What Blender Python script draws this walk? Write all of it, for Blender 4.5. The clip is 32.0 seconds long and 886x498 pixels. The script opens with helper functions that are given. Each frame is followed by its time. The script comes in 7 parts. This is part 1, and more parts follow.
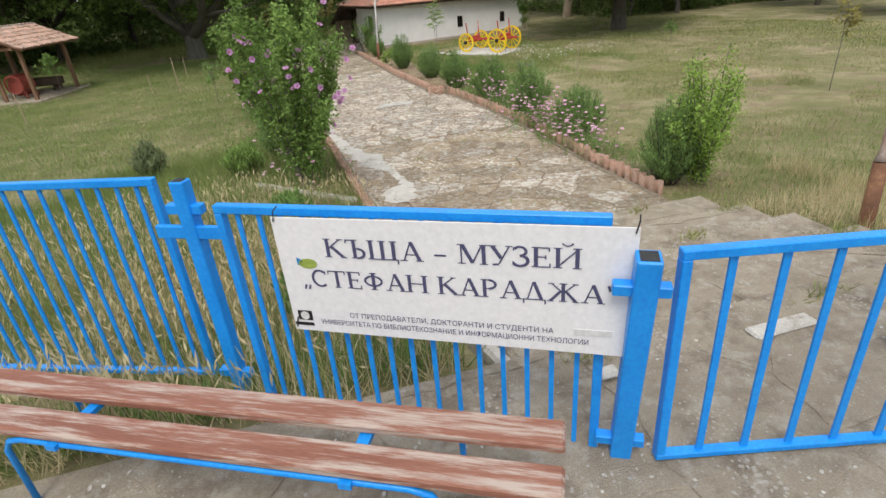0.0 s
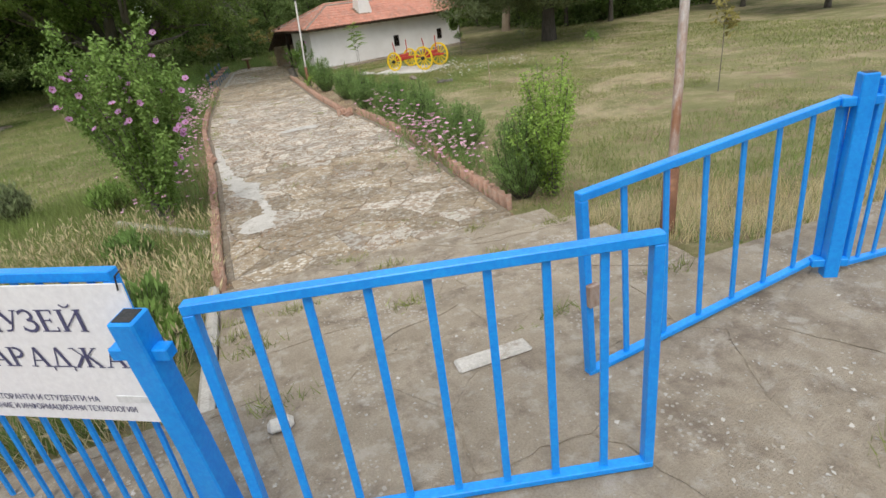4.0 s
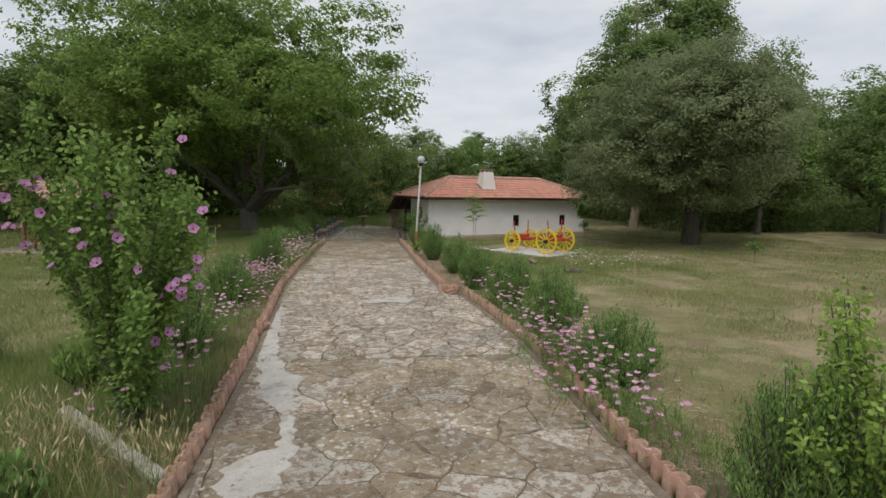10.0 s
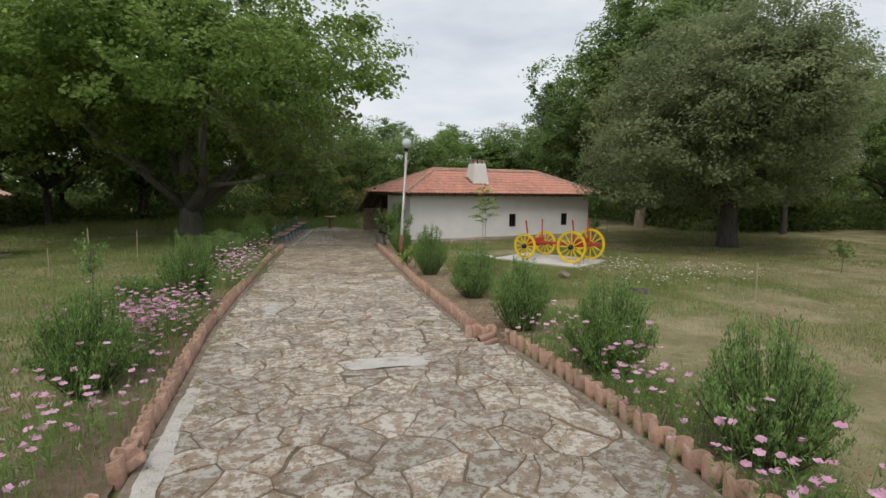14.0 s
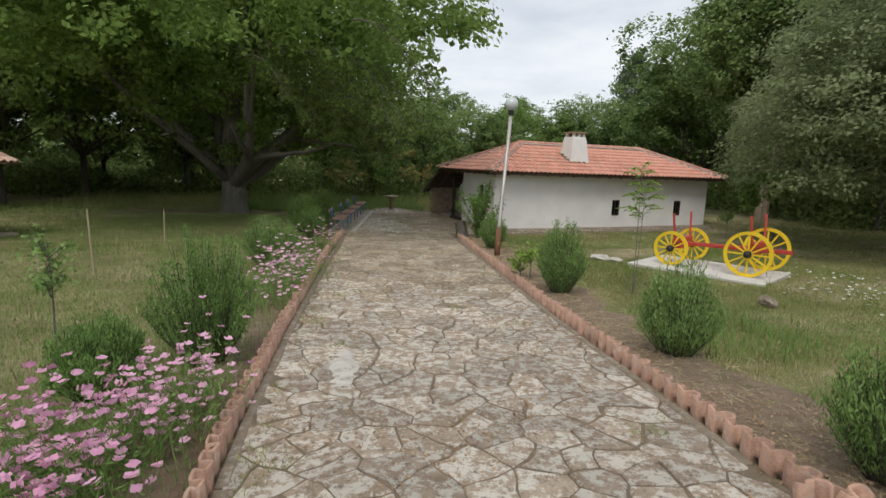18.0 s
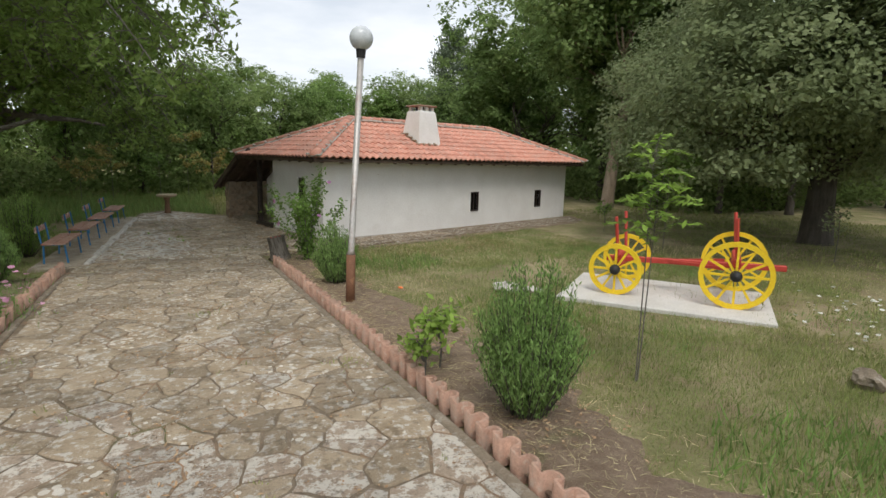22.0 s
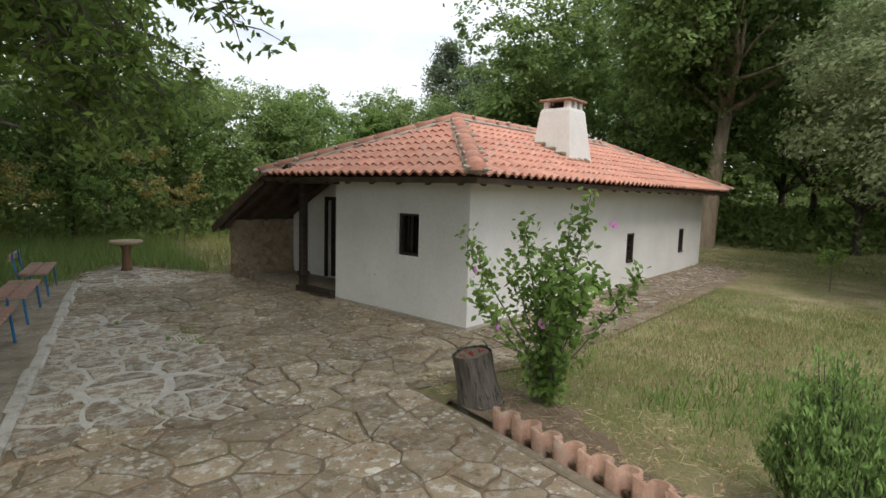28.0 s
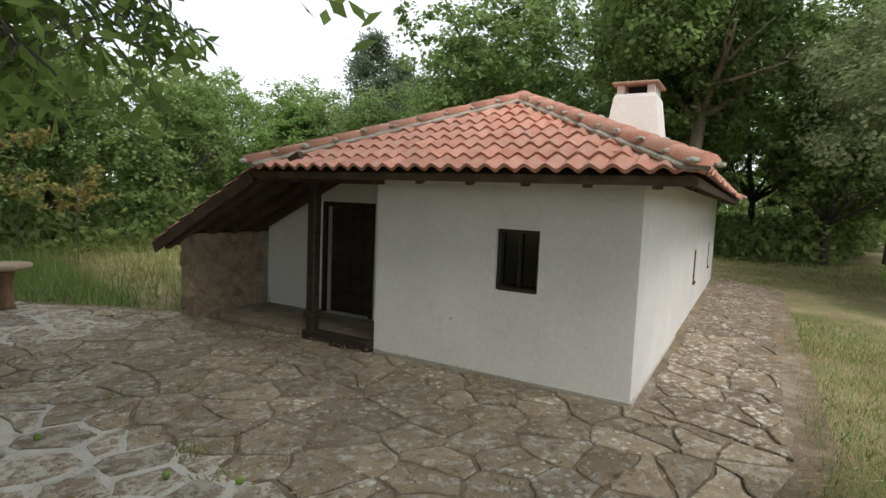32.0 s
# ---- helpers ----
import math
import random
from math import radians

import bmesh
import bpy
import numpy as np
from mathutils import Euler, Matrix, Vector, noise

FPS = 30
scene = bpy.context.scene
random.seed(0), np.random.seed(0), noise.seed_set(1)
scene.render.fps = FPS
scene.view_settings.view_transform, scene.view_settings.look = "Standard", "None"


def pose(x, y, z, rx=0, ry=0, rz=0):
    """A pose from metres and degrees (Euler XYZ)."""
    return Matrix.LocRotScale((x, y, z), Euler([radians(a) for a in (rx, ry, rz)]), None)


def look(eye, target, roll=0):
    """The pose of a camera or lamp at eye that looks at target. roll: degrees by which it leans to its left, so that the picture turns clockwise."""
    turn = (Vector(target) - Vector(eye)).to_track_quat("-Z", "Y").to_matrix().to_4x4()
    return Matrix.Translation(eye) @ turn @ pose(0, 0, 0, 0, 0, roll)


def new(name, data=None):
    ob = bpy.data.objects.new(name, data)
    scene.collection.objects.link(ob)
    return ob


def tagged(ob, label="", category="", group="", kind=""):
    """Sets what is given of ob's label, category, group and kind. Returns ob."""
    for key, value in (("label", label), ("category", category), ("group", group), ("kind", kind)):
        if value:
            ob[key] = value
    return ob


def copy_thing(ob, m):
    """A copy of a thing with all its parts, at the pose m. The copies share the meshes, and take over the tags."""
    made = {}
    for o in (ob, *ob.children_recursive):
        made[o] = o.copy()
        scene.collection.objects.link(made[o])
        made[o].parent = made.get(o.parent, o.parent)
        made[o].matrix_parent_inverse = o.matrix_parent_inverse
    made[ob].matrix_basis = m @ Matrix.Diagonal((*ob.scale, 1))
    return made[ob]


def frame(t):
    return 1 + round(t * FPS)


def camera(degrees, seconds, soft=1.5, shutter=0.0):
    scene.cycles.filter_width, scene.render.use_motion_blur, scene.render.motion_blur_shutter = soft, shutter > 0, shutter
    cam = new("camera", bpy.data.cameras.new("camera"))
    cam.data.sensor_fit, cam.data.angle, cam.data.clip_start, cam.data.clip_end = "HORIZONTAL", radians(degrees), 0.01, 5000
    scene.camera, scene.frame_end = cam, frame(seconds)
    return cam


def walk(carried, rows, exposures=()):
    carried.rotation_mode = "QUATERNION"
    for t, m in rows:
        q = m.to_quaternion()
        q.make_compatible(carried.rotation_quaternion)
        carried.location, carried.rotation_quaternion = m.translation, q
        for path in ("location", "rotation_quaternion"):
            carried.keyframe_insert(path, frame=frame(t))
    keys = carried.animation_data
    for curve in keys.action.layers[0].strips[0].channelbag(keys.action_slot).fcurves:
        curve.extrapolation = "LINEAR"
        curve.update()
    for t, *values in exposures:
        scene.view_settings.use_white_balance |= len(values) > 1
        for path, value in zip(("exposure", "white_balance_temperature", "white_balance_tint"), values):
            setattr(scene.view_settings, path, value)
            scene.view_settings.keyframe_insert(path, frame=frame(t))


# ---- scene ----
cam = camera(78.3, 32.0)
PATH = [
    (0, (-2.050, -1.611, 3.181), (-1.617, 0.120, 2.278), -5.00),
    (0.5, (-2.062, -1.623, 3.200), (-1.606, 0.109, 2.311), -4.80),
    (1, (-2.060, -1.623, 3.204), (-1.586, 0.110, 2.326), -4.70),
    (1.5, (-2.056, -1.623, 3.206), (-1.566, 0.109, 2.333), -4.70),
    (2, (-2.032, -1.630, 3.207), (-1.528, 0.099, 2.336), -5.20),
    (2.5, (-1.823, -1.701, 3.193), (-1.304, 0.021, 2.316), -5.80),
    (3, (-1.381, -1.853, 3.135), (-0.849, -0.141, 2.248), -6.90),
    (3.5, (-0.887, -1.902, 3.090), (-0.351, -0.192, 2.202), -8.10),
    (5.5, (0.878, -1.381, 2.845), (1.073, 0.490, 2.169), -2.00),
    (6, (1.115, -1.022, 2.883), (1.112, 0.871, 2.236), -0.70),
    (6.5, (1.046, -0.542, 2.880), (0.898, 1.361, 2.282), -0.40),
    (7, (0.931, -0.183, 2.928), (0.770, 1.736, 2.390), 0.20),
    (7.5, (0.720, 0.091, 2.961), (0.605, 2.020, 2.445), -0.20),
    (8, (0.499, 0.199, 3.010), (0.394, 2.139, 2.537), -0.50),
    (8.5, (0.396, 0.333, 2.967), (0.331, 2.288, 2.549), -1.00),
    (9, (0.345, 0.579, 2.924), (0.362, 2.549, 2.580), -1.50),
    (9.5, (0.164, 0.945, 2.794), (0.301, 2.921, 2.515), -0.40),
    (10, (0.107, 1.553, 2.620), (0.377, 3.520, 2.381), 0.30),
    (10.5, (0.110, 2.168, 2.658), (0.396, 4.134, 2.420), 0.50),
    (11, (0.025, 2.767, 2.633), (0.331, 4.731, 2.404), 0.40),
    (11.5, (-0.062, 3.237, 2.572), (0.267, 5.197, 2.353), 0.30),
    (12, (-0.153, 3.658, 2.449), (0.202, 5.614, 2.227), 0.30),
    (12.5, (-0.144, 4.209, 2.396), (0.234, 6.159, 2.164), 0.30),
    (13, (-0.159, 4.826, 2.373), (0.230, 6.773, 2.140), 0.20),
    (13.5, (-0.091, 5.471, 2.378), (0.308, 7.416, 2.143), 0.30),
    (14, (-0.116, 6.167, 2.332), (0.282, 8.113, 2.093), 0.10),
    (14.5, (-0.118, 6.869, 2.282), (0.212, 8.826, 2.030), 0.50),
    (15, (-0.282, 7.436, 2.324), (-0.138, 9.412, 2.056), 0.50),
    (15.5, (-0.486, 7.816, 2.455), (-0.586, 9.793, 2.171), -0.40),
    (17.5, (-0.932, 9.675, 2.291), (-0.946, 11.648, 1.966), 1.6),
    (18, (-0.814, 10.406, 2.24), (-0.575, 12.366, 1.92), 1.5),
    (18.5, (-0.715, 11.085, 2.215), (-0.147, 12.974, 1.884), 1.8),
    (19, (-0.708, 11.625, 2.335), (0.172, 13.388, 1.987), 0.10),
    (19.5, (-0.580, 12.023, 2.207), (0.502, 13.668, 1.854), 0.60),
    (20, (-0.442, 12.670, 2.203), (0.673, 14.291, 1.844), 1.10),
    (20.5, (-0.262, 13.422, 2.136), (0.743, 15.112, 1.771), 0.70),
    (21, (-0.277, 14.197, 2.118), (0.691, 15.908, 1.753), 0.90),
    (21.5, (-0.255, 14.978, 2.101), (0.679, 16.712, 1.748), 0.90),
    (22, (-0.204, 15.640, 2.118), (0.690, 17.394, 1.767), 1.00),
    (22.5, (-0.334, 16.272, 2.107), (0.539, 18.039, 1.769), 1.20),
    (23, (-0.376, 16.931, 2.132), (0.489, 18.704, 1.805), 1.50),
    (23.5, (-0.486, 17.536, 2.103), (0.372, 19.316, 1.791), 1.40),
    (24, (-0.657, 18.143, 2.093), (0.196, 19.925, 1.786), 1.40),
    (24.5, (-0.858, 18.874, 2.006), (0.013, 20.650, 1.713), 1.40),
    (25, (-1.041, 19.494, 1.962), (-0.147, 21.260, 1.677), 1.30),
    (25.5, (-1.044, 20.088, 1.923), (-0.120, 21.840, 1.649), 1.40),
    (26, (-1.039, 20.672, 1.886), (-0.080, 22.408, 1.629), 1.00),
    (26.5, (-1.000, 21.181, 1.817), (-0.012, 22.903, 1.581), 1.00),
    (28.5, (-1.042, 23.288, 1.799), (0.113, 24.906, 1.577), 1.20),
    (29, (-1.155, 23.821, 1.771), (0.043, 25.408, 1.556), 1.40),
    (29.5, (-1.187, 24.357, 1.769), (0.089, 25.880, 1.550), 1.40),
    (30, (-1.253, 24.851, 1.719), (0.090, 26.318, 1.502), 1.30),
    (30.5, (-1.293, 25.311, 1.682), (0.086, 26.744, 1.471), 1.50),
    (31, (-1.319, 25.746, 1.713), (0.088, 27.151, 1.504), 1.90),
    (31.5, (-1.363, 26.105, 1.712), (0.066, 27.489, 1.512), 2.00),
    (32, (-1.301, 26.220, 1.742), (0.131, 27.601, 1.541), 2.00),
]
EXPOSURES = [(0.0, 0.15), (3.0, 0.12), (6.0, 0.2), (8.0, 0.12), (9.0, -0.05), (10.0, -0.4), (11.0, -0.84), (12.0, -0.8), (13.0, -0.56), (14.0, -0.3), (15.5, -0.15), (18.0, -0.15), (20.0, -0.04), (22.0, 0.02), (26.0, 0.15), (29.0, 0.27), (32.0, 0.43)]
SKY_STRENGTH, SUN_STRENGTH = 0.155, 1.9
walk(cam, [(t, look(eye, target, roll)) for t, eye, target, roll in PATH], exposures=EXPOSURES)

# ---- world and sun: a bright, thinly overcast early-summer day ----
world = bpy.data.worlds.new("overcast_sky")
scene.world = world
world.use_nodes = True
wt = world.node_tree
wt.nodes.clear()
w_out = wt.nodes.new("ShaderNodeOutputWorld")
w_bg = wt.nodes.new("ShaderNodeBackground")
w_sky = wt.nodes.new("ShaderNodeTexSky")
w_sky.sky_type = "NISHITA"
w_sky.sun_disc = False
SUN_ELEVATION, SUN_ROTATION = radians(58), radians(200)
w_sky.sun_elevation, w_sky.sun_rotation = SUN_ELEVATION, SUN_ROTATION
w_tc = wt.nodes.new("ShaderNodeTexCoord")
w_map = wt.nodes.new("ShaderNodeMapping")
w_map.inputs["Scale"].default_value = (1.6, 1.6, 5.0)
w_noise = wt.nodes.new("ShaderNodeTexNoise")
w_noise.inputs["Scale"].default_value = 2.2
w_noise.inputs["Detail"].default_value = 6
w_noise.inputs["Roughness"].default_value = 0.55
w_ramp = wt.nodes.new("ShaderNodeValToRGB")
w_ramp.color_ramp.elements[0].position, w_ramp.color_ramp.elements[0].color = 0.30, (5.0, 5.35, 5.8, 1)
w_ramp.color_ramp.elements[1].position, w_ramp.color_ramp.elements[1].color = 0.62, (7.0, 7.1, 7.25, 1)
w_mix = wt.nodes.new("ShaderNodeMixRGB")
w_mix.inputs[0].default_value = 0.86
wt.links.new(w_tc.outputs["Generated"], w_map.inputs["Vector"])
wt.links.new(w_map.outputs["Vector"], w_noise.inputs["Vector"])
wt.links.new(w_noise.outputs["Fac"], w_ramp.inputs["Fac"])
wt.links.new(w_sky.outputs["Color"], w_mix.inputs[1])
wt.links.new(w_ramp.outputs["Color"], w_mix.inputs[2])
wt.links.new(w_mix.outputs["Color"], w_bg.inputs["Color"])
wt.links.new(w_bg.outputs["Background"], w_out.inputs["Surface"])
w_bg.inputs["Strength"].default_value = SKY_STRENGTH

sun_data = bpy.data.lights.new("sun", "SUN")
sun_data.energy, sun_data.angle, sun_data.color = SUN_STRENGTH, radians(25), (1.0, 0.96, 0.9)
sun = new("sun", sun_data)
sun.matrix_world = look((-10, -25, 45), (0, 0, 0))

# ---- materials ----
def node(nt, kind, **inputs):
    n = nt.nodes.new(kind)
    for key, value in inputs.items():
        n.inputs[key.replace("_", " ")].default_value = value
    return n


def surface(name, a, b, rough=0.8, scale=6.0, fine=60.0, bump=0.3, c=None, c_scale=1.2, c_at=0.6, vary=0.0, metal=0.0,
            stretch=(1, 1, 1), world_space=False, bump_distance=0.01, c_edge=0.06, spec=0.4, islands=False, translucent=0.0, d=None, d_scale=3.0, d_at=0.6, spots=None, spot_scale=16.0, spot_r=0.3):
    """A node material of two noise scales: a to b by grain, c in blotches, each object or island a little different."""
    m = bpy.data.materials.new(name)
    m.use_nodes = True
    nt = m.node_tree
    nt.nodes.clear()
    out = nt.nodes.new("ShaderNodeOutputMaterial")
    bsdf = node(nt, "ShaderNodeBsdfPrincipled", Roughness=rough, Metallic=metal)
    bsdf.inputs["Specular IOR Level"].default_value = spec
    if world_space:
        vec = nt.nodes.new("ShaderNodeNewGeometry").outputs["Position"]
    else:
        vec = nt.nodes.new("ShaderNodeTexCoord").outputs["Object"]
    mp = nt.nodes.new("ShaderNodeMapping")
    mp.inputs["Scale"].default_value = stretch
    nt.links.new(vec, mp.inputs["Vector"])
    info = nt.nodes.new("ShaderNodeObjectInfo")
    geo = nt.nodes.new("ShaderNodeNewGeometry")
    rnd = geo.outputs["Random Per Island"] if islands else info.outputs["Random"]
    if vary and not world_space:
        add = nt.nodes.new("ShaderNodeVectorMath")
        add.operation = "ADD"
        mul = nt.nodes.new("ShaderNodeMath")
        mul.operation, mul.inputs[1].default_value = "MULTIPLY", 37.0
        nt.links.new(rnd, mul.inputs[0])
        nt.links.new(mp.outputs["Vector"], add.inputs[0])
        nt.links.new(mul.outputs[0], add.inputs[1])
        vec = add.outputs[0]
    else:
        vec = mp.outputs["Vector"]
    n1 = node(nt, "ShaderNodeTexNoise", Scale=scale, Detail=5.0, Roughness=0.6)
    n2 = node(nt, "ShaderNodeTexNoise", Scale=fine, Detail=5.0, Roughness=0.7)
    nt.links.new(vec, n1.inputs["Vector"])
    nt.links.new(vec, n2.inputs["Vector"])
    mx = nt.nodes.new("ShaderNodeMixRGB")
    mx.inputs[1].default_value, mx.inputs[2].default_value = (*a, 1), (*b, 1)
    r1 = nt.nodes.new("ShaderNodeMapRange")
    r1.inputs[1].default_value, r1.inputs[2].default_value = 0.32, 0.68
    nt.links.new(n1.outputs["Fac"], r1.inputs[0])
    nt.links.new(r1.outputs[0], mx.inputs[0])
    color = mx.outputs[0]
    g = nt.nodes.new("ShaderNodeMixRGB")
    g.blend_type = "OVERLAY"
    g.inputs[0].default_value = 0.5
    nt.links.new(color, g.inputs[1])
    nt.links.new(n2.outputs["Fac"], g.inputs[2])
    color = g.outputs[0]
    if c:
        n3 = node(nt, "ShaderNodeTexNoise", Scale=c_scale, Detail=10.0, Roughness=0.75)
        nt.links.new(vec, n3.inputs["Vector"])
        r3 = nt.nodes.new("ShaderNodeMapRange")
        r3.inputs[1].default_value, r3.inputs[2].default_value = c_at - c_edge, c_at + c_edge
        nt.links.new(n3.outputs["Fac"], r3.inputs[0])
        m3 = nt.nodes.new("ShaderNodeMixRGB")
        m3.inputs[2].default_value = (*c, 1)
        nt.links.new(r3.outputs[0], m3.inputs[0])
        nt.links.new(color, m3.inputs[1])
        color = m3.outputs[0]
    if d:
        n4 = node(nt, "ShaderNodeTexNoise", Scale=d_scale, Detail=5.0, Roughness=0.65)
        nt.links.new(vec, n4.inputs["Vector"])
        r4 = nt.nodes.new("ShaderNodeMapRange")
        r4.inputs[1].default_value, r4.inputs[2].default_value, r4.inputs[4].default_value = d_at - 0.07, d_at + 0.07, 0.85
        nt.links.new(n4.outputs["Fac"], r4.inputs[0])
        m4 = nt.nodes.new("ShaderNodeMixRGB")
        m4.inputs[2].default_value = (*d, 1)
        nt.links.new(r4.outputs[0], m4.inputs[0])
        nt.links.new(color, m4.inputs[1])
        color = m4.outputs[0]
    if spots:
        vo = node(nt, "ShaderNodeTexVoronoi", Scale=spot_scale, Randomness=1.0)
        nt.links.new(vec, vo.inputs["Vector"])
        n5 = node(nt, "ShaderNodeTexNoise", Scale=1.7, Detail=3.0)
        nt.links.new(vec, n5.inputs["Vector"])
        r5 = nt.nodes.new("ShaderNodeMapRange")
        r5.inputs[1].default_value, r5.inputs[2].default_value, r5.inputs[3].default_value, r5.inputs[4].default_value = 0.42, 0.68, 0.0, spot_r
        nt.links.new(n5.outputs["Fac"], r5.inputs[0])
        lt = nt.nodes.new("ShaderNodeMath")
        lt.operation = "LESS_THAN"
        nt.links.new(vo.outputs["Distance"], lt.inputs[0])
        nt.links.new(r5.outputs[0], lt.inputs[1])
        m5 = nt.nodes.new("ShaderNodeMixRGB")
        m5.inputs[2].default_value = (*spots, 1)
        f5 = nt.nodes.new("ShaderNodeMath")
        f5.operation, f5.inputs[1].default_value = "MULTIPLY", 0.7
        nt.links.new(lt.outputs[0], f5.inputs[0])
        nt.links.new(f5.outputs[0], m5.inputs[0])
        nt.links.new(color, m5.inputs[1])
        color = m5.outputs[0]
    if vary:
        hsv = nt.nodes.new("ShaderNodeHueSaturation")
        rv = nt.nodes.new("ShaderNodeMapRange")
        rv.inputs[3].default_value, rv.inputs[4].default_value = 1 - vary, 1 + vary
        nt.links.new(rnd, rv.inputs[0])
        nt.links.new(rv.outputs[0], hsv.inputs["Value"])
        nt.links.new(color, hsv.inputs["Color"])
        color = hsv.outputs[0]
    nt.links.new(color, bsdf.inputs["Base Color"])
    if bump:
        bp = node(nt, "ShaderNodeBump", Strength=bump, Distance=bump_distance)
        nt.links.new(n2.outputs["Fac"], bp.inputs["Height"])
        nt.links.new(bp.outputs[0], bsdf.inputs["Normal"])
    shader = bsdf.outputs[0]
    if translucent:
        tr = nt.nodes.new("ShaderNodeBsdfTranslucent")
        nt.links.new(color, tr.inputs["Color"])
        ms = nt.nodes.new("ShaderNodeMixShader")
        ms.inputs[0].default_value = translucent
        nt.links.new(shader, ms.inputs[1])
        nt.links.new(tr.outputs[0], ms.inputs[2])
        shader = ms.outputs[0]
    nt.links.new(shader, out.inputs["Surface"])
    return m


M = {}
M["lawn"] = surface("lawn_ground", (0.165, 0.165, 0.064), (0.26, 0.235, 0.11), 0.95, 1.1, 35, 0.8, c=(0.38, 0.31, 0.19), c_scale=0.55, c_at=0.56, c_edge=0.08, d=(0.25, 0.185, 0.115), d_scale=1.9, d_at=0.58, world_space=True, bump_distance=0.04)
M["soil"] = surface("bed_soil", (0.25, 0.175, 0.118), (0.37, 0.275, 0.195), 0.95, 9, 60, 1.0, c=(0.43, 0.34, 0.23), c_scale=6, c_at=0.62, d=(0.17, 0.17, 0.07), d_scale=1.5, d_at=0.66, spots=(0.5, 0.42, 0.31), spot_scale=28, spot_r=0.22, world_space=True, bump_distance=0.05)
M["joint"] = surface("path_joint", (0.15, 0.114, 0.077), (0.24, 0.19, 0.135), 0.95, 8, 80, 0.9, c=(0.36, 0.22, 0.125), c_scale=2.2, c_at=0.58, c_edge=0.08, d=(0.15, 0.16, 0.06), d_scale=1.6, d_at=0.65, spots=(0.42, 0.38, 0.31), spot_scale=26, spot_r=0.33, world_space=True, bump_distance=0.02)
FLAG = dict(rough=0.9, scale=5.0, fine=70, bump=1.0, c=(0.585, 0.54, 0.465), c_scale=9, c_at=0.505, c_edge=0.025, d=(0.17, 0.135, 0.098), d_scale=19, d_at=0.6, spots=(0.56, 0.535, 0.48), spot_scale=34, spot_r=0.36, vary=0.22, world_space=True, bump_distance=0.02)
M["flag"] = surface("flagstone", (0.295, 0.224, 0.16), (0.43, 0.342, 0.26), **FLAG)
M["flag_stuff"] = surface("flagstone_far", (0.295, 0.224, 0.16), (0.43, 0.342, 0.26), islands=True, **FLAG)
BROWN = dict(rough=0.85, scale=3.5, fine=60, bump=0.9, c=(0.46, 0.425, 0.37), c_scale=12, c_at=0.55, c_edge=0.03, d=(0.15, 0.115, 0.075), d_scale=11, d_at=0.595, spots=(0.66, 0.62, 0.54), spot_scale=12, spot_r=0.4, vary=0.24, world_space=True, bump_distance=0.015)
M["flag_brown"] = surface("brown_flagstone", (0.25, 0.192, 0.125), (0.375, 0.3, 0.21), **BROWN)
# darker copy of the brown flagstone: earth, plus painted eave and walnut shade
M["flag_walk"] = surface("earth_stained_flagstone", (0.17, 0.125, 0.08), (0.26, 0.2, 0.135), **BROWN)
M["flag_brown_stuff"] = surface("brown_flagstone_far", (0.25, 0.192, 0.125), (0.375, 0.3, 0.21), islands=True, **BROWN)
M["joint_brown"] = surface("terrace_joint", (0.15, 0.112, 0.072), (0.27, 0.21, 0.145), 0.95, 6, 70, 0.9, c=(0.38, 0.34, 0.28), c_scale=1.4, c_at=0.58, c_edge=0.08, d=(0.31, 0.2, 0.115), d_scale=2.5, d_at=0.62, world_space=True, bump_distance=0.02)
M["joint_mortar"] = surface("terrace_mortar", (0.48, 0.45, 0.4), (0.6, 0.57, 0.52), 0.95, 6, 60, 0.6, c=(0.22, 0.18, 0.13), c_scale=1.9, c_at=0.6, c_edge=0.06, world_space=True)
M["smear"] = surface("old_cement_smear", (0.44, 0.415, 0.37), (0.56, 0.53, 0.485), 0.95, 4, 60, 0.7, c=(0.31, 0.27, 0.22), c_scale=5, c_at=0.58, c_edge=0.05, world_space=True)
M["litter"] = surface("leaf_litter", (0.24, 0.14, 0.075), (0.4, 0.28, 0.16), 0.9, 3, 40, 0.0, vary=0.4, islands=True)
M["concrete"] = surface("weathered_concrete", (0.33, 0.275, 0.205), (0.46, 0.39, 0.3), 0.92, 3.5, 90, 1.0, c=(0.23, 0.185, 0.14), c_scale=3.2, c_at=0.57, c_edge=0.08, d=(0.5, 0.45, 0.38), d_scale=8, d_at=0.6, spots=(0.54, 0.5, 0.44), spot_scale=30, spot_r=0.38, world_space=True, bump_distance=0.02)
M["mortar"] = surface("pale_mortar", (0.46, 0.43, 0.385), (0.58, 0.55, 0.5), 0.9, 6, 50, 0.5, c=(0.33, 0.29, 0.24), c_scale=4, c_at=0.58, c_edge=0.06, world_space=True)
M["kerb"] = surface("grey_kerb", (0.165, 0.13, 0.092), (0.255, 0.21, 0.155), 0.9, 8, 60, 0.7, c=(0.33, 0.3, 0.25), c_scale=9, c_at=0.58, world_space=True)
M["tile"] = surface("roof_tile", (0.5, 0.215, 0.15), (0.61, 0.315, 0.235), 0.75, 6, 60, 0.3, c=(0.4, 0.27, 0.22), c_scale=3, c_at=0.62, c_edge=0.12, d=(0.5, 0.42, 0.36), d_scale=9, d_at=0.68, vary=0.14)
M["tile_old"] = surface("old_roof_tile", (0.31, 0.178, 0.123), (0.45, 0.28, 0.205), 0.88, 9, 60, 0.5, c=(0.3, 0.225, 0.175), c_scale=7, c_at=0.58, c_edge=0.1, d=(0.44, 0.36, 0.29), d_scale=10, d_at=0.64, vary=0.16)
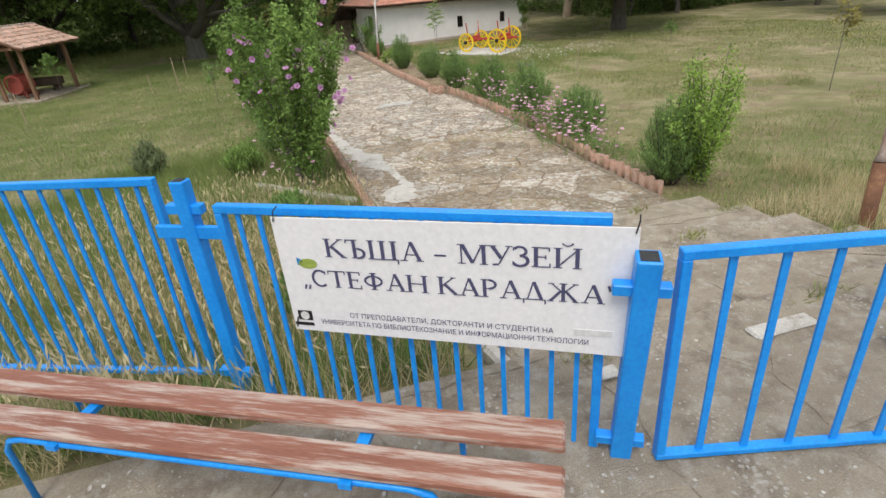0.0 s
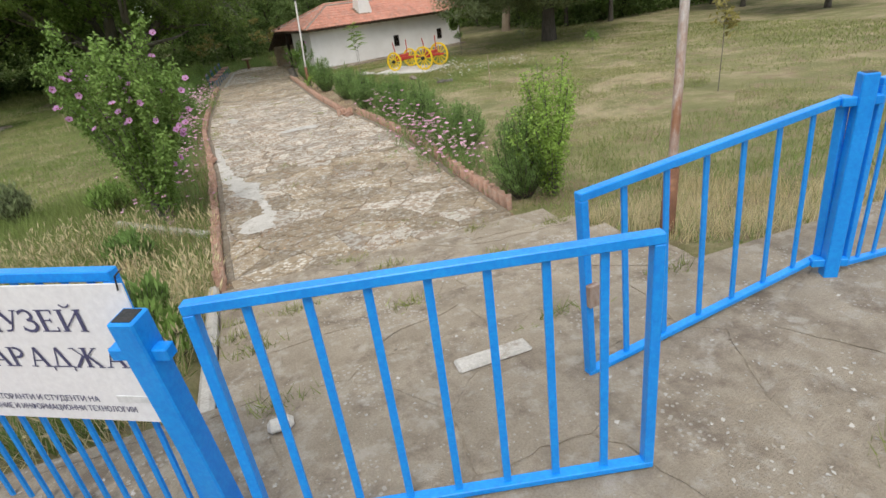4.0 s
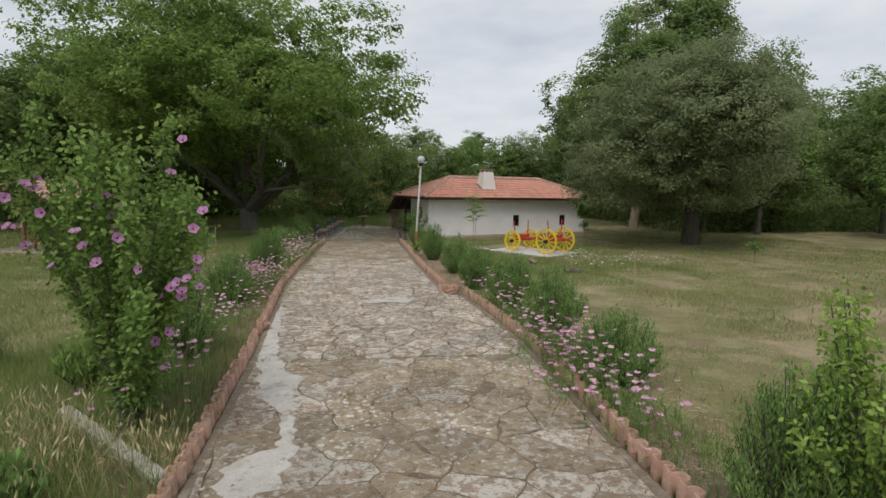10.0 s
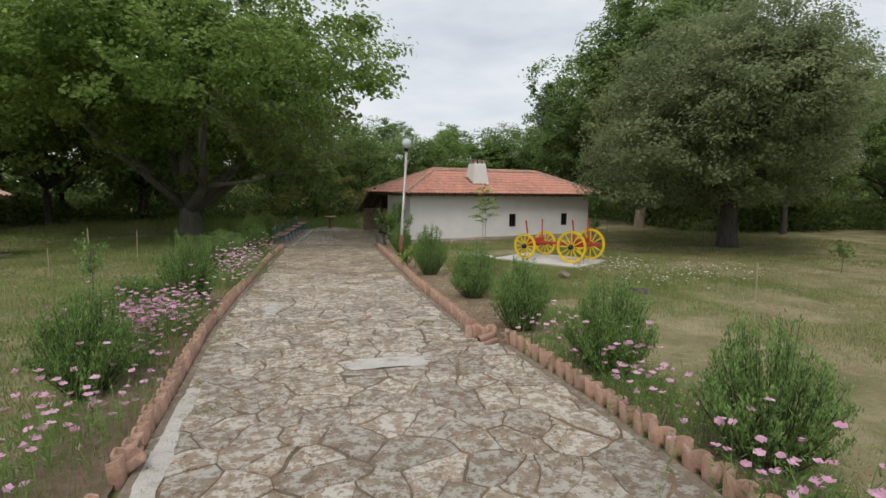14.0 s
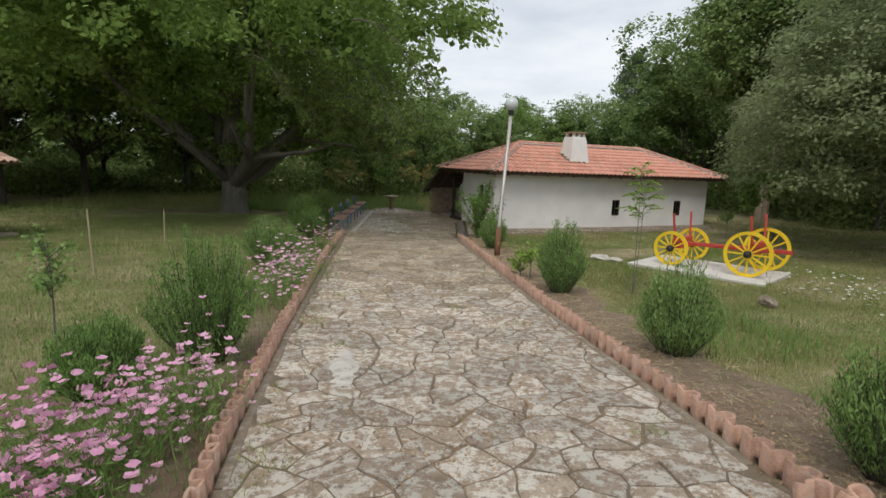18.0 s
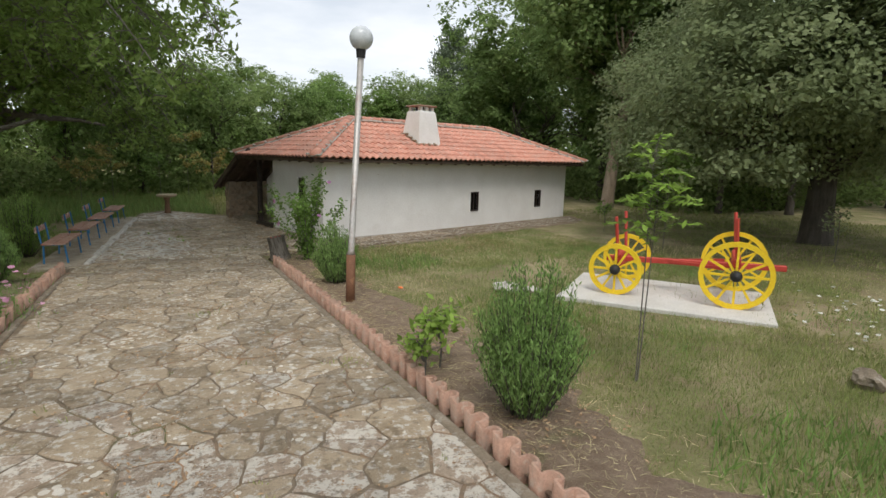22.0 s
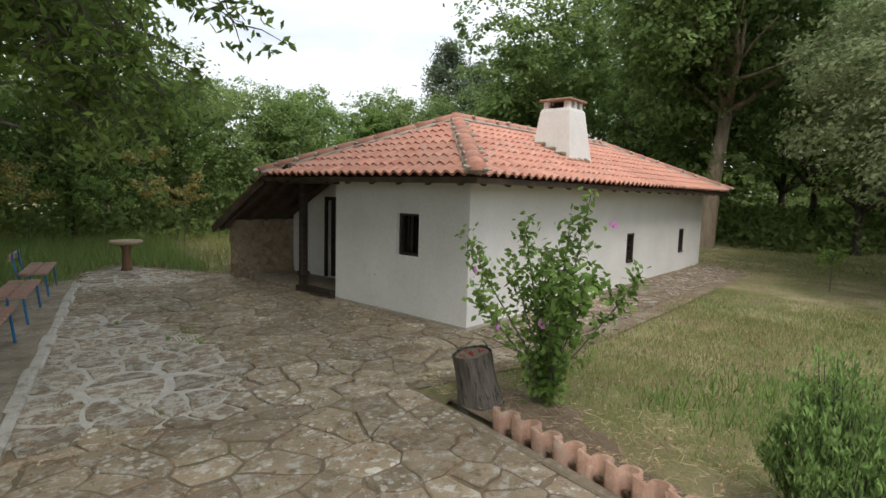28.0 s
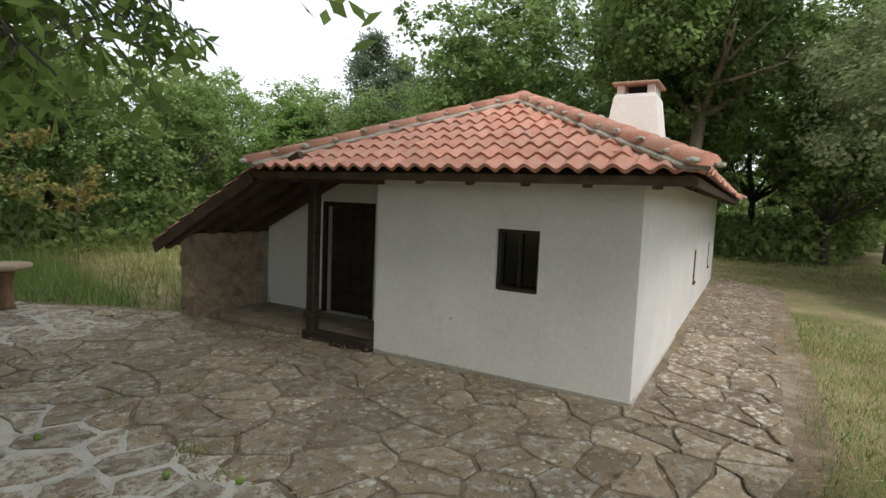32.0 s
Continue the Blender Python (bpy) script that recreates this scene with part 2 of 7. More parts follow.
# rim of the edging tiles: cleaner clay, with light from above in its colour
M["tile_rim"] = surface("broken_tile_rim", (0.5, 0.27, 0.2), (0.62, 0.38, 0.29), 0.85, 9, 60, 0.4, c=(0.4, 0.28, 0.22), c_scale=6, c_at=0.62, c_edge=0.1, vary=0.15)
M["tile_kiosk"] = surface("mossy_roof_tile", (0.42, 0.24, 0.175), (0.56, 0.36, 0.28), 0.85, 7, 60, 0.4, c=(0.36, 0.29, 0.24), c_scale=6, c_at=0.56, c_edge=0.12, vary=0.25)
M["brown_wood"] = surface("brown_timber", (0.16, 0.085, 0.05), (0.27, 0.155, 0.095), 0.8, 3, 50, 0.4, stretch=(3, 3, 0.6))
M["lime"] = surface("lime_wash", (0.74, 0.72, 0.69), (0.82, 0.805, 0.78), 0.9, 1.5, 25, 0.25, c=(0.66, 0.63, 0.58), c_scale=1.1, c_at=0.7, c_edge=0.1, bump_distance=0.012, spots=(0.5, 0.42, 0.33), spot_scale=3.0, spot_r=0.06)
M["plinth"] = surface("stained_plinth", (0.38, 0.35, 0.3), (0.5, 0.46, 0.4), 0.9, 4, 40, 0.4)
M["dark_wood"] = surface("dark_wood", (0.022, 0.016, 0.012), (0.055, 0.04, 0.03), 0.7, 3, 40, 0.4, stretch=(1, 1, 6))
M["rafter_wood"] = surface("rafter_wood", (0.05, 0.035, 0.025), (0.11, 0.075, 0.05), 0.8, 5, 40, 0.4)
M["black_glass"] = surface("dark_pane", (0.006, 0.006, 0.006), (0.012, 0.012, 0.012), 0.12, 3, 10, 0.0, spec=0.5)
M["rubble"] = surface("rubble_stone", (0.27, 0.2, 0.135), (0.4, 0.305, 0.21), 0.9, 6, 50, 0.9, c=(0.45, 0.37, 0.27), c_scale=8, c_at=0.6, d=(0.19, 0.13, 0.085), d_scale=5, d_at=0.6, vary=0.24)
M["rubble_mortar"] = surface("rubble_wall_mortar", (0.25, 0.2, 0.145), (0.37, 0.3, 0.22), 0.95, 8, 50, 0.8, c=(0.42, 0.36, 0.28), c_scale=6, c_at=0.58)
M["bark_tan"] = surface("tan_bark", (0.24, 0.18, 0.125), (0.36, 0.285, 0.21), 0.95, 4, 25, 1.0, stretch=(3, 3, 0.6), bump_distance=0.04)
M["blue"] = surface("blue_paint", (0.005, 0.235, 0.72), (0.015, 0.3, 0.84), 0.35, 3, 60, 0.15, c=(0.03, 0.13, 0.36), c_scale=5, c_at=0.72, c_edge=0.05)
M["blue_dull"] = surface("faded_blue_paint", (0.02, 0.13, 0.3), (0.04, 0.2, 0.4), 0.5, 3, 60, 0.2)
M["rust"] = surface("rusty_pipe", (0.36, 0.33, 0.3), (0.5, 0.46, 0.42), 0.6, 5, 60, 0.4, c=(0.24, 0.115, 0.06), c_scale=3.5, c_at=0.5, c_edge=0.1, metal=0.2, stretch=(1, 1, 0.35))
M["rust_dark"] = surface("dark_rust", (0.13, 0.06, 0.035), (0.24, 0.115, 0.06), 0.8, 6, 60, 0.5, c=(0.33, 0.17, 0.09), c_scale=5, c_at=0.58)
M["steel"] = surface("grey_pipe", (0.4, 0.38, 0.36), (0.52, 0.5, 0.47), 0.45, 5, 60, 0.2, c=(0.28, 0.15, 0.08), c_scale=3, c_at=0.62, c_edge=0.1, metal=0.4, stretch=(1, 1, 0.4))
M["plank"] = surface("red_brown_plank", (0.25, 0.1, 0.065), (0.34, 0.15, 0.1), 0.65, 3, 60, 0.6, c=(0.5, 0.4, 0.34), c_scale=6, c_at=0.53, c_edge=0.06, stretch=(0.3, 4, 4))
M["sign"] = surface("sign_board", (0.71, 0.705, 0.72), (0.745, 0.74, 0.755), 0.4, 1, 40, 0.03)
M["ink"] = surface("navy_ink", (0.06, 0.06, 0.13), (0.08, 0.08, 0.16), 0.6, 5, 40, 0.0)
M["ink_pale"] = surface("pale_ink", (0.6, 0.6, 0.6), (0.64, 0.64, 0.64), 0.6, 5, 40, 0.0)
M["ink_black"] = surface("black_ink", (0.01, 0.01, 0.012), (0.02, 0.02, 0.022), 0.6, 5, 40, 0.0)
M["ink_green"] = surface("leaf_green_ink", (0.25, 0.33, 0.06), (0.3, 0.38, 0.08), 0.6, 5, 40, 0.0)
M["ink_blue"] = surface("bright_blue_ink", (0.02, 0.2, 0.45), (0.03, 0.25, 0.5), 0.6, 5, 40, 0.0)
M["yellow"] = surface("yellow_paint", (0.78, 0.53, 0.02), (0.85, 0.6, 0.03), 0.5, 5, 50, 0.2)
M["red"] = surface("red_paint", (0.4, 0.04, 0.03), (0.5, 0.07, 0.05), 0.5, 5, 50, 0.2)
M["orange"] = surface("orange_plastic", (0.75, 0.16, 0.04), (0.85, 0.24, 0.07), 0.5, 20, 60, 0.3)
M["red_rust"] = surface("dull_red_iron", (0.22, 0.04, 0.03), (0.3, 0.07, 0.05), 0.6, 5, 50, 0.3)
M["iron"] = surface("black_iron", (0.02, 0.02, 0.02), (0.05, 0.05, 0.05), 0.55, 6, 50, 0.3, metal=0.4)
M["slab"] = surface("pale_slab", (0.5, 0.48, 0.44), (0.6, 0.575, 0.53), 0.9, 2, 50, 0.3)
M["bark"] = surface("bark", (0.07, 0.06, 0.048), (0.14, 0.12, 0.1), 0.95, 4, 25, 1.0, stretch=(3, 3, 0.6), bump_distance=0.04)
M["bark_grey"] = surface("grey_bark", (0.13, 0.12, 0.1), (0.22, 0.2, 0.17), 0.95, 4, 25, 1.0, stretch=(3, 3, 0.6), bump_distance=0.04)
M["bark_stump"] = surface("furrowed_stump_bark", (0.15, 0.132, 0.108), (0.31, 0.28, 0.24), 0.95, 7, 30, 1.0, c=(0.07, 0.058, 0.047), c_scale=9, c_at=0.57, c_edge=0.05, stretch=(3, 3, 0.35), bump_distance=0.05)
M["cut_wood"] = surface("cut_wood", (0.14, 0.11, 0.085), (0.23, 0.185, 0.145), 0.9, 20, 60, 0.4)
M["globe"] = surface("milky_globe", (0.5, 0.53, 0.55), (0.58, 0.61, 0.62), 0.12, 3, 20, 0.0)
M["stake"] = surface("garden_stake", (0.35, 0.27, 0.18), (0.45, 0.36, 0.25), 0.9, 5, 50, 0.3, stretch=(3, 3, 0.5))


def leafy(name, a, b, translucent=0.4, vary=0.35, rough=0.7):
    return surface(name, a, b, rough, 0.35, 3, 0.0, vary=vary, islands=True, translucent=translucent, spec=0.12, world_space=True)


M["leaf_walnut"] = leafy("walnut_leaf", (0.175, 0.27, 0.068), (0.285, 0.39, 0.12), 0.7)
M["leaf_hang"] = leafy("hanging_walnut_leaf", (0.165, 0.255, 0.066), (0.275, 0.375, 0.118), 0.72)
M["leaf_oak"] = leafy("silvery_leaf", (0.2, 0.25, 0.12), (0.3, 0.345, 0.18), 0.5, 0.25)
M["leaf_wood"] = leafy("woodland_leaf", (0.155, 0.24, 0.08), (0.285, 0.37, 0.14), 0.6)
M["leaf_under"] = leafy("undergrowth_leaf", (0.165, 0.24, 0.08), (0.29, 0.36, 0.135), 0.65)
M["leaf_dry"] = leafy("yellowing_leaf", (0.3, 0.27, 0.09), (0.42, 0.36, 0.14))
M["leaf_bright"] = leafy("bright_leaf", (0.17, 0.275, 0.075), (0.27, 0.385, 0.125), 0.5)
M["leaf_conifer"] = leafy("conifer_needle", (0.125, 0.165, 0.1), (0.195, 0.235, 0.15), 0.25)
M["leaf_shrub"] = leafy("shrub_leaf", (0.15, 0.25, 0.06), (0.25, 0.36, 0.1))
M["leaf_herb"] = leafy("herb_leaf", (0.165, 0.275, 0.075), (0.26, 0.38, 0.13))
M["leaf_lime"] = leafy("lime_green_leaf", (0.22, 0.34, 0.06), (0.32, 0.45, 0.11))
M["grass"] = leafy("grass_blade", (0.205, 0.25, 0.078), (0.32, 0.325, 0.13), 0.25, 0.36)
M["lawn_blade"] = leafy("green_lawn_blade", (0.17, 0.25, 0.07), (0.265, 0.32, 0.11), 0.3, 0.3)
M["straw"] = leafy("dry_straw", (0.52, 0.43, 0.24), (0.66, 0.57, 0.36), 0.3, 0.25)
M["petal"] = leafy("pink_petal", (0.72, 0.37, 0.54), (0.86, 0.56, 0.7), 0.35, 0.14)
M["petal_mauve"] = leafy("mauve_petal", (0.52, 0.24, 0.48), (0.66, 0.36, 0.6), 0.35, 0.15)
M["petal_white"] = leafy("white_petal", (0.75, 0.75, 0.7), (0.8, 0.8, 0.76), 0.3, 0.1)


# ---- builders ----
def thing(name, label, category, group="", m=None, kind=""):
    ob = tagged(new(name), label, category, group, kind)
    ob.empty_display_size = 0.2
    if m is not None:
        ob.matrix_world = m
    return ob


def finish(ob, parent, label, smooth):
    if parent is not None:
        ob.parent = parent
    if label:
        ob["label"] = label
    if smooth:
        ob.data.polygons.foreach_set("use_smooth", [True] * len(ob.data.polygons))
    return ob


def part(name, bm, material, parent=None, label="", smooth=False):
    """One bmesh as one mesh object, under a thing or under a part."""
    me = bpy.data.meshes.new(name)
    bm.to_mesh(me)
    bm.free()
    me.materials.append(M[material])
    return finish(new(name, me), parent, label, smooth)


def raw(name, verts, faces, material, parent=None, label="", smooth=False):
    me = bpy.data.meshes.new(name)
    me.from_pydata(verts, [], faces)
    me.materials.append(M[material])
    me.update()
    return finish(new(name, me), parent, label, smooth)


def again(ob, m, parent=None, name=None):
    """Another object on the same mesh."""
    o = new(name or ob.name.split(".")[0], ob.data)
    if parent is not None:
        o.parent = parent
    o.matrix_basis = m
    return o


def box(bm, x0, y0, z0, x1, y1, z1, m=None, bevel=0.0):
    r = bmesh.ops.create_cube(bm, size=1.0)
    v = r["verts"]
    for p in v:
        p.co = Vector(((x0 + x1) / 2 + p.co.x * (x1 - x0), (y0 + y1) / 2 + p.co.y * (y1 - y0), (z0 + z1) / 2 + p.co.z * (z1 - z0)))
    if bevel:
        edges = list({e for p in v for e in p.link_edges})
        r2 = bmesh.ops.bevel(bm, geom=edges, offset=bevel, segments=1, affect="EDGES")
        v = list({q for f in r2["faces"] for q in f.verts} | {q for q in v if q.is_valid})
    if m is not None:
        bmesh.ops.transform(bm, matrix=m, verts=v)
    return v


def boxed(x0, y0, z0, x1, y1, z1, bevel=0.0, m=None):
    bm = bmesh.new()
    box(bm, x0, y0, z0, x1, y1, z1, m, bevel)
    return bm


def tube(points, radii, sides=8, bm=None, cap=True):
    """A tapered tube along points."""
    bm = bm or bmesh.new()
    pts = [Vector(p) for p in points]
    rings = []
    for i, p in enumerate(pts):
        d = (pts[min(i + 1, len(pts) - 1)] - pts[max(i - 1, 0)]).normalized()
        a = d.orthogonal().normalized() if i == 0 else (rings_axis - d * rings_axis.dot(d)).normalized()
        rings_axis = a
        b = d.cross(a)
        rings.append([bm.verts.new(p + (a * math.cos(k * math.tau / sides) + b * math.sin(k * math.tau / sides)) * radii[i]) for k in range(sides)])
    for r0, r1 in zip(rings, rings[1:]):
        for k in range(sides):
            bm.faces.new((r0[k], r0[(k + 1) % sides], r1[(k + 1) % sides], r1[k]))
    if cap:
        bm.faces.new(list(reversed(rings[0])))
        bm.faces.new(rings[-1])
    return bm


def spin(profile, sides=16, bm=None, z_cap=True):
    """A turned shape round z from (radius, height) pairs."""
    bm = bm or bmesh.new()
    rings = [[bm.verts.new((r * math.cos(k * math.tau / sides), r * math.sin(k * math.tau / sides), z)) for k in range(sides)] for r, z in profile]
    for r0, r1 in zip(rings, rings[1:]):
        for k in range(sides):
            bm.faces.new((r0[k], r0[(k + 1) % sides], r1[(k + 1) % sides], r1[k]))
    if z_cap:
        bm.faces.new(list(reversed(rings[0])))
        bm.faces.new(rings[-1])
    return bm


def beam(a, b, w, h, bm=None, bevel=0.0):
    """A square bar from a to b."""
    a, b = Vector(a), Vector(b)
    d = b - a
    m = Matrix.Translation((a + b) / 2) @ d.to_track_quat("X", "Z").to_matrix().to_4x4()
    bm = bm or bmesh.new()
    box(bm, -d.length / 2, -w / 2, -h / 2, d.length / 2, w / 2, h / 2, m, bevel)
    return bm


def leaves(name, centres, normals, lengths, widths, material, parent=None, bend=0.25, rng=None, label="", kind=""):
    """Many small bent leaves in one mesh: each a kite of two triangles."""
    n = len(centres)
    rng = rng or np.random.default_rng(1)
    nrm = normals / (np.linalg.norm(normals, axis=1, keepdims=True) + 1e-9)
    ref = rng.normal(size=(n, 3))
    a = np.cross(nrm, ref)
    a /= np.linalg.norm(a, axis=1, keepdims=True) + 1e-9
    b = np.cross(nrm, a)
    L, Wd = np.asarray(lengths).reshape(-1, 1), np.asarray(widths).reshape(-1, 1)
    v = np.empty((n, 4, 3))
    v[:, 0] = centres - a * L * 0.5
    v[:, 1] = centres + b * Wd * 0.5 - nrm * L * bend * 0.3
    v[:, 2] = centres + a * L * 0.5 - nrm * L * bend
    v[:, 3] = centres - b * Wd * 0.5 - nrm * L * bend * 0.3
    me = bpy.data.meshes.new(name)
    me.vertices.add(n * 4)
    me.vertices.foreach_set("co", v.ravel())
    me.loops.add(n * 4)
    me.loops.foreach_set("vertex_index", np.arange(n * 4))
    me.polygons.add(n)
    me.polygons.foreach_set("loop_start", np.arange(n) * 4)
    me.polygons.foreach_set("loop_total", np.full(n, 4))
    me.materials.append(M[material])
    me.update(calc_edges=True)
    ob = finish(new(name, me), parent, label, False)
    if kind:
        ob["kind"] = kind
    return ob


def height(y):
    """The lie of the ground along the walk."""
    return float(np.interp(y, [-2.0, 0.7, 1.3, 3.2, 5.5, 10, 14, 18, 28, 60], [1.15, 1.15, 0.95, 0.5, 0.36, 0.33, 0.25, 0.14, 0.0, 0.0]))

# ---- ground ----
def x_left(y):
    return float(np.interp(y, [3, 5, 7, 9, 11, 14, 17, 23, 27], [-1.12, -1.25, -1.35, -1.44, -1.58, -1.82, -1.9, -1.9, -1.76]))


def x_right(y):
    return float(np.interp(y, [3, 5, 7.5, 9, 11, 12.9], [2.12, 2.22, 2.3, 2.29, 2.19, 2.03])) if y < 12.9 else float(np.interp(y, [12.9, 17, 20.5, 24, 27], [1.73, 1.62, 1.55, 1.49, 1.4]))


def spaced(*stops):
    out = []
    for a, b, n in stops:
        out += list(np.linspace(a, b, n, endpoint=False))
    return out + [stops[-1][1]]


R1 = [(-1.1, 3.45), (2.1, 3.45), (2.24, 7.2), (2.22, 9.4), (1.97, 12.95), (-1.7, 12.95)]
R1A = [(-1.1, 3.45), (2.1, 3.45), (2.24, 7.2), (2.23, 8.4), (-1.4, 8.4)]
R1B = [(-1.42, 8.42), (2.23, 8.42), (2.22, 9.4), (1.97, 12.95), (-1.7, 12.95)]
R2 = [(-1.72, 12.95), (1.67, 12.95), (1.57, 17.0), (1.44, 24.0), (1.36, 26.9), (-1.7, 26.9), (-1.84, 17.5)]
R3 = [(-1.58, 26.9), (2.9, 26.9), (2.98, 28.1), (1.5, 33.75), (-0.3, 36.0), (-0.95, 35.3), (-1.22, 33.0)]
R4 = [(2.92, 26.93), (11.7, 29.2), (12.05, 30.25), (3.05, 28.05)]


def inside(poly, x, y, grow=0.0):
    """Whether a point lies in a convex outline (anticlockwise), grown by some metres."""
    for (x0, y0), (x1, y1) in zip(poly, poly[1:] + poly[:1]):
        if ((x1 - x0) * (y - y0) - (y1 - y0) * (x - x0)) / math.hypot(x1 - x0, y1 - y0) < -grow:
            return False
    return True


def paved(x, y, grow=0.0):
    return any(inside(r, x, y, grow) for r in (R1, R2, R3, R4)) or (0.7 < y < 3.6 and -1.2 - grow < x < 2.4 + grow)


gx = spaced((-300, -40, 10), (-40, -12, 14), (-12, 14, 104), (14, 40, 14), (40, 300, 10))
gy = spaced((-60, -4, 10), (-4, 40, 176), (40, 70, 12), (70, 400, 10))
verts, faces = [], []
for y in gy:
    for x in gx:
        z = height(y) + 0.03 * noise.noise((x * 0.35, y * 0.35, 0)) + 0.012 * noise.noise((x * 1.3, y * 1.3, 3)) - 0.012
        if paved(x, y, -0.02):
            z = height(y) - (0.4 if y < 3.4 else 0.035)
        elif y < 0.9:
            z -= 0.05 if x < -1.2 or x > 2.6 else 0.12
        if 8.0 < math.hypot(x, y - 20):
            z += 0.04 * noise.noise((x * 0.2, y * 0.2, 5))
        verts.append((x, y, z))
for j in range(len(gy) - 1):
    for i in range(len(gx) - 1):
        k = j * len(gx) + i
        faces.append((k, k + 1, k + len(gx) + 1, k + len(gx)))
ground = tagged(raw("ground", verts, faces, "lawn", smooth=True), "mown lawn with dry straw-coloured patches", "ground", kind="structure")


def strip(name, left, right, y0, y1, lift, material, label, category, step=0.4, out=0):
    """A sheet that follows the ground between two edges."""
    n = max(2, int((y1 - y0) / step) + 1)
    vs, fs = [], []
    for i in range(n):
        y = y0 + (y1 - y0) * i / (n - 1)
        a, b = left(y), right(y)
        for q in range(5):
            vs.append((a + (b - a) * q / 4, y, height(y) + (lift if 0 < i < n - 1 and (q < 4 if out > 0 else q > 0) or not out else -0.06) + 0.012 * noise.noise((a + q, y * 1.5, 7))))
    for i in range(n - 1):
        for q in range(4):
            k = i * 5 + q
            fs.append((k, k + 1, k + 6, k + 5))
    return tagged(raw(name, vs, fs, material, smooth=True), label, category, kind="structure")


path = strip("path", lambda y: x_left(y), lambda y: x_right(min(y, 12.89)), 3.3, 12.96, 0.019, "joint", "garden path of irregular grey flagstones with mossy joints", "path")
strip("path_far", lambda y: x_left(y), lambda y: x_right(max(y, 12.91)), 12.94, 27.0, 0.018, "joint", "garden path of irregular grey flagstones with dry joints", "path")
strip("bed_right", lambda y: x_right(min(y, 12.89)) + 0.05, lambda y: 3.1 + 0.2 * math.sin(y), 4.4, 13.0, 0.03, "soil", "brown soil of the flower bed beside the path", "flower bed", out=1)
strip("bed_right_far", lambda y: x_right(max(y, 12.91)) + 0.05, lambda y: x_right(max(y, 12.91)) + 1.25 + 0.2 * math.sin(y) + 0.6 * noise.noise((y * 1.3, 3.1, 0)) + 0.25 * noise.noise((y * 4.0, 7.7, 0)) - (0.5 if y > 24 else 0), 12.9, 26.4, 0.04, "soil", "bare brown soil of the flower bed beside the path", "flower bed", step=0.12, out=1)
strip("bed_left", lambda y: x_left(y) - 1.0 + 0.15 * math.sin(y * 1.3), lambda y: x_left(y) - 0.05, 4.9, 26.3, 0.04, "soil", "brown soil of the flower bed along the path edge", "flower bed", out=-1)

# gate forecourt and steps down to the path
bm = bmesh.new()
box(bm, -6.0, -5.0, 0.9, 7.0, 0.75, 1.15)
part_forecourt = tagged(part("pavement", bm, "concrete"), "worn beige concrete and stone forecourt outside the gate", "pavement", kind="structure")
steps = thing("steps", "worn concrete steps leading down from the gate to the path", "steps", kind="structure")
for i, (y0, y1, z) in enumerate(((0.75, 1.45, 1.02), (1.45, 2.1, 0.87), (2.1, 2.75, 0.71), (2.75, 3.45, 0.55))):
    part("step", boxed(-1.05 - 0.05 * i, y0, z - 0.3, 2.35 + 0.04 * i, y1 + 0.03, z, 0.015), "concrete", steps)
part("cheek_wall", beam((-1.1, 0.8, 0.92), (-1.28, 3.6, 0.42), 0.1, 0.3, bevel=0.025), "smear", steps, "pale mortar cheek along the steps")

# ---- flagstones ----
def clip(poly, nx, ny, d):
    """The part of a polygon where nx*x + ny*y <= d."""
    out = []
    for (x0, y0), (x1, y1) in zip(poly, poly[1:] + poly[:1]):
        a, b = nx * x0 + ny * y0 - d, nx * x1 + ny * y1 - d
        if a <= 0:
            out.append((x0, y0))
        if (a < 0 < b) or (b < 0 < a):
            s = a / (a - b)
            out.append((x0 + (x1 - x0) * s, y0 + (y1 - y0) * s))
    return out


def stones(region, spacing, gap, rng, drop=0.12, stretch=1.0):
    """Irregular stone outlines that fill a convex region with open joints."""
    xs, ys = [p[0] for p in region], [p[1] for p in region]
    seeds = []
    y = min(ys)
    while y < max(ys) + spacing:
        x = min(xs) - spacing * 0.3
        while x < max(xs) + spacing:
            if rng.random() > drop:
                seeds.append((x + rng.uniform(-0.46, 0.46) * spacing, y + rng.uniform(-0.46, 0.46) * spacing * stretch))
            x += spacing
        y += spacing * stretch
    out = []
    for sx, sy in seeds:
        poly = list(region)
        for ox, oy in seeds:
            dx, dy = ox - sx, oy - sy
            dd = math.hypot(dx, dy)
            if 0 < dd < spacing * 3.2:
                g = gap * rng.uniform(0.25, 1.9)
                poly = clip(poly, dx / dd, dy / dd, (dx * (sx + ox) + dy * (sy + oy)) / 2 / dd - g / 2)
                if len(poly) < 3:
                    break
        if len(poly) >= 3:
            clean = []
            for p in poly:
                if not clean or math.hypot(p[0] - clean[-1][0], p[1] - clean[-1][1]) > 0.04:
                    clean.append(p)
            area = abs(sum(a[0] * b[1] - a[1] * b[0] for a, b in zip(clean, clean[1:] + clean[:1]))) / 2
            if len(clean) >= 3 and area > 0.015:
                out.append(clean)
    return out


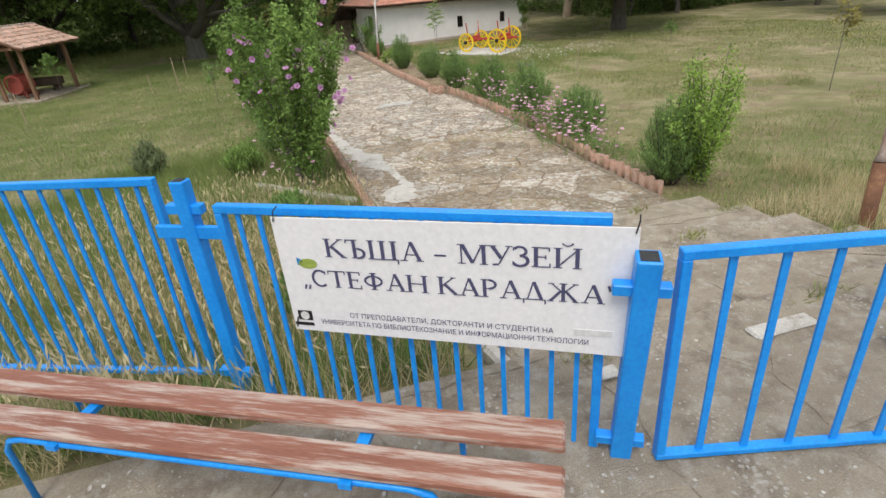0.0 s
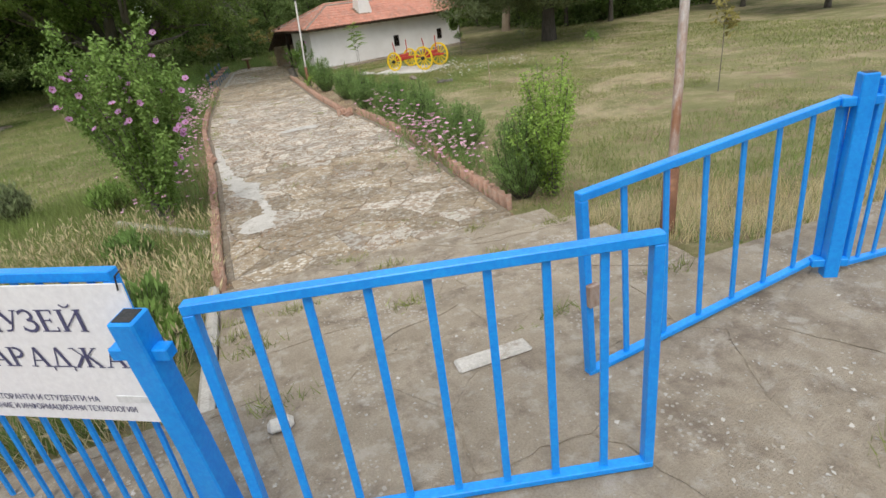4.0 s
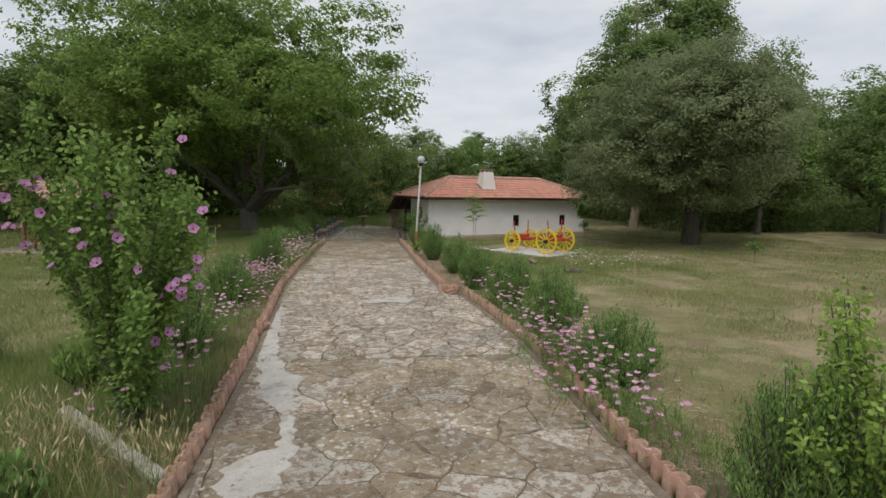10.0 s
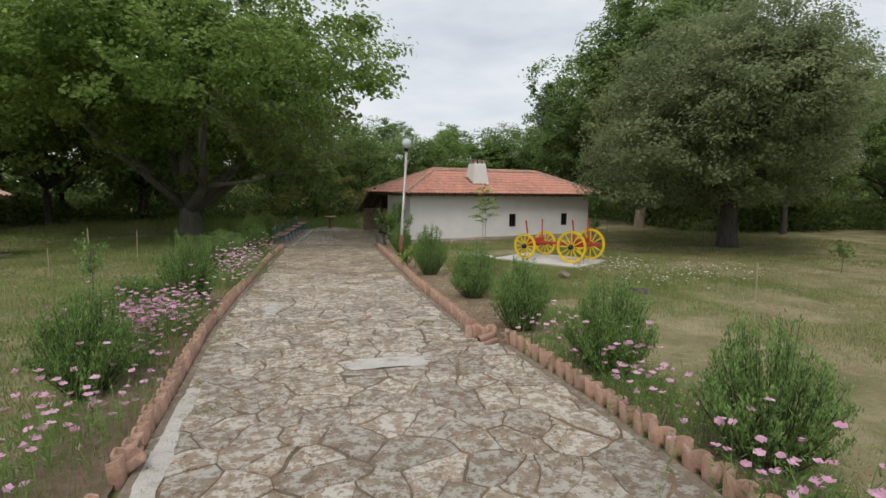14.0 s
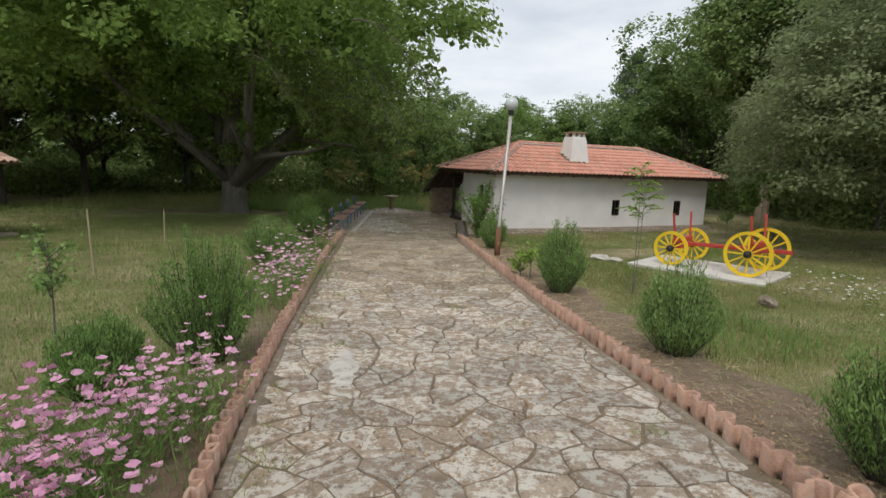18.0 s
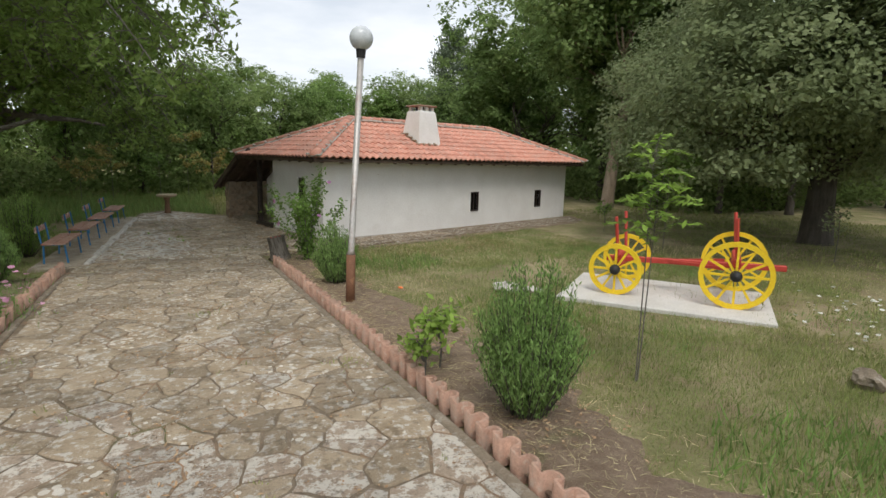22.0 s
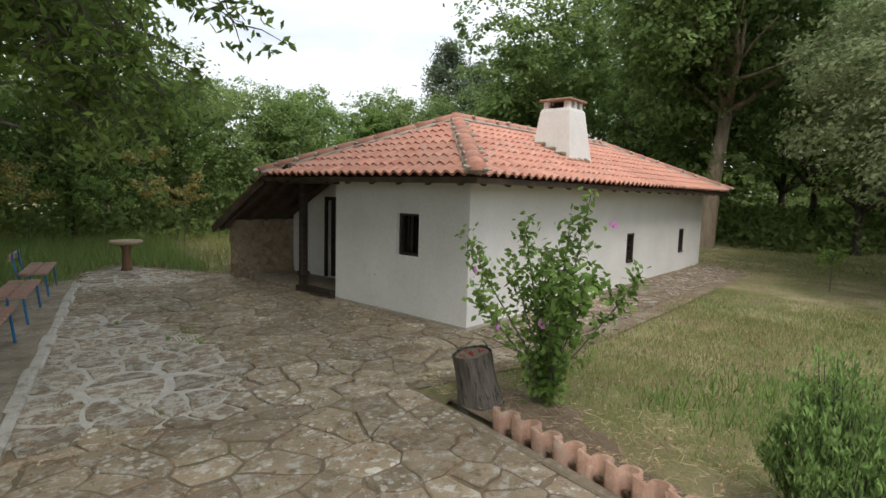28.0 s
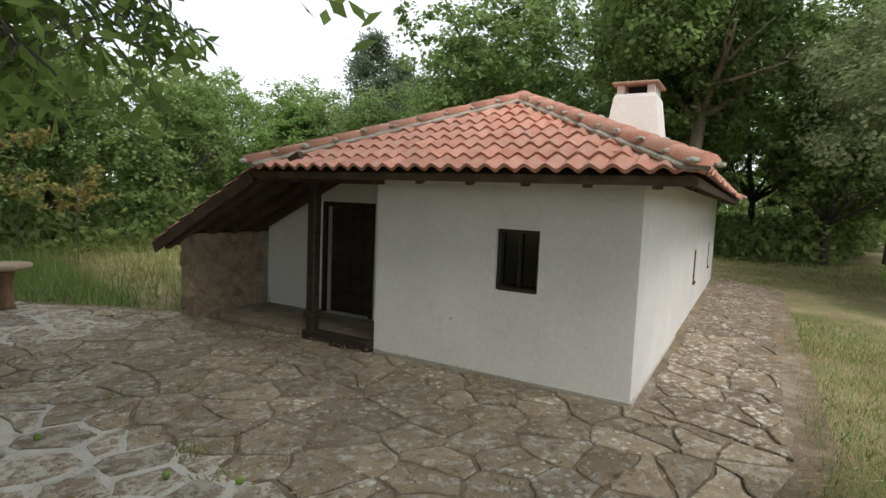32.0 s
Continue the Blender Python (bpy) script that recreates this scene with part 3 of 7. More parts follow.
def stone_mesh(poly, rng, lift=0.027):
    """Rough-edged slab on an outline: returns its centre, vertices and faces."""
    pts = []
    for (x0, y0), (x1, y1) in zip(poly, poly[1:] + poly[:1]):
        d = math.hypot(x1 - x0, y1 - y0)
        n = max(1, int(d / 0.07))
        for q in range(n):
            s = q / n
            px, py = x0 + (x1 - x0) * s, y0 + (y1 - y0) * s
            pts.append((px + 0.06 * noise.noise((px * 3.1, py * 3.1, 1)) + 0.022 * noise.noise((px * 13, py * 13, 4)), py + 0.06 * noise.noise((px * 3.1, py * 3.1, 9)) + 0.022 * noise.noise((px * 13, py * 13, 7))))
    cx, cy = sum(p[0] for p in pts) / len(pts), sum(p[1] for p in pts) / len(pts)
    n = len(pts)
    tilt_x, tilt_y, up = rng.uniform(-0.01, 0.01), rng.uniform(-0.01, 0.01), rng.uniform(-0.004, 0.006)
    vs = []
    for k, (shrink, dz) in enumerate(((1.0, -0.06), (1.0, lift - 0.008), (0.965, lift))):
        for x, y in pts:
            px, py = (x - cx) * shrink, (y - cy) * shrink
            if shrink < 1:
                r = math.hypot(px, py) + 1e-6
                px, py = (x - cx) * (1 - 0.012 / r), (y - cy) * (1 - 0.012 / r)
            vs.append((px, py, height(cy + py) - height(cy) + dz + up + px * tilt_x + py * tilt_y))
    fs = []
    for k in range(2):
        for i in range(n):
            fs.append((k * n + i, k * n + (i + 1) % n, (k + 1) * n + (i + 1) % n, (k + 1) * n + i))
    fs.append(tuple(range(2 * n, 3 * n)))
    return (cx, cy, height(cy)), vs, fs


def pave(parent, regions, near, material, far_material, rng, name="flagstone", brown=None, shape=None):
    """Lay stones: those in the near stretch as parts, the rest joined."""
    made, joined = 0, {}
    for region, spacing, gap, drop, stretch in regions:
        for poly in stones(region, spacing, gap, rng, drop, stretch):
            c, vs, fs = stone_mesh(shape(poly, rng) if shape else poly, rng)
            if near(c) and made < 300:
                ob = raw(name, vs, fs, brown(c) if brown else material, parent)
                ob.location = c
                made += 1
            else:
                jv, jf = joined.setdefault("flag_brown_stuff" if brown and brown(c) != "flag" else far_material, ([], []))
                o = len(jv)
                jv += [(v[0] + c[0], v[1] + c[1], v[2] + c[2]) for v in vs]
                jf += [tuple(i + o for i in f) for f in fs]
    for material_far, (jv, jf) in joined.items():
        ob = raw(name + "s_beyond", jv, jf, material_far, parent)
        ob["kind"] = "stuff"


plaza = tagged(raw("pavement_by_house", [(-1.72, 26.84, 0.016), (3.2, 26.7, 0.012), (12.1, 29.0, 0.012), (12.2, 30.4, 0.012), (3.1, 28.3, 0.012), (1.6, 33.9, 0.012), (-0.2, 36.1, 0.012), (-1.0, 35.3, 0.012), (-1.3, 33.0, 0.012)],
                   [(0, 1, 4), (1, 2, 3, 4), (0, 4, 5, 8), (8, 5, 6, 7)], "joint_brown"), "terrace of brown flagstones with pale mortar round the white house", "pavement", kind="structure")

# ---- house ----
HM = pose(3.0, 28.13, 0, 0, 0.75, 14.2)
house = thing("museum_house", "small whitewashed old house, red pantile hip roof, open porch", "house", m=HM)
EAVE, PITCH, OVER = 1.95, 0.435, 0.42
APEX = 1.85
RIDGE_Z = EAVE + PITCH * (APEX + OVER)


def wall_with_holes(length, z0, z1, thick, holes):
    """A wall along x with rectangular openings (x0, x1, z0, z1) through it."""
    bm = bmesh.new()
    cuts = sorted(holes)
    x = 0.0
    for a, b, c, d in cuts:
        box(bm, x, 0, z0, a, thick, z1)
        box(bm, a, 0, z0, b, thick, c)
        box(bm, a, 0, d, b, thick, z1)
        x = b
    box(bm, x, 0, z0, length, thick, z1)
    bmesh.ops.remove_doubles(bm, verts=bm.verts, dist=0.0005)
    return bm


def place(ob, m):
    ob.matrix_basis = m
    return ob


WALL_TOP = 2.08
side = place(part("wall", wall_with_holes(9.2, -0.15, WALL_TOP, 0.35, [(4.76, 5.1, 0.5, 1.06), (7.62, 7.95, 0.52, 1.06)]), "lime", house, "whitewashed side wall with two small windows"), pose(0, 0, 0))
front = place(part("wall", wall_with_holes(2.33, -0.15, WALL_TOP, 0.35, [(0.52, 0.95, 0.86, 1.44)]), "lime", house, "whitewashed front wall with one small window"), Matrix.Translation((0.35, 0.35, 0)) @ Matrix.Rotation(radians(90), 4, "Z"))
part("wall", boxed(0.35, 2.33, -0.15, 1.0, 2.68, WALL_TOP), "lime", house)
porch_back = place(part("wall", wall_with_holes(2.9, -0.15, 2.3, 0.3, [(1.02, 1.78, 0.08, 1.54)]), "lime", house, "white porch wall round the dark door"), Matrix.Translation((1.3, 2.5, 0)) @ Matrix.Rotation(radians(90), 4, "Z"))
part("wall", boxed(8.85, 0.35, -0.15, 9.2, 5.4, 1.9), "lime", house)
part("wall", boxed(1.3, 5.15, -0.15, 8.85, 5.4, 1.1), "lime", house)
part("porch_floor", boxed(0.02, 2.68, -0.1, 1.0, 5.4, 0.075, 0.01), "concrete", house, "worn concrete porch floor")
part("sill_beam", boxed(-0.1, 2.69, 0.02, 0.06, 3.65, 0.13, 0.012), "dark_wood", house, "dark timber sill across the porch opening")
part("plinth", boxed(-0.02, -0.02, -0.1, 9.22, 0.0, 0.05), "plinth", house, "stained plinth strip")
part("plinth", boxed(-0.02, 0.0, -0.1, 0.0, 2.66, 0.05), "plinth", house, "stained plinth strip")

# porch post, door, windows
post = part("porch_post", boxed(-0.05, 3.52, 0.1, 0.07, 3.64, 2.0, 0.018), "dark_wood", house, "dark square timber post")
part("collar", boxed(-0.075, 3.495, 0.28, 0.095, 3.665, 0.36, 0.02), "dark_wood", post)
door = part("door", boxed(1.1, 3.53, 0.085, 1.15, 4.27, 1.53, 0.006), "dark_wood", house, "dark plank door, closed")
for k in range(4):
    part("plank", boxed(1.083, 3.535 + 0.184 * k, 0.1, 1.1, 3.705 + 0.184 * k, 1.515, 0.004), "dark_wood", door)
part("door_handle", tube([(1.08, 4.16, 0.8), (1.04, 4.16, 0.8), (1.04, 4.16, 0.72)], [0.012, 0.012, 0.01], 6), "iron", door, "black iron handle")
fr = part("door_frame", boxed(0.985, 3.46, 0.08, 1.03, 3.53, 1.6, 0.005), "dark_wood", house)
part("jamb", boxed(0.985, 4.27, 0.08, 1.03, 4.34, 1.6, 0.005), "dark_wood", fr)
part("lintel", boxed(0.985, 3.53, 1.535, 1.03, 4.27, 1.6, 0.005), "dark_wood", fr)


def small_window(w, h, m, name="window"):
    """A dark deep-set casement with a cross bar; local x across, y into the wall."""
    f = place(part(name, boxed(0, 0.03, 0, 0.035, 0.1, h, 0.004), "dark_wood", house, "small dark wooden window"), m)
    part("jamb", boxed(w - 0.035, 0.03, 0, w, 0.1, h, 0.004), "dark_wood", f)
    part("head", boxed(0.035, 0.03, h - 0.035, w - 0.035, 0.1, h, 0.004), "dark_wood", f)
    part("sill", boxed(0.035, 0.0, 0, w - 0.035, 0.1, 0.035, 0.004), "dark_wood", f)
    part("mullion", boxed(w / 2 - 0.012, 0.06, 0.035, w / 2 + 0.012, 0.09, h - 0.035), "dark_wood", f)
    part("pane", boxed(0.035, 0.1, 0.035, w - 0.035, 0.106, h - 0.035), "black_glass", f, "dark glass pane")
    return f


small_window(0.34, 0.56, Matrix.Translation((4.76, -0.022, 0.5)))
small_window(0.33, 0.54, Matrix.Translation((7.62, -0.022, 0.52)))
small_window(0.43, 0.58, Matrix.Translation((0.02, 1.3, 0.86)) @ Matrix.Rotation(radians(-90), 4, "Z"))


# roof: deck, rafters, pantiles, ridge caps, chimney
def roof_z(u, v):
    inward = min(u + OVER, 9.2 + OVER - u, v + OVER)
    near = EAVE + PITCH * inward
    if v > APEX:
        far = RIDGE_Z - PITCH * (v - APEX) if v < 4.12 else EAVE - 0.52 * (v - 4.12)
        return min(EAVE + PITCH * min(u + OVER, 9.2 + OVER - u), far) if v < 4.12 else far
    return near


E0, E1, RU0, RU1 = -OVER, 9.2 + OVER, APEX, 9.2 - APEX
deck = raw("roof_deck", [(E0, E0, EAVE - 0.03), (E1, E0, EAVE - 0.03), (RU1, APEX, RIDGE_Z - 0.03), (RU0, APEX, RIDGE_Z - 0.03), (E0, 4.12, EAVE - 0.03), (E1, 4.12, EAVE - 0.03),
                         (E0, 5.9, 0.97), (E1, 5.9, 0.97)],
           [(0, 1, 2, 3), (0, 3, 4), (1, 5, 2), (3, 2, 5, 4), (4, 5, 7, 6)], "rafter_wood", house, "dark boarded roof deck")
sol = deck.modifiers.new("thickness", "SOLIDIFY")
sol.thickness, sol.offset = 0.035, -1
for k in range(20):
    u = -0.2 + 0.5 * k
    if u < 9.5:
        run_in = min(0.62, u + OVER, 9.2 + OVER - u)
        part("rafter", beam((u, E0 + 0.04, EAVE - 0.09), (u, E0 + run_in, EAVE - 0.09 + PITCH * run_in), 0.07, 0.08), "rafter_wood", house)
for k in range(9):
    v = -0.15 + 0.52 * k
    run_in = max(0.08, min(0.72, v + OVER, 4.12 - v))
    part("rafter", beam((E0 + 0.02, v, EAVE - 0.09), (E0 + run_in, v, EAVE - 0.09 + PITCH * run_in), 0.07, 0.08), "rafter_wood", house)
for u in (-0.3, 0.05, 0.4, 0.8):
    part("porch_rafter", beam((u, 3.5, EAVE - 0.1 + 0.25), (u, 5.85, 0.94), 0.07, 0.09), "rafter_wood", house)
part("eave_beam", boxed(-0.08, 2.6, 1.82, 0.06, 4.2, 1.93), "rafter_wood", house)
part("eave_board", boxed(E0, E0 - 0.005, EAVE - 0.1, E1, E0 + 0.02, EAVE - 0.035), "rafter_wood", house)
part("eave_board", boxed(E0 - 0.005, E0 + 0.02, EAVE - 0.1, E0 + 0.02, 4.12, EAVE - 0.035), "rafter_wood", house)
part("barge_board", beam((E0 - 0.01, 4.1, EAVE - 0.09), (E0 - 0.01, 5.92, 0.92), 0.03, 0.13), "rafter_wood", house)


def pantile_mesh(width=0.176, length=0.36, wave=0.052):
    """One S-shaped pantile: x across, y up the slope."""
    vs, fs = [], []
    n = 7
    for y, lift in ((0.0, 0.03), (length, 0.0)):
        for k in range(n):
            s = k / (n - 1)
            vs.append((width * (s - 0.5) * 1.06, y, lift + wave * (0.5 - 0.5 * math.cos(math.tau * (s * 1.0 + 0.0)))))
    for dz in (0.03, -0.002):
        for k in range(n):
            s = k / (n - 1)
            vs.append((width * (s - 0.5) * 1.06, 0.0, dz + wave * (0.5 - 0.5 * math.cos(math.tau * s))))
    for k in range(n - 1):
        fs.append((k, k + 1, n + k + 1, n + k))
        fs.append((3 * n + k, 3 * n + k + 1, 2 * n + k + 1, 2 * n + k))
    return vs, fs


TV, TF = pantile_mesh()
tile_me = bpy.data.meshes.new("roof_tile")
tile_me.from_pydata(TV, [], TF)
tile_me.materials.append(M["tile"])
tile_me.update()
tile_me.polygons.foreach_set("use_smooth", [True] * len(tile_me.polygons))
roof = new("roof_covering", None)
roof.empty_display_size = 0.2
roof.parent = house
roof["label"] = "rows of red clay pantiles"
jv, jf, singles = [], [], 0
rng = random.Random(4)


def lay_tiles(origin, across, n_cols, n_rows, inside, single, slope):
    """Rows of pantiles from an eave corner; across and the level way up the roof are unit pairs."""
    global singles
    ax, ay = across
    ux, uy = -ay, ax
    sl = math.sqrt(1 + slope * slope)
    for r in range(n_rows):
        for c in range(n_cols):
            d = (c + 0.5) * 0.176
            e = (r * 0.30) / sl - 0.04
            u, v = origin[0] + ax * d + ux * e, origin[1] + ay * d + uy * e
            if not inside(u, v, e, d):
                continue
            z = origin[2] + slope * e
            m = Matrix(((ax, ux / sl, -ux * slope / sl, u), (ay, uy / sl, -uy * slope / sl, v), (0, slope / sl, 1 / sl, z), (0, 0, 0, 1)))
            m = m @ Matrix.Rotation(rng.uniform(-0.009, 0.009), 4, "Z") @ Matrix.Translation((0, rng.uniform(-0.006, 0.006), rng.uniform(-0.002, 0.002)))
            over = any((m @ Vector(p)).z > roof_z((m @ Vector(p)).x, (m @ Vector(p)).y) + 0.1 for p in TV)
            if over:
                k = len(jv)
                for p in TV:
                    q = m @ Vector(p)
                    jv.append((q.x, q.y, min(q.z, roof_z(q.x, q.y) + 0.035)))
                jf.extend(tuple(i + k for i in f) for f in TF)
            elif single(u, v) and singles < 300:
                o = new("roof_tile", tile_me)
                o.parent = roof
                o.matrix_basis = m
                singles += 1
            else:
                k = len(jv)
                jv.extend(tuple(m @ Vector(p)) for p in TV)
                jf.extend(tuple(i + k for i in f) for f in TF)


run = APEX + OVER
# front hip end, then the long side, the back slope and the lean-to
lay_tiles((E0, 4.12, EAVE), (0, -1), 26, 9, lambda u, v, e, d: e < run and e < min(d + 0.24, 4.54 - d + 0.24), lambda u, v: True, PITCH)
lay_tiles((E0, E0, EAVE), (1, 0), 57, 9, lambda u, v, e, d: e < run and e < d + 0.24 and e < 10.04 - d + 0.24, lambda u, v: u < 6.5 and v < 1.2, PITCH)
lay_tiles((E1, 4.12, EAVE), (-1, 0), 57, 9, lambda u, v, e, d: e < run and e < d + 0.24 and e < 10.04 - d + 0.24, lambda u, v: False, PITCH)
lay_tiles((E1, 5.92, EAVE - 0.52 * 1.8), (-1, 0), 57, 7, lambda u, v, e, d: v > 4.1, lambda u, v: False, 0.52)
o = raw("roof_tiles_beyond", jv, jf, "tile", roof, smooth=True)
o["kind"] = "stuff"


def ridge(a, b, n):
    """Overlapping half-round caps along a ridge or hip."""
    a, b = Vector(a), Vector(b)
    step = (b - a) / n
    for k in range(n):
        p0, p1 = a + step * k - step * 0.1, a + step * (k + 1)
        vs, fs = [], []
        d = step.normalized()
        s = d.cross(Vector((0, 0, 1))).normalized()
        up = s.cross(d)
        for p, r in ((p0, 0.125), (p1, 0.105)):
            for q in range(7):
                t = math.pi * q / 6
                vs.append(p + s * math.cos(t) * r + up * (math.sin(t) * r * 0.75 - 0.012))
        for q in range(6):
            fs.append((q, q + 1, 8 + q, 7 + q))
        fs.append(tuple(range(6, -1, -1)))
        cap = raw("ridge_tile", vs, fs, "tile", roof, smooth=True)
        for w in (-1, 1):
            bm = bmesh.new()
            bmesh.ops.create_icosphere(bm, subdivisions=1, radius=0.045, matrix=Matrix.Translation(p0 + s * w * rng.uniform(0.08, 0.13) + up * rng.uniform(0.0, 0.045)) @ Matrix.Rotation(rng.uniform(0, 3), 4, "Z") @ Matrix.Diagonal((1.3, 0.8, rng.uniform(0.4, 0.75), 1)))
            part("mortar_lump", bm, "smear", cap)


for p0, p1 in (((E0, E0, EAVE + 0.03), (RU0, APEX, RIDGE_Z + 0.03)), ((E0, 4.12, EAVE + 0.03), (RU0, APEX, RIDGE_Z + 0.03)), ((RU0, APEX, RIDGE_Z + 0.03), (RU1, APEX, RIDGE_Z + 0.03)), ((E1, E0, EAVE + 0.03), (RU1, APEX, RIDGE_Z + 0.03))):
    part("ridge_mortar", beam(p0, p1, 0.26, 0.075, bevel=0.03), "smear", roof, "grey mortar bedding the ridge tiles")
ridge((E0 - 0.03, E0 - 0.03, EAVE + 0.065), (RU0, APEX, RIDGE_Z + 0.07), 10)
ridge((E0 - 0.03, 4.15, EAVE + 0.065), (RU0, APEX, RIDGE_Z + 0.07), 10)
ridge((RU0, APEX, RIDGE_Z + 0.07), (RU1, APEX, RIDGE_Z + 0.07), 16)
ridge((E1 + 0.03, E0 - 0.03, EAVE + 0.065), (RU1, APEX, RIDGE_Z + 0.07), 10)

chimney = part("chimney", spin([(0.6, 2.1), (0.53, 2.5), (0.4, 3.2), (0.37, 3.25)], 4), "lime", house, "tapered whitewashed chimney")
chimney.matrix_basis = Matrix.Translation((3.5, 0.78, 0)) @ Matrix.Rotation(radians(45), 4, "Z")
for sx, sy in ((1, 1), (1, -1), (-1, 1), (-1, -1), (1, 0), (0, -1)):
    c0 = part("pillar", boxed(-0.05, -0.05, 3.2, 0.05, 0.05, 3.37, 0.008), "lime", house)
    c0.matrix_basis = Matrix.Translation((3.5 + 0.2 * sx, 0.78 + 0.2 * sy, 0))
# solid black block between the pillars, painted as the shade of the hollow
part("flue", boxed(3.38, 0.66, 3.2, 3.62, 0.9, 3.365), "iron", house, "dark block for the shade in the flue opening")
part("chimney_cap", boxed(3.19, 0.47, 3.37, 3.81, 1.09, 3.41, 0.012), "tile_old", house, "thin brown tile cap")
for k in range(4):
    part("flashing_stone", boxed(-0.1, -0.06, -0.03, 0.1, 0.06, 0.03, 0.015), "rubble", house).matrix_basis = Matrix.Translation((3.15 + 0.19 * k, 0.42, 2.36)) @ Matrix.Rotation(0.3 * k, 4, "Z") @ Matrix.Rotation(0.42, 4, "X")
for k in range(3):
    part("flashing_stone", boxed(-0.1, -0.06, -0.03, 0.1, 0.06, 0.03, 0.015), "rubble", house).matrix_basis = Matrix.Translation((3.06, 0.55 + 0.2 * k, 2.45 + 0.09 * k)) @ Matrix.Rotation(1.4 + 0.3 * k, 4, "Z")

# rubble wall at the end of the porch
stone_wall = part("stone_wall", boxed(-0.18, 5.42, -0.1, 1.3, 5.72, 1.12), "rubble_mortar", house, "low rubble-stone wall closing the porch")
rng = random.Random(11)
for region, along_x in (([(-0.19, 0.0), (1.0, 0.0), (1.0, 1.13), (-0.19, 1.13)], True), ([(5.41, 0.0), (5.73, 0.0), (5.73, 1.1), (5.41, 1.1)], False)):
    for poly in stones(region, 0.23, 0.02, rng, 0.12, 0.5):
        cx, cz = sum(p[0] for p in poly) / len(poly), sum(p[1] for p in poly) / len(poly)
        n, proud = len(poly), rng.uniform(0.012, 0.035)
        vs = []
        for k, (s, dep) in enumerate(((1.0, 0.0), (0.97, proud * 0.7), (0.8, proud))):
            for x, z in poly:
                px, pz = cx + (x - cx) * s + rng.uniform(-0.006, 0.006), cz + (z - cz) * s + rng.uniform(-0.006, 0.006)
                vs.append((px, 5.422 - dep, pz) if along_x else (-0.178 - dep, px, pz))
        fs = [(k * n + i, k * n + (i + 1) % n, (k + 1) * n + (i + 1) % n, (k + 1) * n + i) for k in range(2) for i in range(n)] + [tuple(range(2 * n, 3 * n))]
        raw("stone", vs, fs, "rubble", stone_wall)

# ---- fence, gate leaves, sign ----
def panel(name, label, category, a, b, z0, z1, n, group="", frame_w=0.045, bar_w=0.022, ends=True, material="blue"):
    """A welded panel of upright bars between two points in plan; local x runs from a to b."""
    a, b = Vector((*a, 0)), Vector((*b, 0))
    d = b - a
    ob = thing(name, label, category, group, Matrix.Translation(a) @ Matrix.Rotation(math.atan2(d.y, d.x), 4, "Z"))
    L = d.length
    part("top_rail", boxed(0, -frame_w / 2, z1 - 0.04, L, frame_w / 2, z1, 0.004), material, ob)
    part("bottom_rail", boxed(0, -frame_w / 2, z0, L, frame_w / 2, z0 + 0.03, 0.004), material, ob)
    if ends:
        for x in (0, L - 0.04):
            part("upright", boxed(x, -frame_w / 2, z0 + 0.03, x + 0.04, frame_w / 2, z1 - 0.04, 0.004), material, ob)
    first = None
    for k in range(n):
        x = L * (k + 1) / (n + 1)
        if first is None:
            first = part("bar", boxed(-bar_w / 2, -0.006, z0 + 0.03, bar_w / 2, 0.006, z1 - 0.04), material, ob)
            first.location.x = x
        else:
            again(first, Matrix.Translation((x, 0, 0)), ob, "bar")
    return ob


def fence_post(x, y, z0, z1, w=0.08, label="square blue steel gate post"):
    ob = thing("gate_post", label, "post", "fence posts", pose(x, y, 0, 0, 0, -28))
    part("shaft", boxed(-w / 2, -w / 2, z0, w / 2, w / 2, z1, 0.006), "blue", ob)
    # black plate on the closed shaft, standing for shade inside the hollow tube
    part("open_top", boxed(-w / 2 + 0.012, -w / 2 + 0.012, z1, w / 2 - 0.012, w / 2 - 0.012, z1 + 0.002), "iron", ob)
    for z in (z0 + 0.12, z1 - 0.17):
        part("bracket", boxed(-w / 2 - 0.07, -0.025, z, w / 2 + 0.05, 0.025, z + 0.05, 0.005), "blue", ob)
    return ob


GP, LP = (-0.9, -0.12), (-2.63, 1.12)
panel("fence_panel", "bright blue steel fence panel behind the name board", "fence", (-2.47, 0.9), (-0.98, 0.02), 1.12, 2.33, 15, "fence panels")
panel("fence_panel", "bright blue steel fence panel over tall dry grass", "fence", (-4.7, 2.2), (-2.8, 1.38), 1.08, 2.36, 17, "fence panels")
panel("fence_panel", "bright blue steel fence panel over tall dry grass", "fence", (-6.8, 3.1), (-4.78, 2.24), 1.08, 2.36, 17, "fence panels")
gate_post_left = fence_post(*GP, 1.1, 2.24, 0.09)
gate_post_left.matrix_basis = pose(-0.905, -0.045, 1.1, 6.0, 1.2, -28) @ Matrix.Translation((0, 0, -1.1))
post_left = fence_post(*LP, 1.1, 2.4, 0.075)
part("crossbar", boxed(-0.2, -0.03, 2.1, 0.2, 0.0, 2.17, 0.006), "blue", post_left, "short blue tie bar between the panels")
fence_post(2.62, 0.17, 1.1, 2.36, 0.08)
panel("gate_leaf", "blue steel gate leaf standing ajar, hung on a square post", "gate", (-0.79, -0.14), (0.75, -0.545), 1.165, 2.22, 7, "gate leaves", 0.05, 0.03)
right_leaf = panel("gate_leaf", "blue steel gate leaf with a rusty latch, half open", "gate", (0.8, 0.06), (2.6, 0.25), 1.23, 2.24, 6, "gate leaves", 0.05, 0.03)
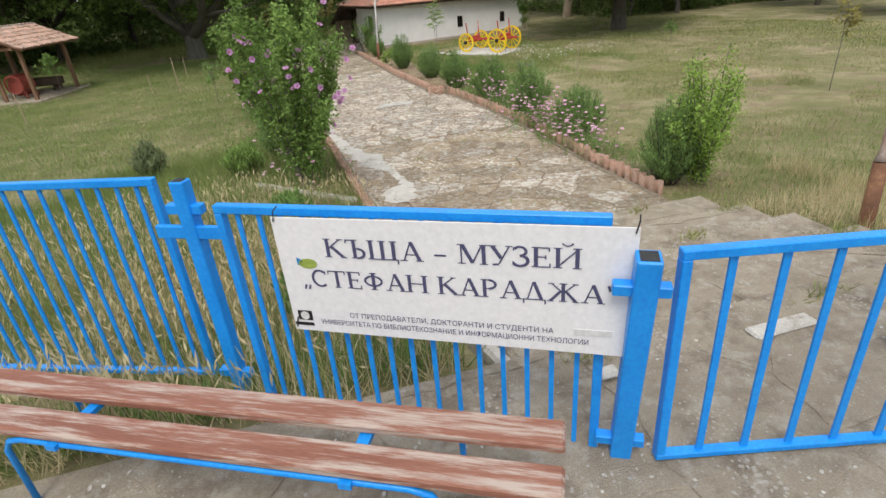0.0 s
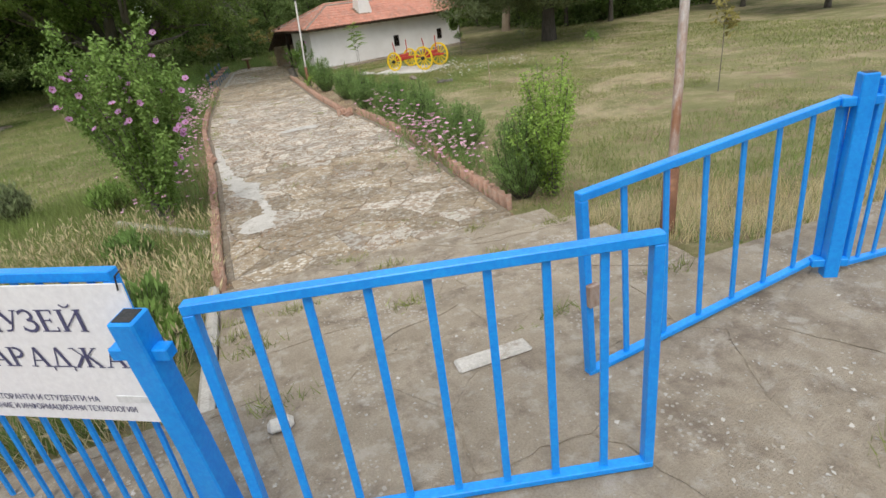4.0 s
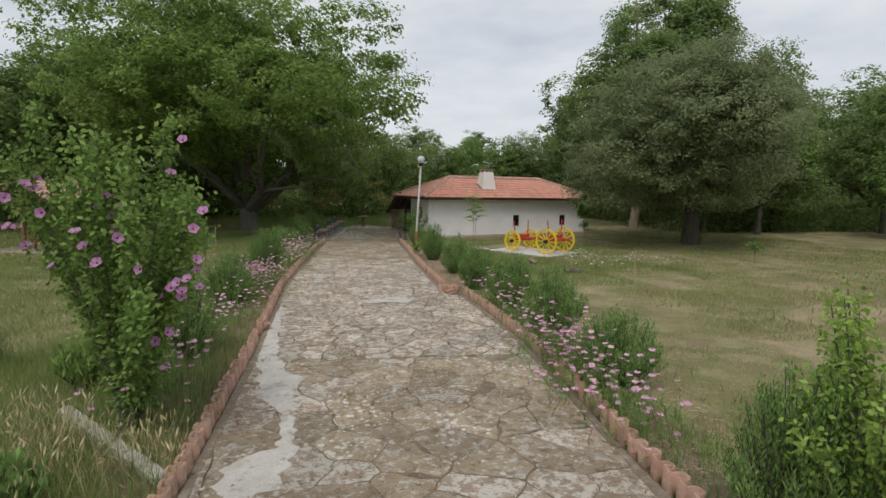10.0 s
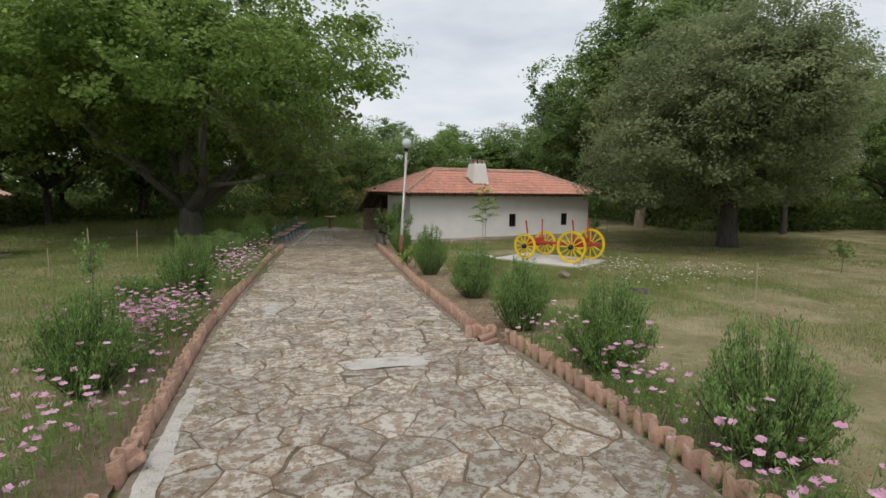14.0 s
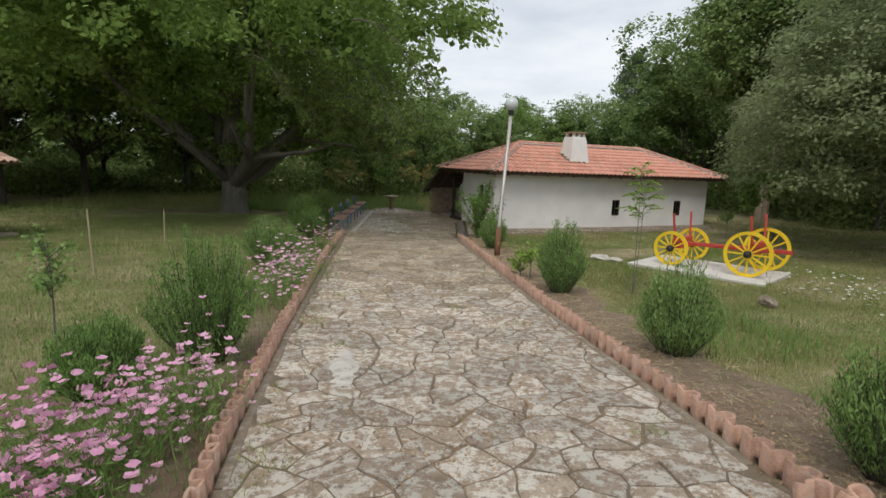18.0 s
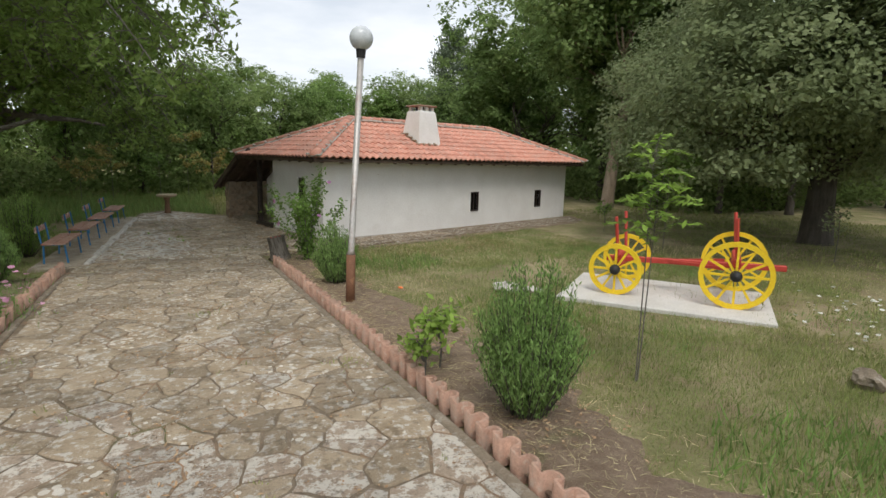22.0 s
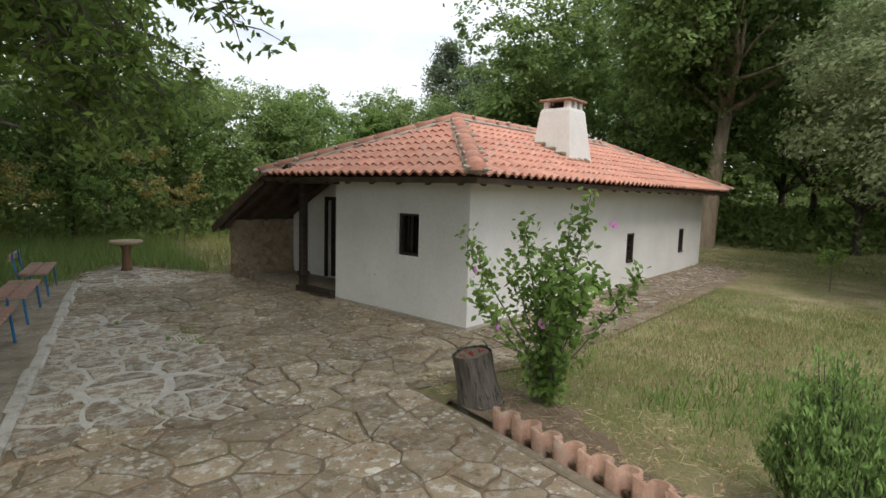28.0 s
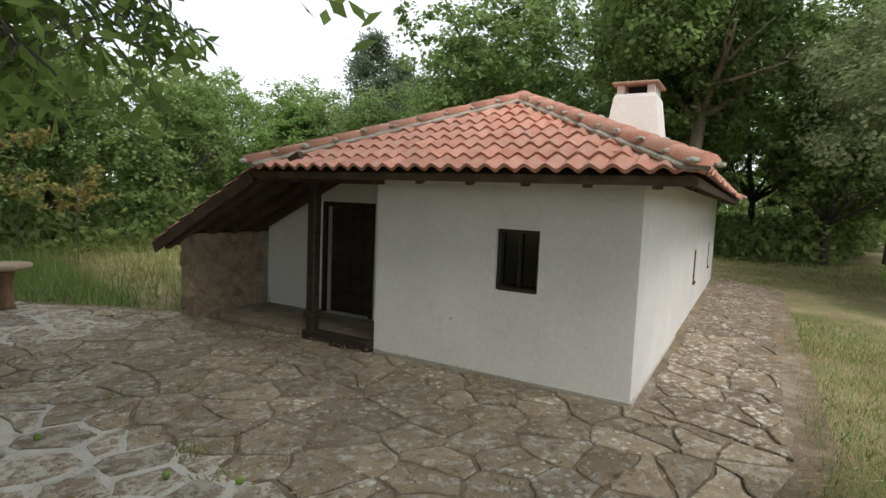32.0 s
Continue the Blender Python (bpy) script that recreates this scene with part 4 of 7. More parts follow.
right_leaf.matrix_basis = right_leaf.matrix_basis @ Matrix.Translation((1.85, 0, 2.24)) @ Matrix.Rotation(radians(-2.6), 4, "Y") @ Matrix.Translation((-1.85, 0, -2.24))
part("latch", boxed(0.0, -0.05, 1.66, 0.06, -0.02, 1.78, 0.004), "rust", right_leaf, "rusty latch")
panel("fence_panel", "bright blue steel fence panel beside the gate", "fence", (2.7, 0.16), (4.6, 0.0), 1.2, 2.32, 15, "fence panels")

sign_m = Matrix.Translation((-2.225, 0.655, 1.739)) @ Matrix.Rotation(radians(-30.1), 4, "Z")
board = thing("name_board", "white printed name board tied to the blue fence", "sign", m=sign_m)
SW, SH = 1.49, 0.577
part("board", boxed(0, -0.006, 0, SW, 0.0, SH, 0.001), "sign", board)


def lettering(words, x, z, size, width, material="ink", y=-0.008):
    """Raised print on the board; the line is drawn out to the given width."""
    cu = bpy.data.curves.new("print", "FONT")
    cu.body, cu.size, cu.extrude, cu.offset = words, 10.0, 0.06, 0.0
    tmp = bpy.data.objects.new("print", cu)
    scene.collection.objects.link(tmp)
    bpy.context.view_layer.update()
    me = bpy.data.meshes.new_from_object(tmp.evaluated_get(bpy.context.evaluated_depsgraph_get()))
    bpy.data.objects.remove(tmp)
    xs = [v.co.x for v in me.vertices]
    k = width / max(0.001, max(xs) - min(xs))
    x0 = min(xs)
    for v in me.vertices:
        v.co = ((v.co.x - x0) * k, v.co.y * size / 10, v.co.z * size / 10)
    me.materials.clear()
    me.materials.append(M[material])
    ob = new("lettering", me)
    ob.parent = board
    ob.matrix_basis = Matrix.Translation((x, y, z)) @ Matrix.Rotation(radians(90), 4, "X")
    return ob


THICK, THIN = 0.145, 0.06


def stem(x, w=THICK, y0=0.0, y1=1.0):
    """An upright with serifs at both ends."""
    return [("s", x, y0, x, y1, w), ("s", x - 0.15, y1 - 0.025, x + 0.15, y1 - 0.025, 0.05), ("s", x - 0.15, y0 + 0.025, x + 0.15, y0 + 0.025, 0.05)]


GLYPHS = {
    "К": (0.92, stem(0.17) + [("s", 0.2, 0.48, 0.7, 0.97, THIN), ("s", 0.34, 0.58, 0.8, 0.02, THICK), ("s", 0.6, 0.975, 0.84, 0.975, 0.05), ("s", 0.68, 0.025, 0.95, 0.025, 0.05)]),
    "Ъ": (0.88, stem(0.36) + [("s", 0.02, 0.97, 0.36, 0.97, THIN), ("s", 0.04, 0.8, 0.04, 0.97, 0.05), ("a", 0.48, 0.28, 0.27, 0.25, -90, 90, 0.12), ("s", 0.36, 0.53, 0.5, 0.53, THIN), ("s", 0.36, 0.03, 0.5, 0.03, THIN)]),
    "Щ": (1.32, stem(0.17) + stem(0.62) + stem(1.07) + [("s", 0.1, 0.03, 1.2, 0.03, 0.06), ("s", 1.22, -0.2, 1.22, 0.05, 0.06)]),
    "А": (0.9, [("s", 0.14, 0.02, 0.44, 1.0, THIN), ("s", 0.44, 1.0, 0.76, 0.02, THICK), ("s", 0.25, 0.33, 0.64, 0.33, THIN), ("s", 0.0, 0.025, 0.28, 0.025, 0.05), ("s", 0.6, 0.025, 0.92, 0.025, 0.05)]),
    "М": (1.15, stem(0.15, THIN) + [("s", 0.2, 0.98, 0.56, 0.06, THICK), ("s", 0.56, 0.06, 0.92, 0.98, THIN)] + stem(0.98)),
    "У": (0.86, [("s", 0.14, 0.98, 0.46, 0.36, THICK), ("s", 0.76, 0.98, 0.38, 0.08, THIN), ("s", 0.38, 0.06, 0.14, 0.03, 0.09), ("s", 0.0, 0.975, 0.3, 0.975, 0.05), ("s", 0.62, 0.975, 0.88, 0.975, 0.05)]),
    "З": (0.66, [("a", 0.27, 0.75, 0.22, 0.22, 150, -90, 0.11), ("a", 0.27, 0.28, 0.28, 0.26, 90, -150, 0.13), ("s", 0.05, 0.78, 0.05, 0.95, 0.05), ("s", 0.03, 0.05, 0.03, 0.25, 0.05)]),
    "Е": (0.76, stem(0.17) + [("s", 0.17, 0.97, 0.64, 0.97, THIN), ("s", 0.17, 0.52, 0.52, 0.52, THIN), ("s", 0.17, 0.03, 0.68, 0.03, THIN), ("s", 0.63, 0.8, 0.63, 0.98, 0.05), ("s", 0.66, 0.02, 0.66, 0.22, 0.05), ("s", 0.51, 0.42, 0.51, 0.62, 0.05)]),
    "Й": (1.02, stem(0.17) + stem(0.83) + [("s", 0.2, 0.12, 0.8, 0.88, THIN), ("a", 0.5, 1.24, 0.17, 0.13, 180, 360, 0.06)]),
    "С": (0.84, [("a", 0.44, 0.5, 0.35, 0.47, 48, 312, 0.12), ("s", 0.7, 0.72, 0.7, 0.95, 0.05)]),
    "Т": (0.84, stem(0.4, THICK, 0.0, 0.97) + [("s", 0.0, 0.97, 0.8, 0.97, THIN), ("s", 0.02, 0.78, 0.02, 0.98, 0.05), ("s", 0.78, 0.78, 0.78, 0.98, 0.05)]),
    "Ф": (1.02, stem(0.48) + [("a", 0.48, 0.52, 0.38, 0.28, 0, 360, 0.1)]),
    "Н": (1.02, stem(0.17) + stem(0.83) + [("s", 0.17, 0.52, 0.83, 0.52, THIN)]),
    "Р": (0.78, stem(0.17) + [("a", 0.34, 0.73, 0.28, 0.24, -90, 90, 0.12), ("s", 0.17, 0.97, 0.36, 0.97, THIN), ("s", 0.17, 0.49, 0.36, 0.49, THIN)]),
    "Д": (0.98, [("s", 0.22, 0.06, 0.44, 0.97, THIN), ("s", 0.46, 1.0, 0.76, 0.06, THICK), ("s", 0.05, 0.03, 0.92, 0.03, THIN), ("s", 0.06, -0.2, 0.06, 0.05, 0.06), ("s", 0.91, -0.2, 0.91, 0.05, 0.06)]),
    "Ж": (1.3, stem(0.62) + [("s", 0.6, 0.5, 0.18, 0.97, THIN), ("s", 0.52, 0.58, 0.12, 0.02, 0.12), ("s", 0.64, 0.5, 1.06, 0.97, THIN), ("s", 0.72, 0.58, 1.12, 0.02, 0.12), ("s", 0.05, 0.975, 0.28, 0.975, 0.05), ("s", 0.96, 0.975, 1.19, 0.975, 0.05), ("s", 0.0, 0.025, 0.26, 0.025, 0.05), ("s", 0.98, 0.025, 1.24, 0.025, 0.05)]),
    "-": (0.62, [("s", 0.08, 0.36, 0.54, 0.36, 0.09)]), " ": (0.34, []),
    "„": (0.46, [("s", 0.08, -0.2, 0.16, 0.08, 0.1), ("s", 0.28, -0.2, 0.36, 0.08, 0.1)]),
    "“": (0.46, [("s", 0.1, 0.98, 0.18, 0.7, 0.1), ("s", 0.3, 0.98, 0.38, 0.7, 0.1)])}


def serif_line(words, x, z, tall, width):
    """One line of serif capitals on the board, each letter a part."""
    total = sum(GLYPHS[ch][0] for ch in words)
    k = width / total
    pen = 0.0
    for ch in words:
        wide, strokes = GLYPHS[ch]
        vs, fs = [], []
        for n_s, st in enumerate(strokes):
            y = -0.0085 - 0.00025 * n_s
            if st[0] == "s":
                pts = [(st[1], st[2]), (st[3], st[4])]
            else:
                a0, a1 = radians(st[5]), radians(st[6])
                pts = [(st[1] + st[3] * math.cos(a0 + (a1 - a0) * q / 14), st[2] + st[4] * math.sin(a0 + (a1 - a0) * q / 14)) for q in range(15)]
            base = len(vs)
            for q, (px, py) in enumerate(pts):
                ax, ay = pts[max(q - 1, 0)]
                bx, by = pts[min(q + 1, len(pts) - 1)]
                dx, dy = bx - ax, by - ay
                dl = math.hypot(dx, dy)
                ox, oy = -dy / dl * st[-1] / 2, dx / dl * st[-1] / 2
                vs += [((px + ox) * k, y, (py + oy) * tall), ((px - ox) * k, y, (py - oy) * tall)]
            fs += [(base + 2 * q, base + 2 * q + 1, base + 2 * q + 3, base + 2 * q + 2) for q in range(len(pts) - 1)]
        if vs:
            raw("letter", vs, fs, "ink", board).location = (x + pen * k, 0, z)
        pen += wide


serif_line("КЪЩА - МУЗЕЙ", 0.225, 0.398, 0.088, 1.07)
serif_line("„СТЕФАН КАРАДЖА“", 0.09, 0.247, 0.084, 1.34)
lettering("ОТ ПРЕПОДАВАТЕЛИ, ДОКТОРАНТИ И СТУДЕНТИ НА", 0.29, 0.09, 0.036, 0.9)
lettering("УНИВЕРСИТЕТА ПО БИБЛИОТЕКОЗНАНИЕ И ИНФОРМАЦИОННИ ТЕХНОЛОГИИ", 0.14, 0.045, 0.036, 1.19)
part("emblem", boxed(0.03, -0.009, 0.06, 0.1, -0.006, 0.11), "ink_black", board, "small black square emblem")
em = part("emblem_disc", spin([(0.022, 0), (0.022, 0.002)], 14), "ink_pale", board, "pale round emblem")
em.matrix_basis = Matrix.Translation((0.065, -0.009, 0.085)) @ Matrix.Rotation(radians(90), 4, "X")
part("emblem_bar", boxed(0.005, -0.009, 0.03, 0.1, -0.006, 0.045), "ink_black", board)
part("emblem_bar", boxed(1.27, -0.009, 0.092, 1.42, -0.006, 0.12), "ink_pale", board, "faint pale print")
part("leaf_emblem", spin([(0.045, 0), (0.045, 0.002)], 9), "ink_green", board, "green leaf emblem").matrix_basis = Matrix.Translation((0.135, -0.007, 0.36)) @ Matrix.Rotation(radians(90), 4, "X") @ Matrix.Scale(0.55, 4, (0, 1, 0))
part("leaf_emblem", spin([(0.022, 0), (0.022, 0.002)], 3), "ink_blue", board, "blue corner emblem").matrix_basis = Matrix.Translation((0.095, -0.007, 0.37)) @ Matrix.Rotation(radians(90), 4, "X")
for x, z in ((0.015, SH - 0.02), (SW - 0.015, SH - 0.02), (0.015, 0.02), (SW - 0.02, 0.02)):
    part("wire_tie", tube([(x, -0.012, z), (x + 0.01, -0.012, z + 0.05), (x + 0.012, 0.02, z + 0.06)], [0.003] * 3, 5), "iron", board, "twisted wire tie")

# bench against the fence
bench_m = Matrix.Translation((-1.28, -0.22, 1.15)) @ Matrix.Rotation(math.atan2(1.25, -2.32), 4, "Z")
bench = thing("bench", "bench of two worn red-brown planks on bent blue tube legs", "bench", m=bench_m)
for k, y in enumerate((-0.02, 0.2)):
    part("plank", boxed(0.0, y, 0.42, 2.75, y + 0.14, 0.47, 0.012), "plank", bench, "peeling red-brown plank")
for k, y in enumerate((-0.03, 0.33)):
    part("leg_frame", tube([(0.42, y, 0.0), (0.42, y, 0.33), (0.46, y, 0.385), (0.54, y, 0.405), (2.25, y, 0.405), (2.33, y, 0.385), (2.37, y, 0.33), (2.37, y, 0.0)], [0.014] * 8, 8), "blue", bench, "bent blue steel tube legs and rail", True)
for x in (0.75, 2.05):
    part("bracket", boxed(x, -0.03, 0.395, x + 0.05, 0.36, 0.42), "blue", bench, "flat blue cross strap")

# leaning rusty pole by the gate, and the lamp
pole = thing("lamp_post", "leaning rusty steel pole with peeling grey paint", "pole")
part("lower_pipe", tube([(2.63, 1.6, 0.5), (2.755, 1.72, 1.42)], [0.062, 0.062], 12), "rust_dark", pole, "rusty lower pipe", True)
part("upper_pipe", tube([(2.755, 1.72, 1.42), (2.78, 1.74, 1.5), (3.15, 2.08, 5.2)], [0.062, 0.038, 0.036], 12), "rust", pole, "grey pipe streaked with rust", True)

lamp = thing("street_lamp", "grey pipe lamp post with a milky glass globe", "street lamp")
part("lower_pipe", tube([(1.92, 22.55, 0.0), (1.945, 22.56, 0.75)], [0.062, 0.06], 12), "rust_dark", lamp, "rusty base pipe", True)
part("upper_pipe", tube([(1.945, 22.56, 0.75), (1.95, 22.56, 0.8), (2.12, 22.6, 3.3)], [0.06, 0.042, 0.04], 12), "steel", lamp, "grey steel pipe", True)
part("socket", tube([(2.12, 22.6, 3.28), (2.123, 22.6, 3.4)], [0.055, 0.065], 12), "iron", lamp)
bm = bmesh.new()
bmesh.ops.create_uvsphere(bm, u_segments=24, v_segments=14, radius=0.15, matrix=Matrix.Translation((2.128, 22.6, 3.52)))
part("globe", bm, "globe", lamp, "milky glass globe", True)

# ---- cart on its slab ----
slab = tagged(part("cart_slab", boxed(-1.35, -0.875, -0.1, 1.35, 0.875, 0.045, 0.012), "slab"), "pale concrete slab under the cart", "slab")
CM = Matrix.Translation((6.12, 20.99, height(20.98) + 0.01)) @ Matrix.Rotation(radians(-53.5), 4, "Z")
slab.matrix_world = CM
cart = thing("farm_cart", "old farm cart chassis with yellow wheels and red frame", "cart", m=CM @ Matrix.Translation((0.13, 0.2, 0.045)))


def wheel(x, y, r):
    w = part("wheel", spin([(r, -0.025), (r, 0.025), (r - 0.055, 0.025), (r - 0.055, -0.025), (r, -0.025)], 28, z_cap=False), "yellow", cart, "yellow wooden spoked wheel")
    w.matrix_basis = Matrix.Translation((x, y, r)) @ Matrix.Rotation(radians(90), 4, "X")
    part("iron_tyre", spin([(r + 0.008, -0.028), (r + 0.008, 0.028), (r + 0.001, 0.028), (r + 0.001, -0.028), (r + 0.008, -0.028)], 28, z_cap=False), "yellow", w)
    part("hub", spin([(0.045, -0.12), (0.07, -0.05), (0.075, 0.05), (0.05, 0.12)], 14), "iron", w, "black wooden hub", True)
    for k in range(12):
        a = k * math.tau / 12
        part("spoke", beam((0.05 * math.cos(a), 0.05 * math.sin(a), 0), ((r - 0.05) * math.cos(a), (r - 0.05) * math.sin(a), 0), 0.03, 0.026), "yellow", w)
    return w


for y in (-0.56, 0.56):
    wheel(-0.78, y, 0.36)
    wheel(0.74, y, 0.44)
part("axle", boxed(-0.83, -0.59, 0.32, -0.73, 0.59, 0.42, 0.01), "red", cart)
part("axle", boxed(0.69, -0.59, 0.4, 0.79, 0.59, 0.5, 0.01), "red", cart)
part("pole", beam((-1.0, 0, 0.42), (1.35, 0, 0.5), 0.07, 0.08, bevel=0.01), "red", cart, "red reach pole")
for x, z in ((-0.78, 0.5), (0.74, 0.58)):
    part("bolster", boxed(x - 0.05, -0.42, z - 0.06, x + 0.05, 0.42, z + 0.06, 0.012), "red", cart)
    for y in (-0.38, 0.38):
        part("stanchion", beam((x, y, z), (x - 0.05, y * 1.18, z + 0.6), 0.038, 0.038, bevel=0.006), "red", cart, "red upright stake")
for s in (-1, 1):
    part("brace", beam((0.6, 0.35 * s, 0.48), (-0.1, 0.03 * s, 0.46), 0.04, 0.04), "red", cart)

# ---- seating by the path end, table, stump ----
ledge = tagged(part("bench_ledge", boxed(-0.4, 0, -0.05, 0.36, 7.6, 0.058, 0.02), "concrete"), "narrow concrete ledge under the benches", "ledge", kind="structure")
ledge.matrix_world = Matrix.Translation((-1.98, 26.7, 0)) @ Matrix.Rotation(-0.075, 4, "Z")
kerb2 = thing("kerb_strip", "pale worn kerb of cemented stones along the benches", "kerb", kind="structure", m=Matrix.Translation((-1.55, 26.95, 0)) @ Matrix.Rotation(-0.07, 4, "Z"))
rng = random.Random(19)
y = 0.0
while y < 6.8:
    d = rng.uniform(0.3, 0.6)
    part("kerb_stone", boxed(-0.06 + rng.uniform(-0.02, 0.02), y, -0.05, 0.06 + rng.uniform(-0.02, 0.02), y + d - 0.015, 0.075 + rng.uniform(-0.02, 0.015), 0.02), "smear", kerb2)
    y += d


def garden_bench(m):
    ob = thing("garden_bench", "red-brown slatted bench with a backrest on blue tube legs", "bench", "garden benches", m)
    for k in range(2):
        part("seat_slat", boxed(-0.15 - 0.19 * k, 0, 0.34, 0.02 - 0.19 * k, 1.3, 0.375, 0.008), "plank", ob)
    part("back_slat", boxed(-0.435, 0.08, 0.55, -0.405, 0.7, 0.65, 0.008), "plank", ob)
    for y in (0.12, 1.15):
        part("front_leg", tube([(0.01, y, 0), (-0.02, y, 0.34)], [0.015, 0.015], 8), "blue_dull", ob)
        part("back_leg", tube([(-0.35, y, 0), (-0.33, y, 0.34)], [0.015, 0.015], 8), "blue_dull", ob)
        part("bearer", boxed(-0.35, y - 0.014, 0.32, 0.0, y + 0.014, 0.34), "blue_dull", ob)
    for y in (0.14, 0.64):
        part("back_post", tube([(-0.36, y, 0.32), (-0.375, y, 0.46), (-0.4, y, 0.67)], [0.014] * 3, 8), "blue_dull", ob)
    return ob


first_bench = garden_bench(Matrix.Translation((-1.86, 27.0, 0.06)) @ Matrix.Rotation(-0.077, 4, "Z"))
for k in range(1, 4):
    copy_thing(first_bench, Matrix.Translation((-1.86 + 0.145 * k, 27.0 + 1.88 * k, 0.06)) @ Matrix.Rotation(-0.077, 4, "Z"))

table = thing("garden_table", "small round stone table on a wooden pedestal", "table", m=pose(-0.2, 35.3, 0.02) @ Matrix.Scale(0.88, 4))
part("tabletop", spin([(0.28, 0.6), (0.34, 0.63), (0.35, 0.66), (0.33, 0.69)], 18), "stake", table)
part("pedestal", spin([(0.13, 0.0), (0.1, 0.08), (0.08, 0.45), (0.14, 0.6)], 12), "brown_wood", table, "tapered brown pedestal", True)

stump = thing("tree_stump", "dark grey tree stump with red berries on its top", "tree stump", m=pose(1.68, 26.12, 0.0, -5, -10, 0) @ Matrix.Scale(0.8, 4))
rng = random.Random(3)
bm = bmesh.new()
ring = []
for z, r in ((-0.1, 0.26), (0.05, 0.235), (0.3, 0.2), (0.5, 0.195), (0.62, 0.2)):
    ring.append([bm.verts.new((r * (1 + 0.07 * math.sin(5 * a) + rng.uniform(-0.03, 0.03)) * math.cos(a), r * (1 + 0.07 * math.sin(5 * a) + rng.uniform(-0.03, 0.03)) * math.sin(a), z)) for a in (k * math.tau / 20 for k in range(20))])
for r0, r1 in zip(ring, ring[1:]):
    for k in range(20):
        bm.faces.new((r0[k], r0[(k + 1) % 20], r1[(k + 1) % 20], r1[k]))
part("bark", bm, "bark_stump", stump, "deeply furrowed grey bark", True)
part("cut_face", spin([(0.185, 0.57), (0.17, 0.6)], 20), "cut_wood", stump)
for k in range(14):
    a, r = rng.uniform(0, math.tau), rng.uniform(0, 0.13)
    bm = bmesh.new()
    bmesh.ops.create_icosphere(bm, subdivisions=1, radius=0.012, matrix=Matrix.Translation((r * math.cos(a), r * math.sin(a), 0.61)))
    part("berry", bm, "red", stump)
for x, y, r in ((4.34, 22.3, 0.22), (4.56, 22.02, 0.14)):
    bm = bmesh.new()
    bmesh.ops.create_icosphere(bm, subdivisions=3, radius=r)
    for v in bm.verts:
        v.co *= 1 + 0.5 * noise.noise(v.co * 6) + 0.2 * noise.noise(v.co * 15)
        v.co.z *= 0.35
    o = tagged(part("rock", bm, "smear"), "pale flat boulder lying in the grass", "rock", "rocks")
    o.location = (x, y, height(y) + 0.04)

log = thing("fallen_log", "short rotten dark log lying in the weeds", "log", m=pose(5.6, 15.62, height(15.6) + 0.03, 0, 4, -16) @ Matrix.Scale(0.55, 4))
bm = tube([(-0.48, 0, -0.02), (-0.2, 0.04, 0.0), (0.15, 0.0, 0.03), (0.46, 0.03, 0.05)], [0.1, 0.13, 0.12, 0.14], 12)
for v in bm.verts:
    v.co += Vector((0, 1, 1)) * 0.05 * noise.noise(v.co * 9) + v.co * 0.04 * noise.noise(v.co * 25)
part("bark", bm, "bark_stump", log, "", True)
part("broken_branch", tube([(-0.3, 0.05, 0.1), (-0.45, 0.12, 0.25), (-0.7, 0.16, 0.28)], [0.03, 0.022, 0.01], 7), "bark_stump", log, "", True)
part("broken_branch", tube([(0.1, -0.05, 0.1), (-0.15, -0.2, 0.2), (-0.5, -0.26, 0.12)], [0.03, 0.02, 0.008], 7), "bark_stump", log, "", True)
bm = bmesh.new()
bmesh.ops.create_icosphere(bm, subdivisions=3, radius=0.13)
for v in bm.verts:
    v.co *= 1 + 0.5 * noise.noise(v.co * 7) + 0.2 * noise.noise(v.co * 18)
    v.co.z *= 0.8
o = tagged(part("rock", bm, "kerb"), "small dark grey stone among dry weeds", "rock", "rocks")
o.location = (5.2, 17.95, height(17.95) + 0.07)
bm = bmesh.new()
bmesh.ops.create_icosphere(bm, subdivisions=2, radius=0.036)
for v in bm.verts:
    v.co *= 1 + 0.5 * noise.noise(v.co * 22)
    v.co.z *= 0.5
o = tagged(part("plastic_scrap", bm, "orange"), "crumpled orange plastic scrap lying on the bed", "litter")
o.location = (2.8, 22.9, height(22.9) + 0.06)

# ---- open shed with tiled roof (left lawn) ----
KM = pose(-11.9, 24.3, 0.05, 0, 0, 76)
kiosk = thing("garden_shelter", "open timber shelter with an old mossy tile roof over farm tools", "shelter", m=KM)
part("base_slab", boxed(-1.7, -1.5, -0.1, 1.7, 1.5, 0.07, 0.02), "concrete", kiosk, "low stone base")
for x in (-1.35, 1.35):
    for y in (-1.15, 1.15):
        p = part("post", boxed(x - 0.06, y - 0.06, 0.07, x + 0.06, y + 0.06, 1.85, 0.01), "brown_wood", kiosk)
part("post", boxed(-1.41, -0.06, 0.07, -1.29, 0.06, 2.4, 0.01), "brown_wood", kiosk)
for y in (-1.15, 1.15):
    part("plate_beam", boxed(-1.75, y - 0.06, 1.85, 1.75, y + 0.06, 1.97, 0.01), "brown_wood", kiosk)
for x in (-1.35, 1.35):
    part("tie_beam", boxed(x - 0.05, -1.15, 1.83, x + 0.05, 1.15, 1.95, 0.01), "brown_wood", kiosk)
    for s in (-1, 1):
        part("gable_rafter", beam((x * 1.25, 1.5 * s, 1.84), (x * 1.25, 0, 2.52), 0.06, 0.08), "brown_wood", kiosk)
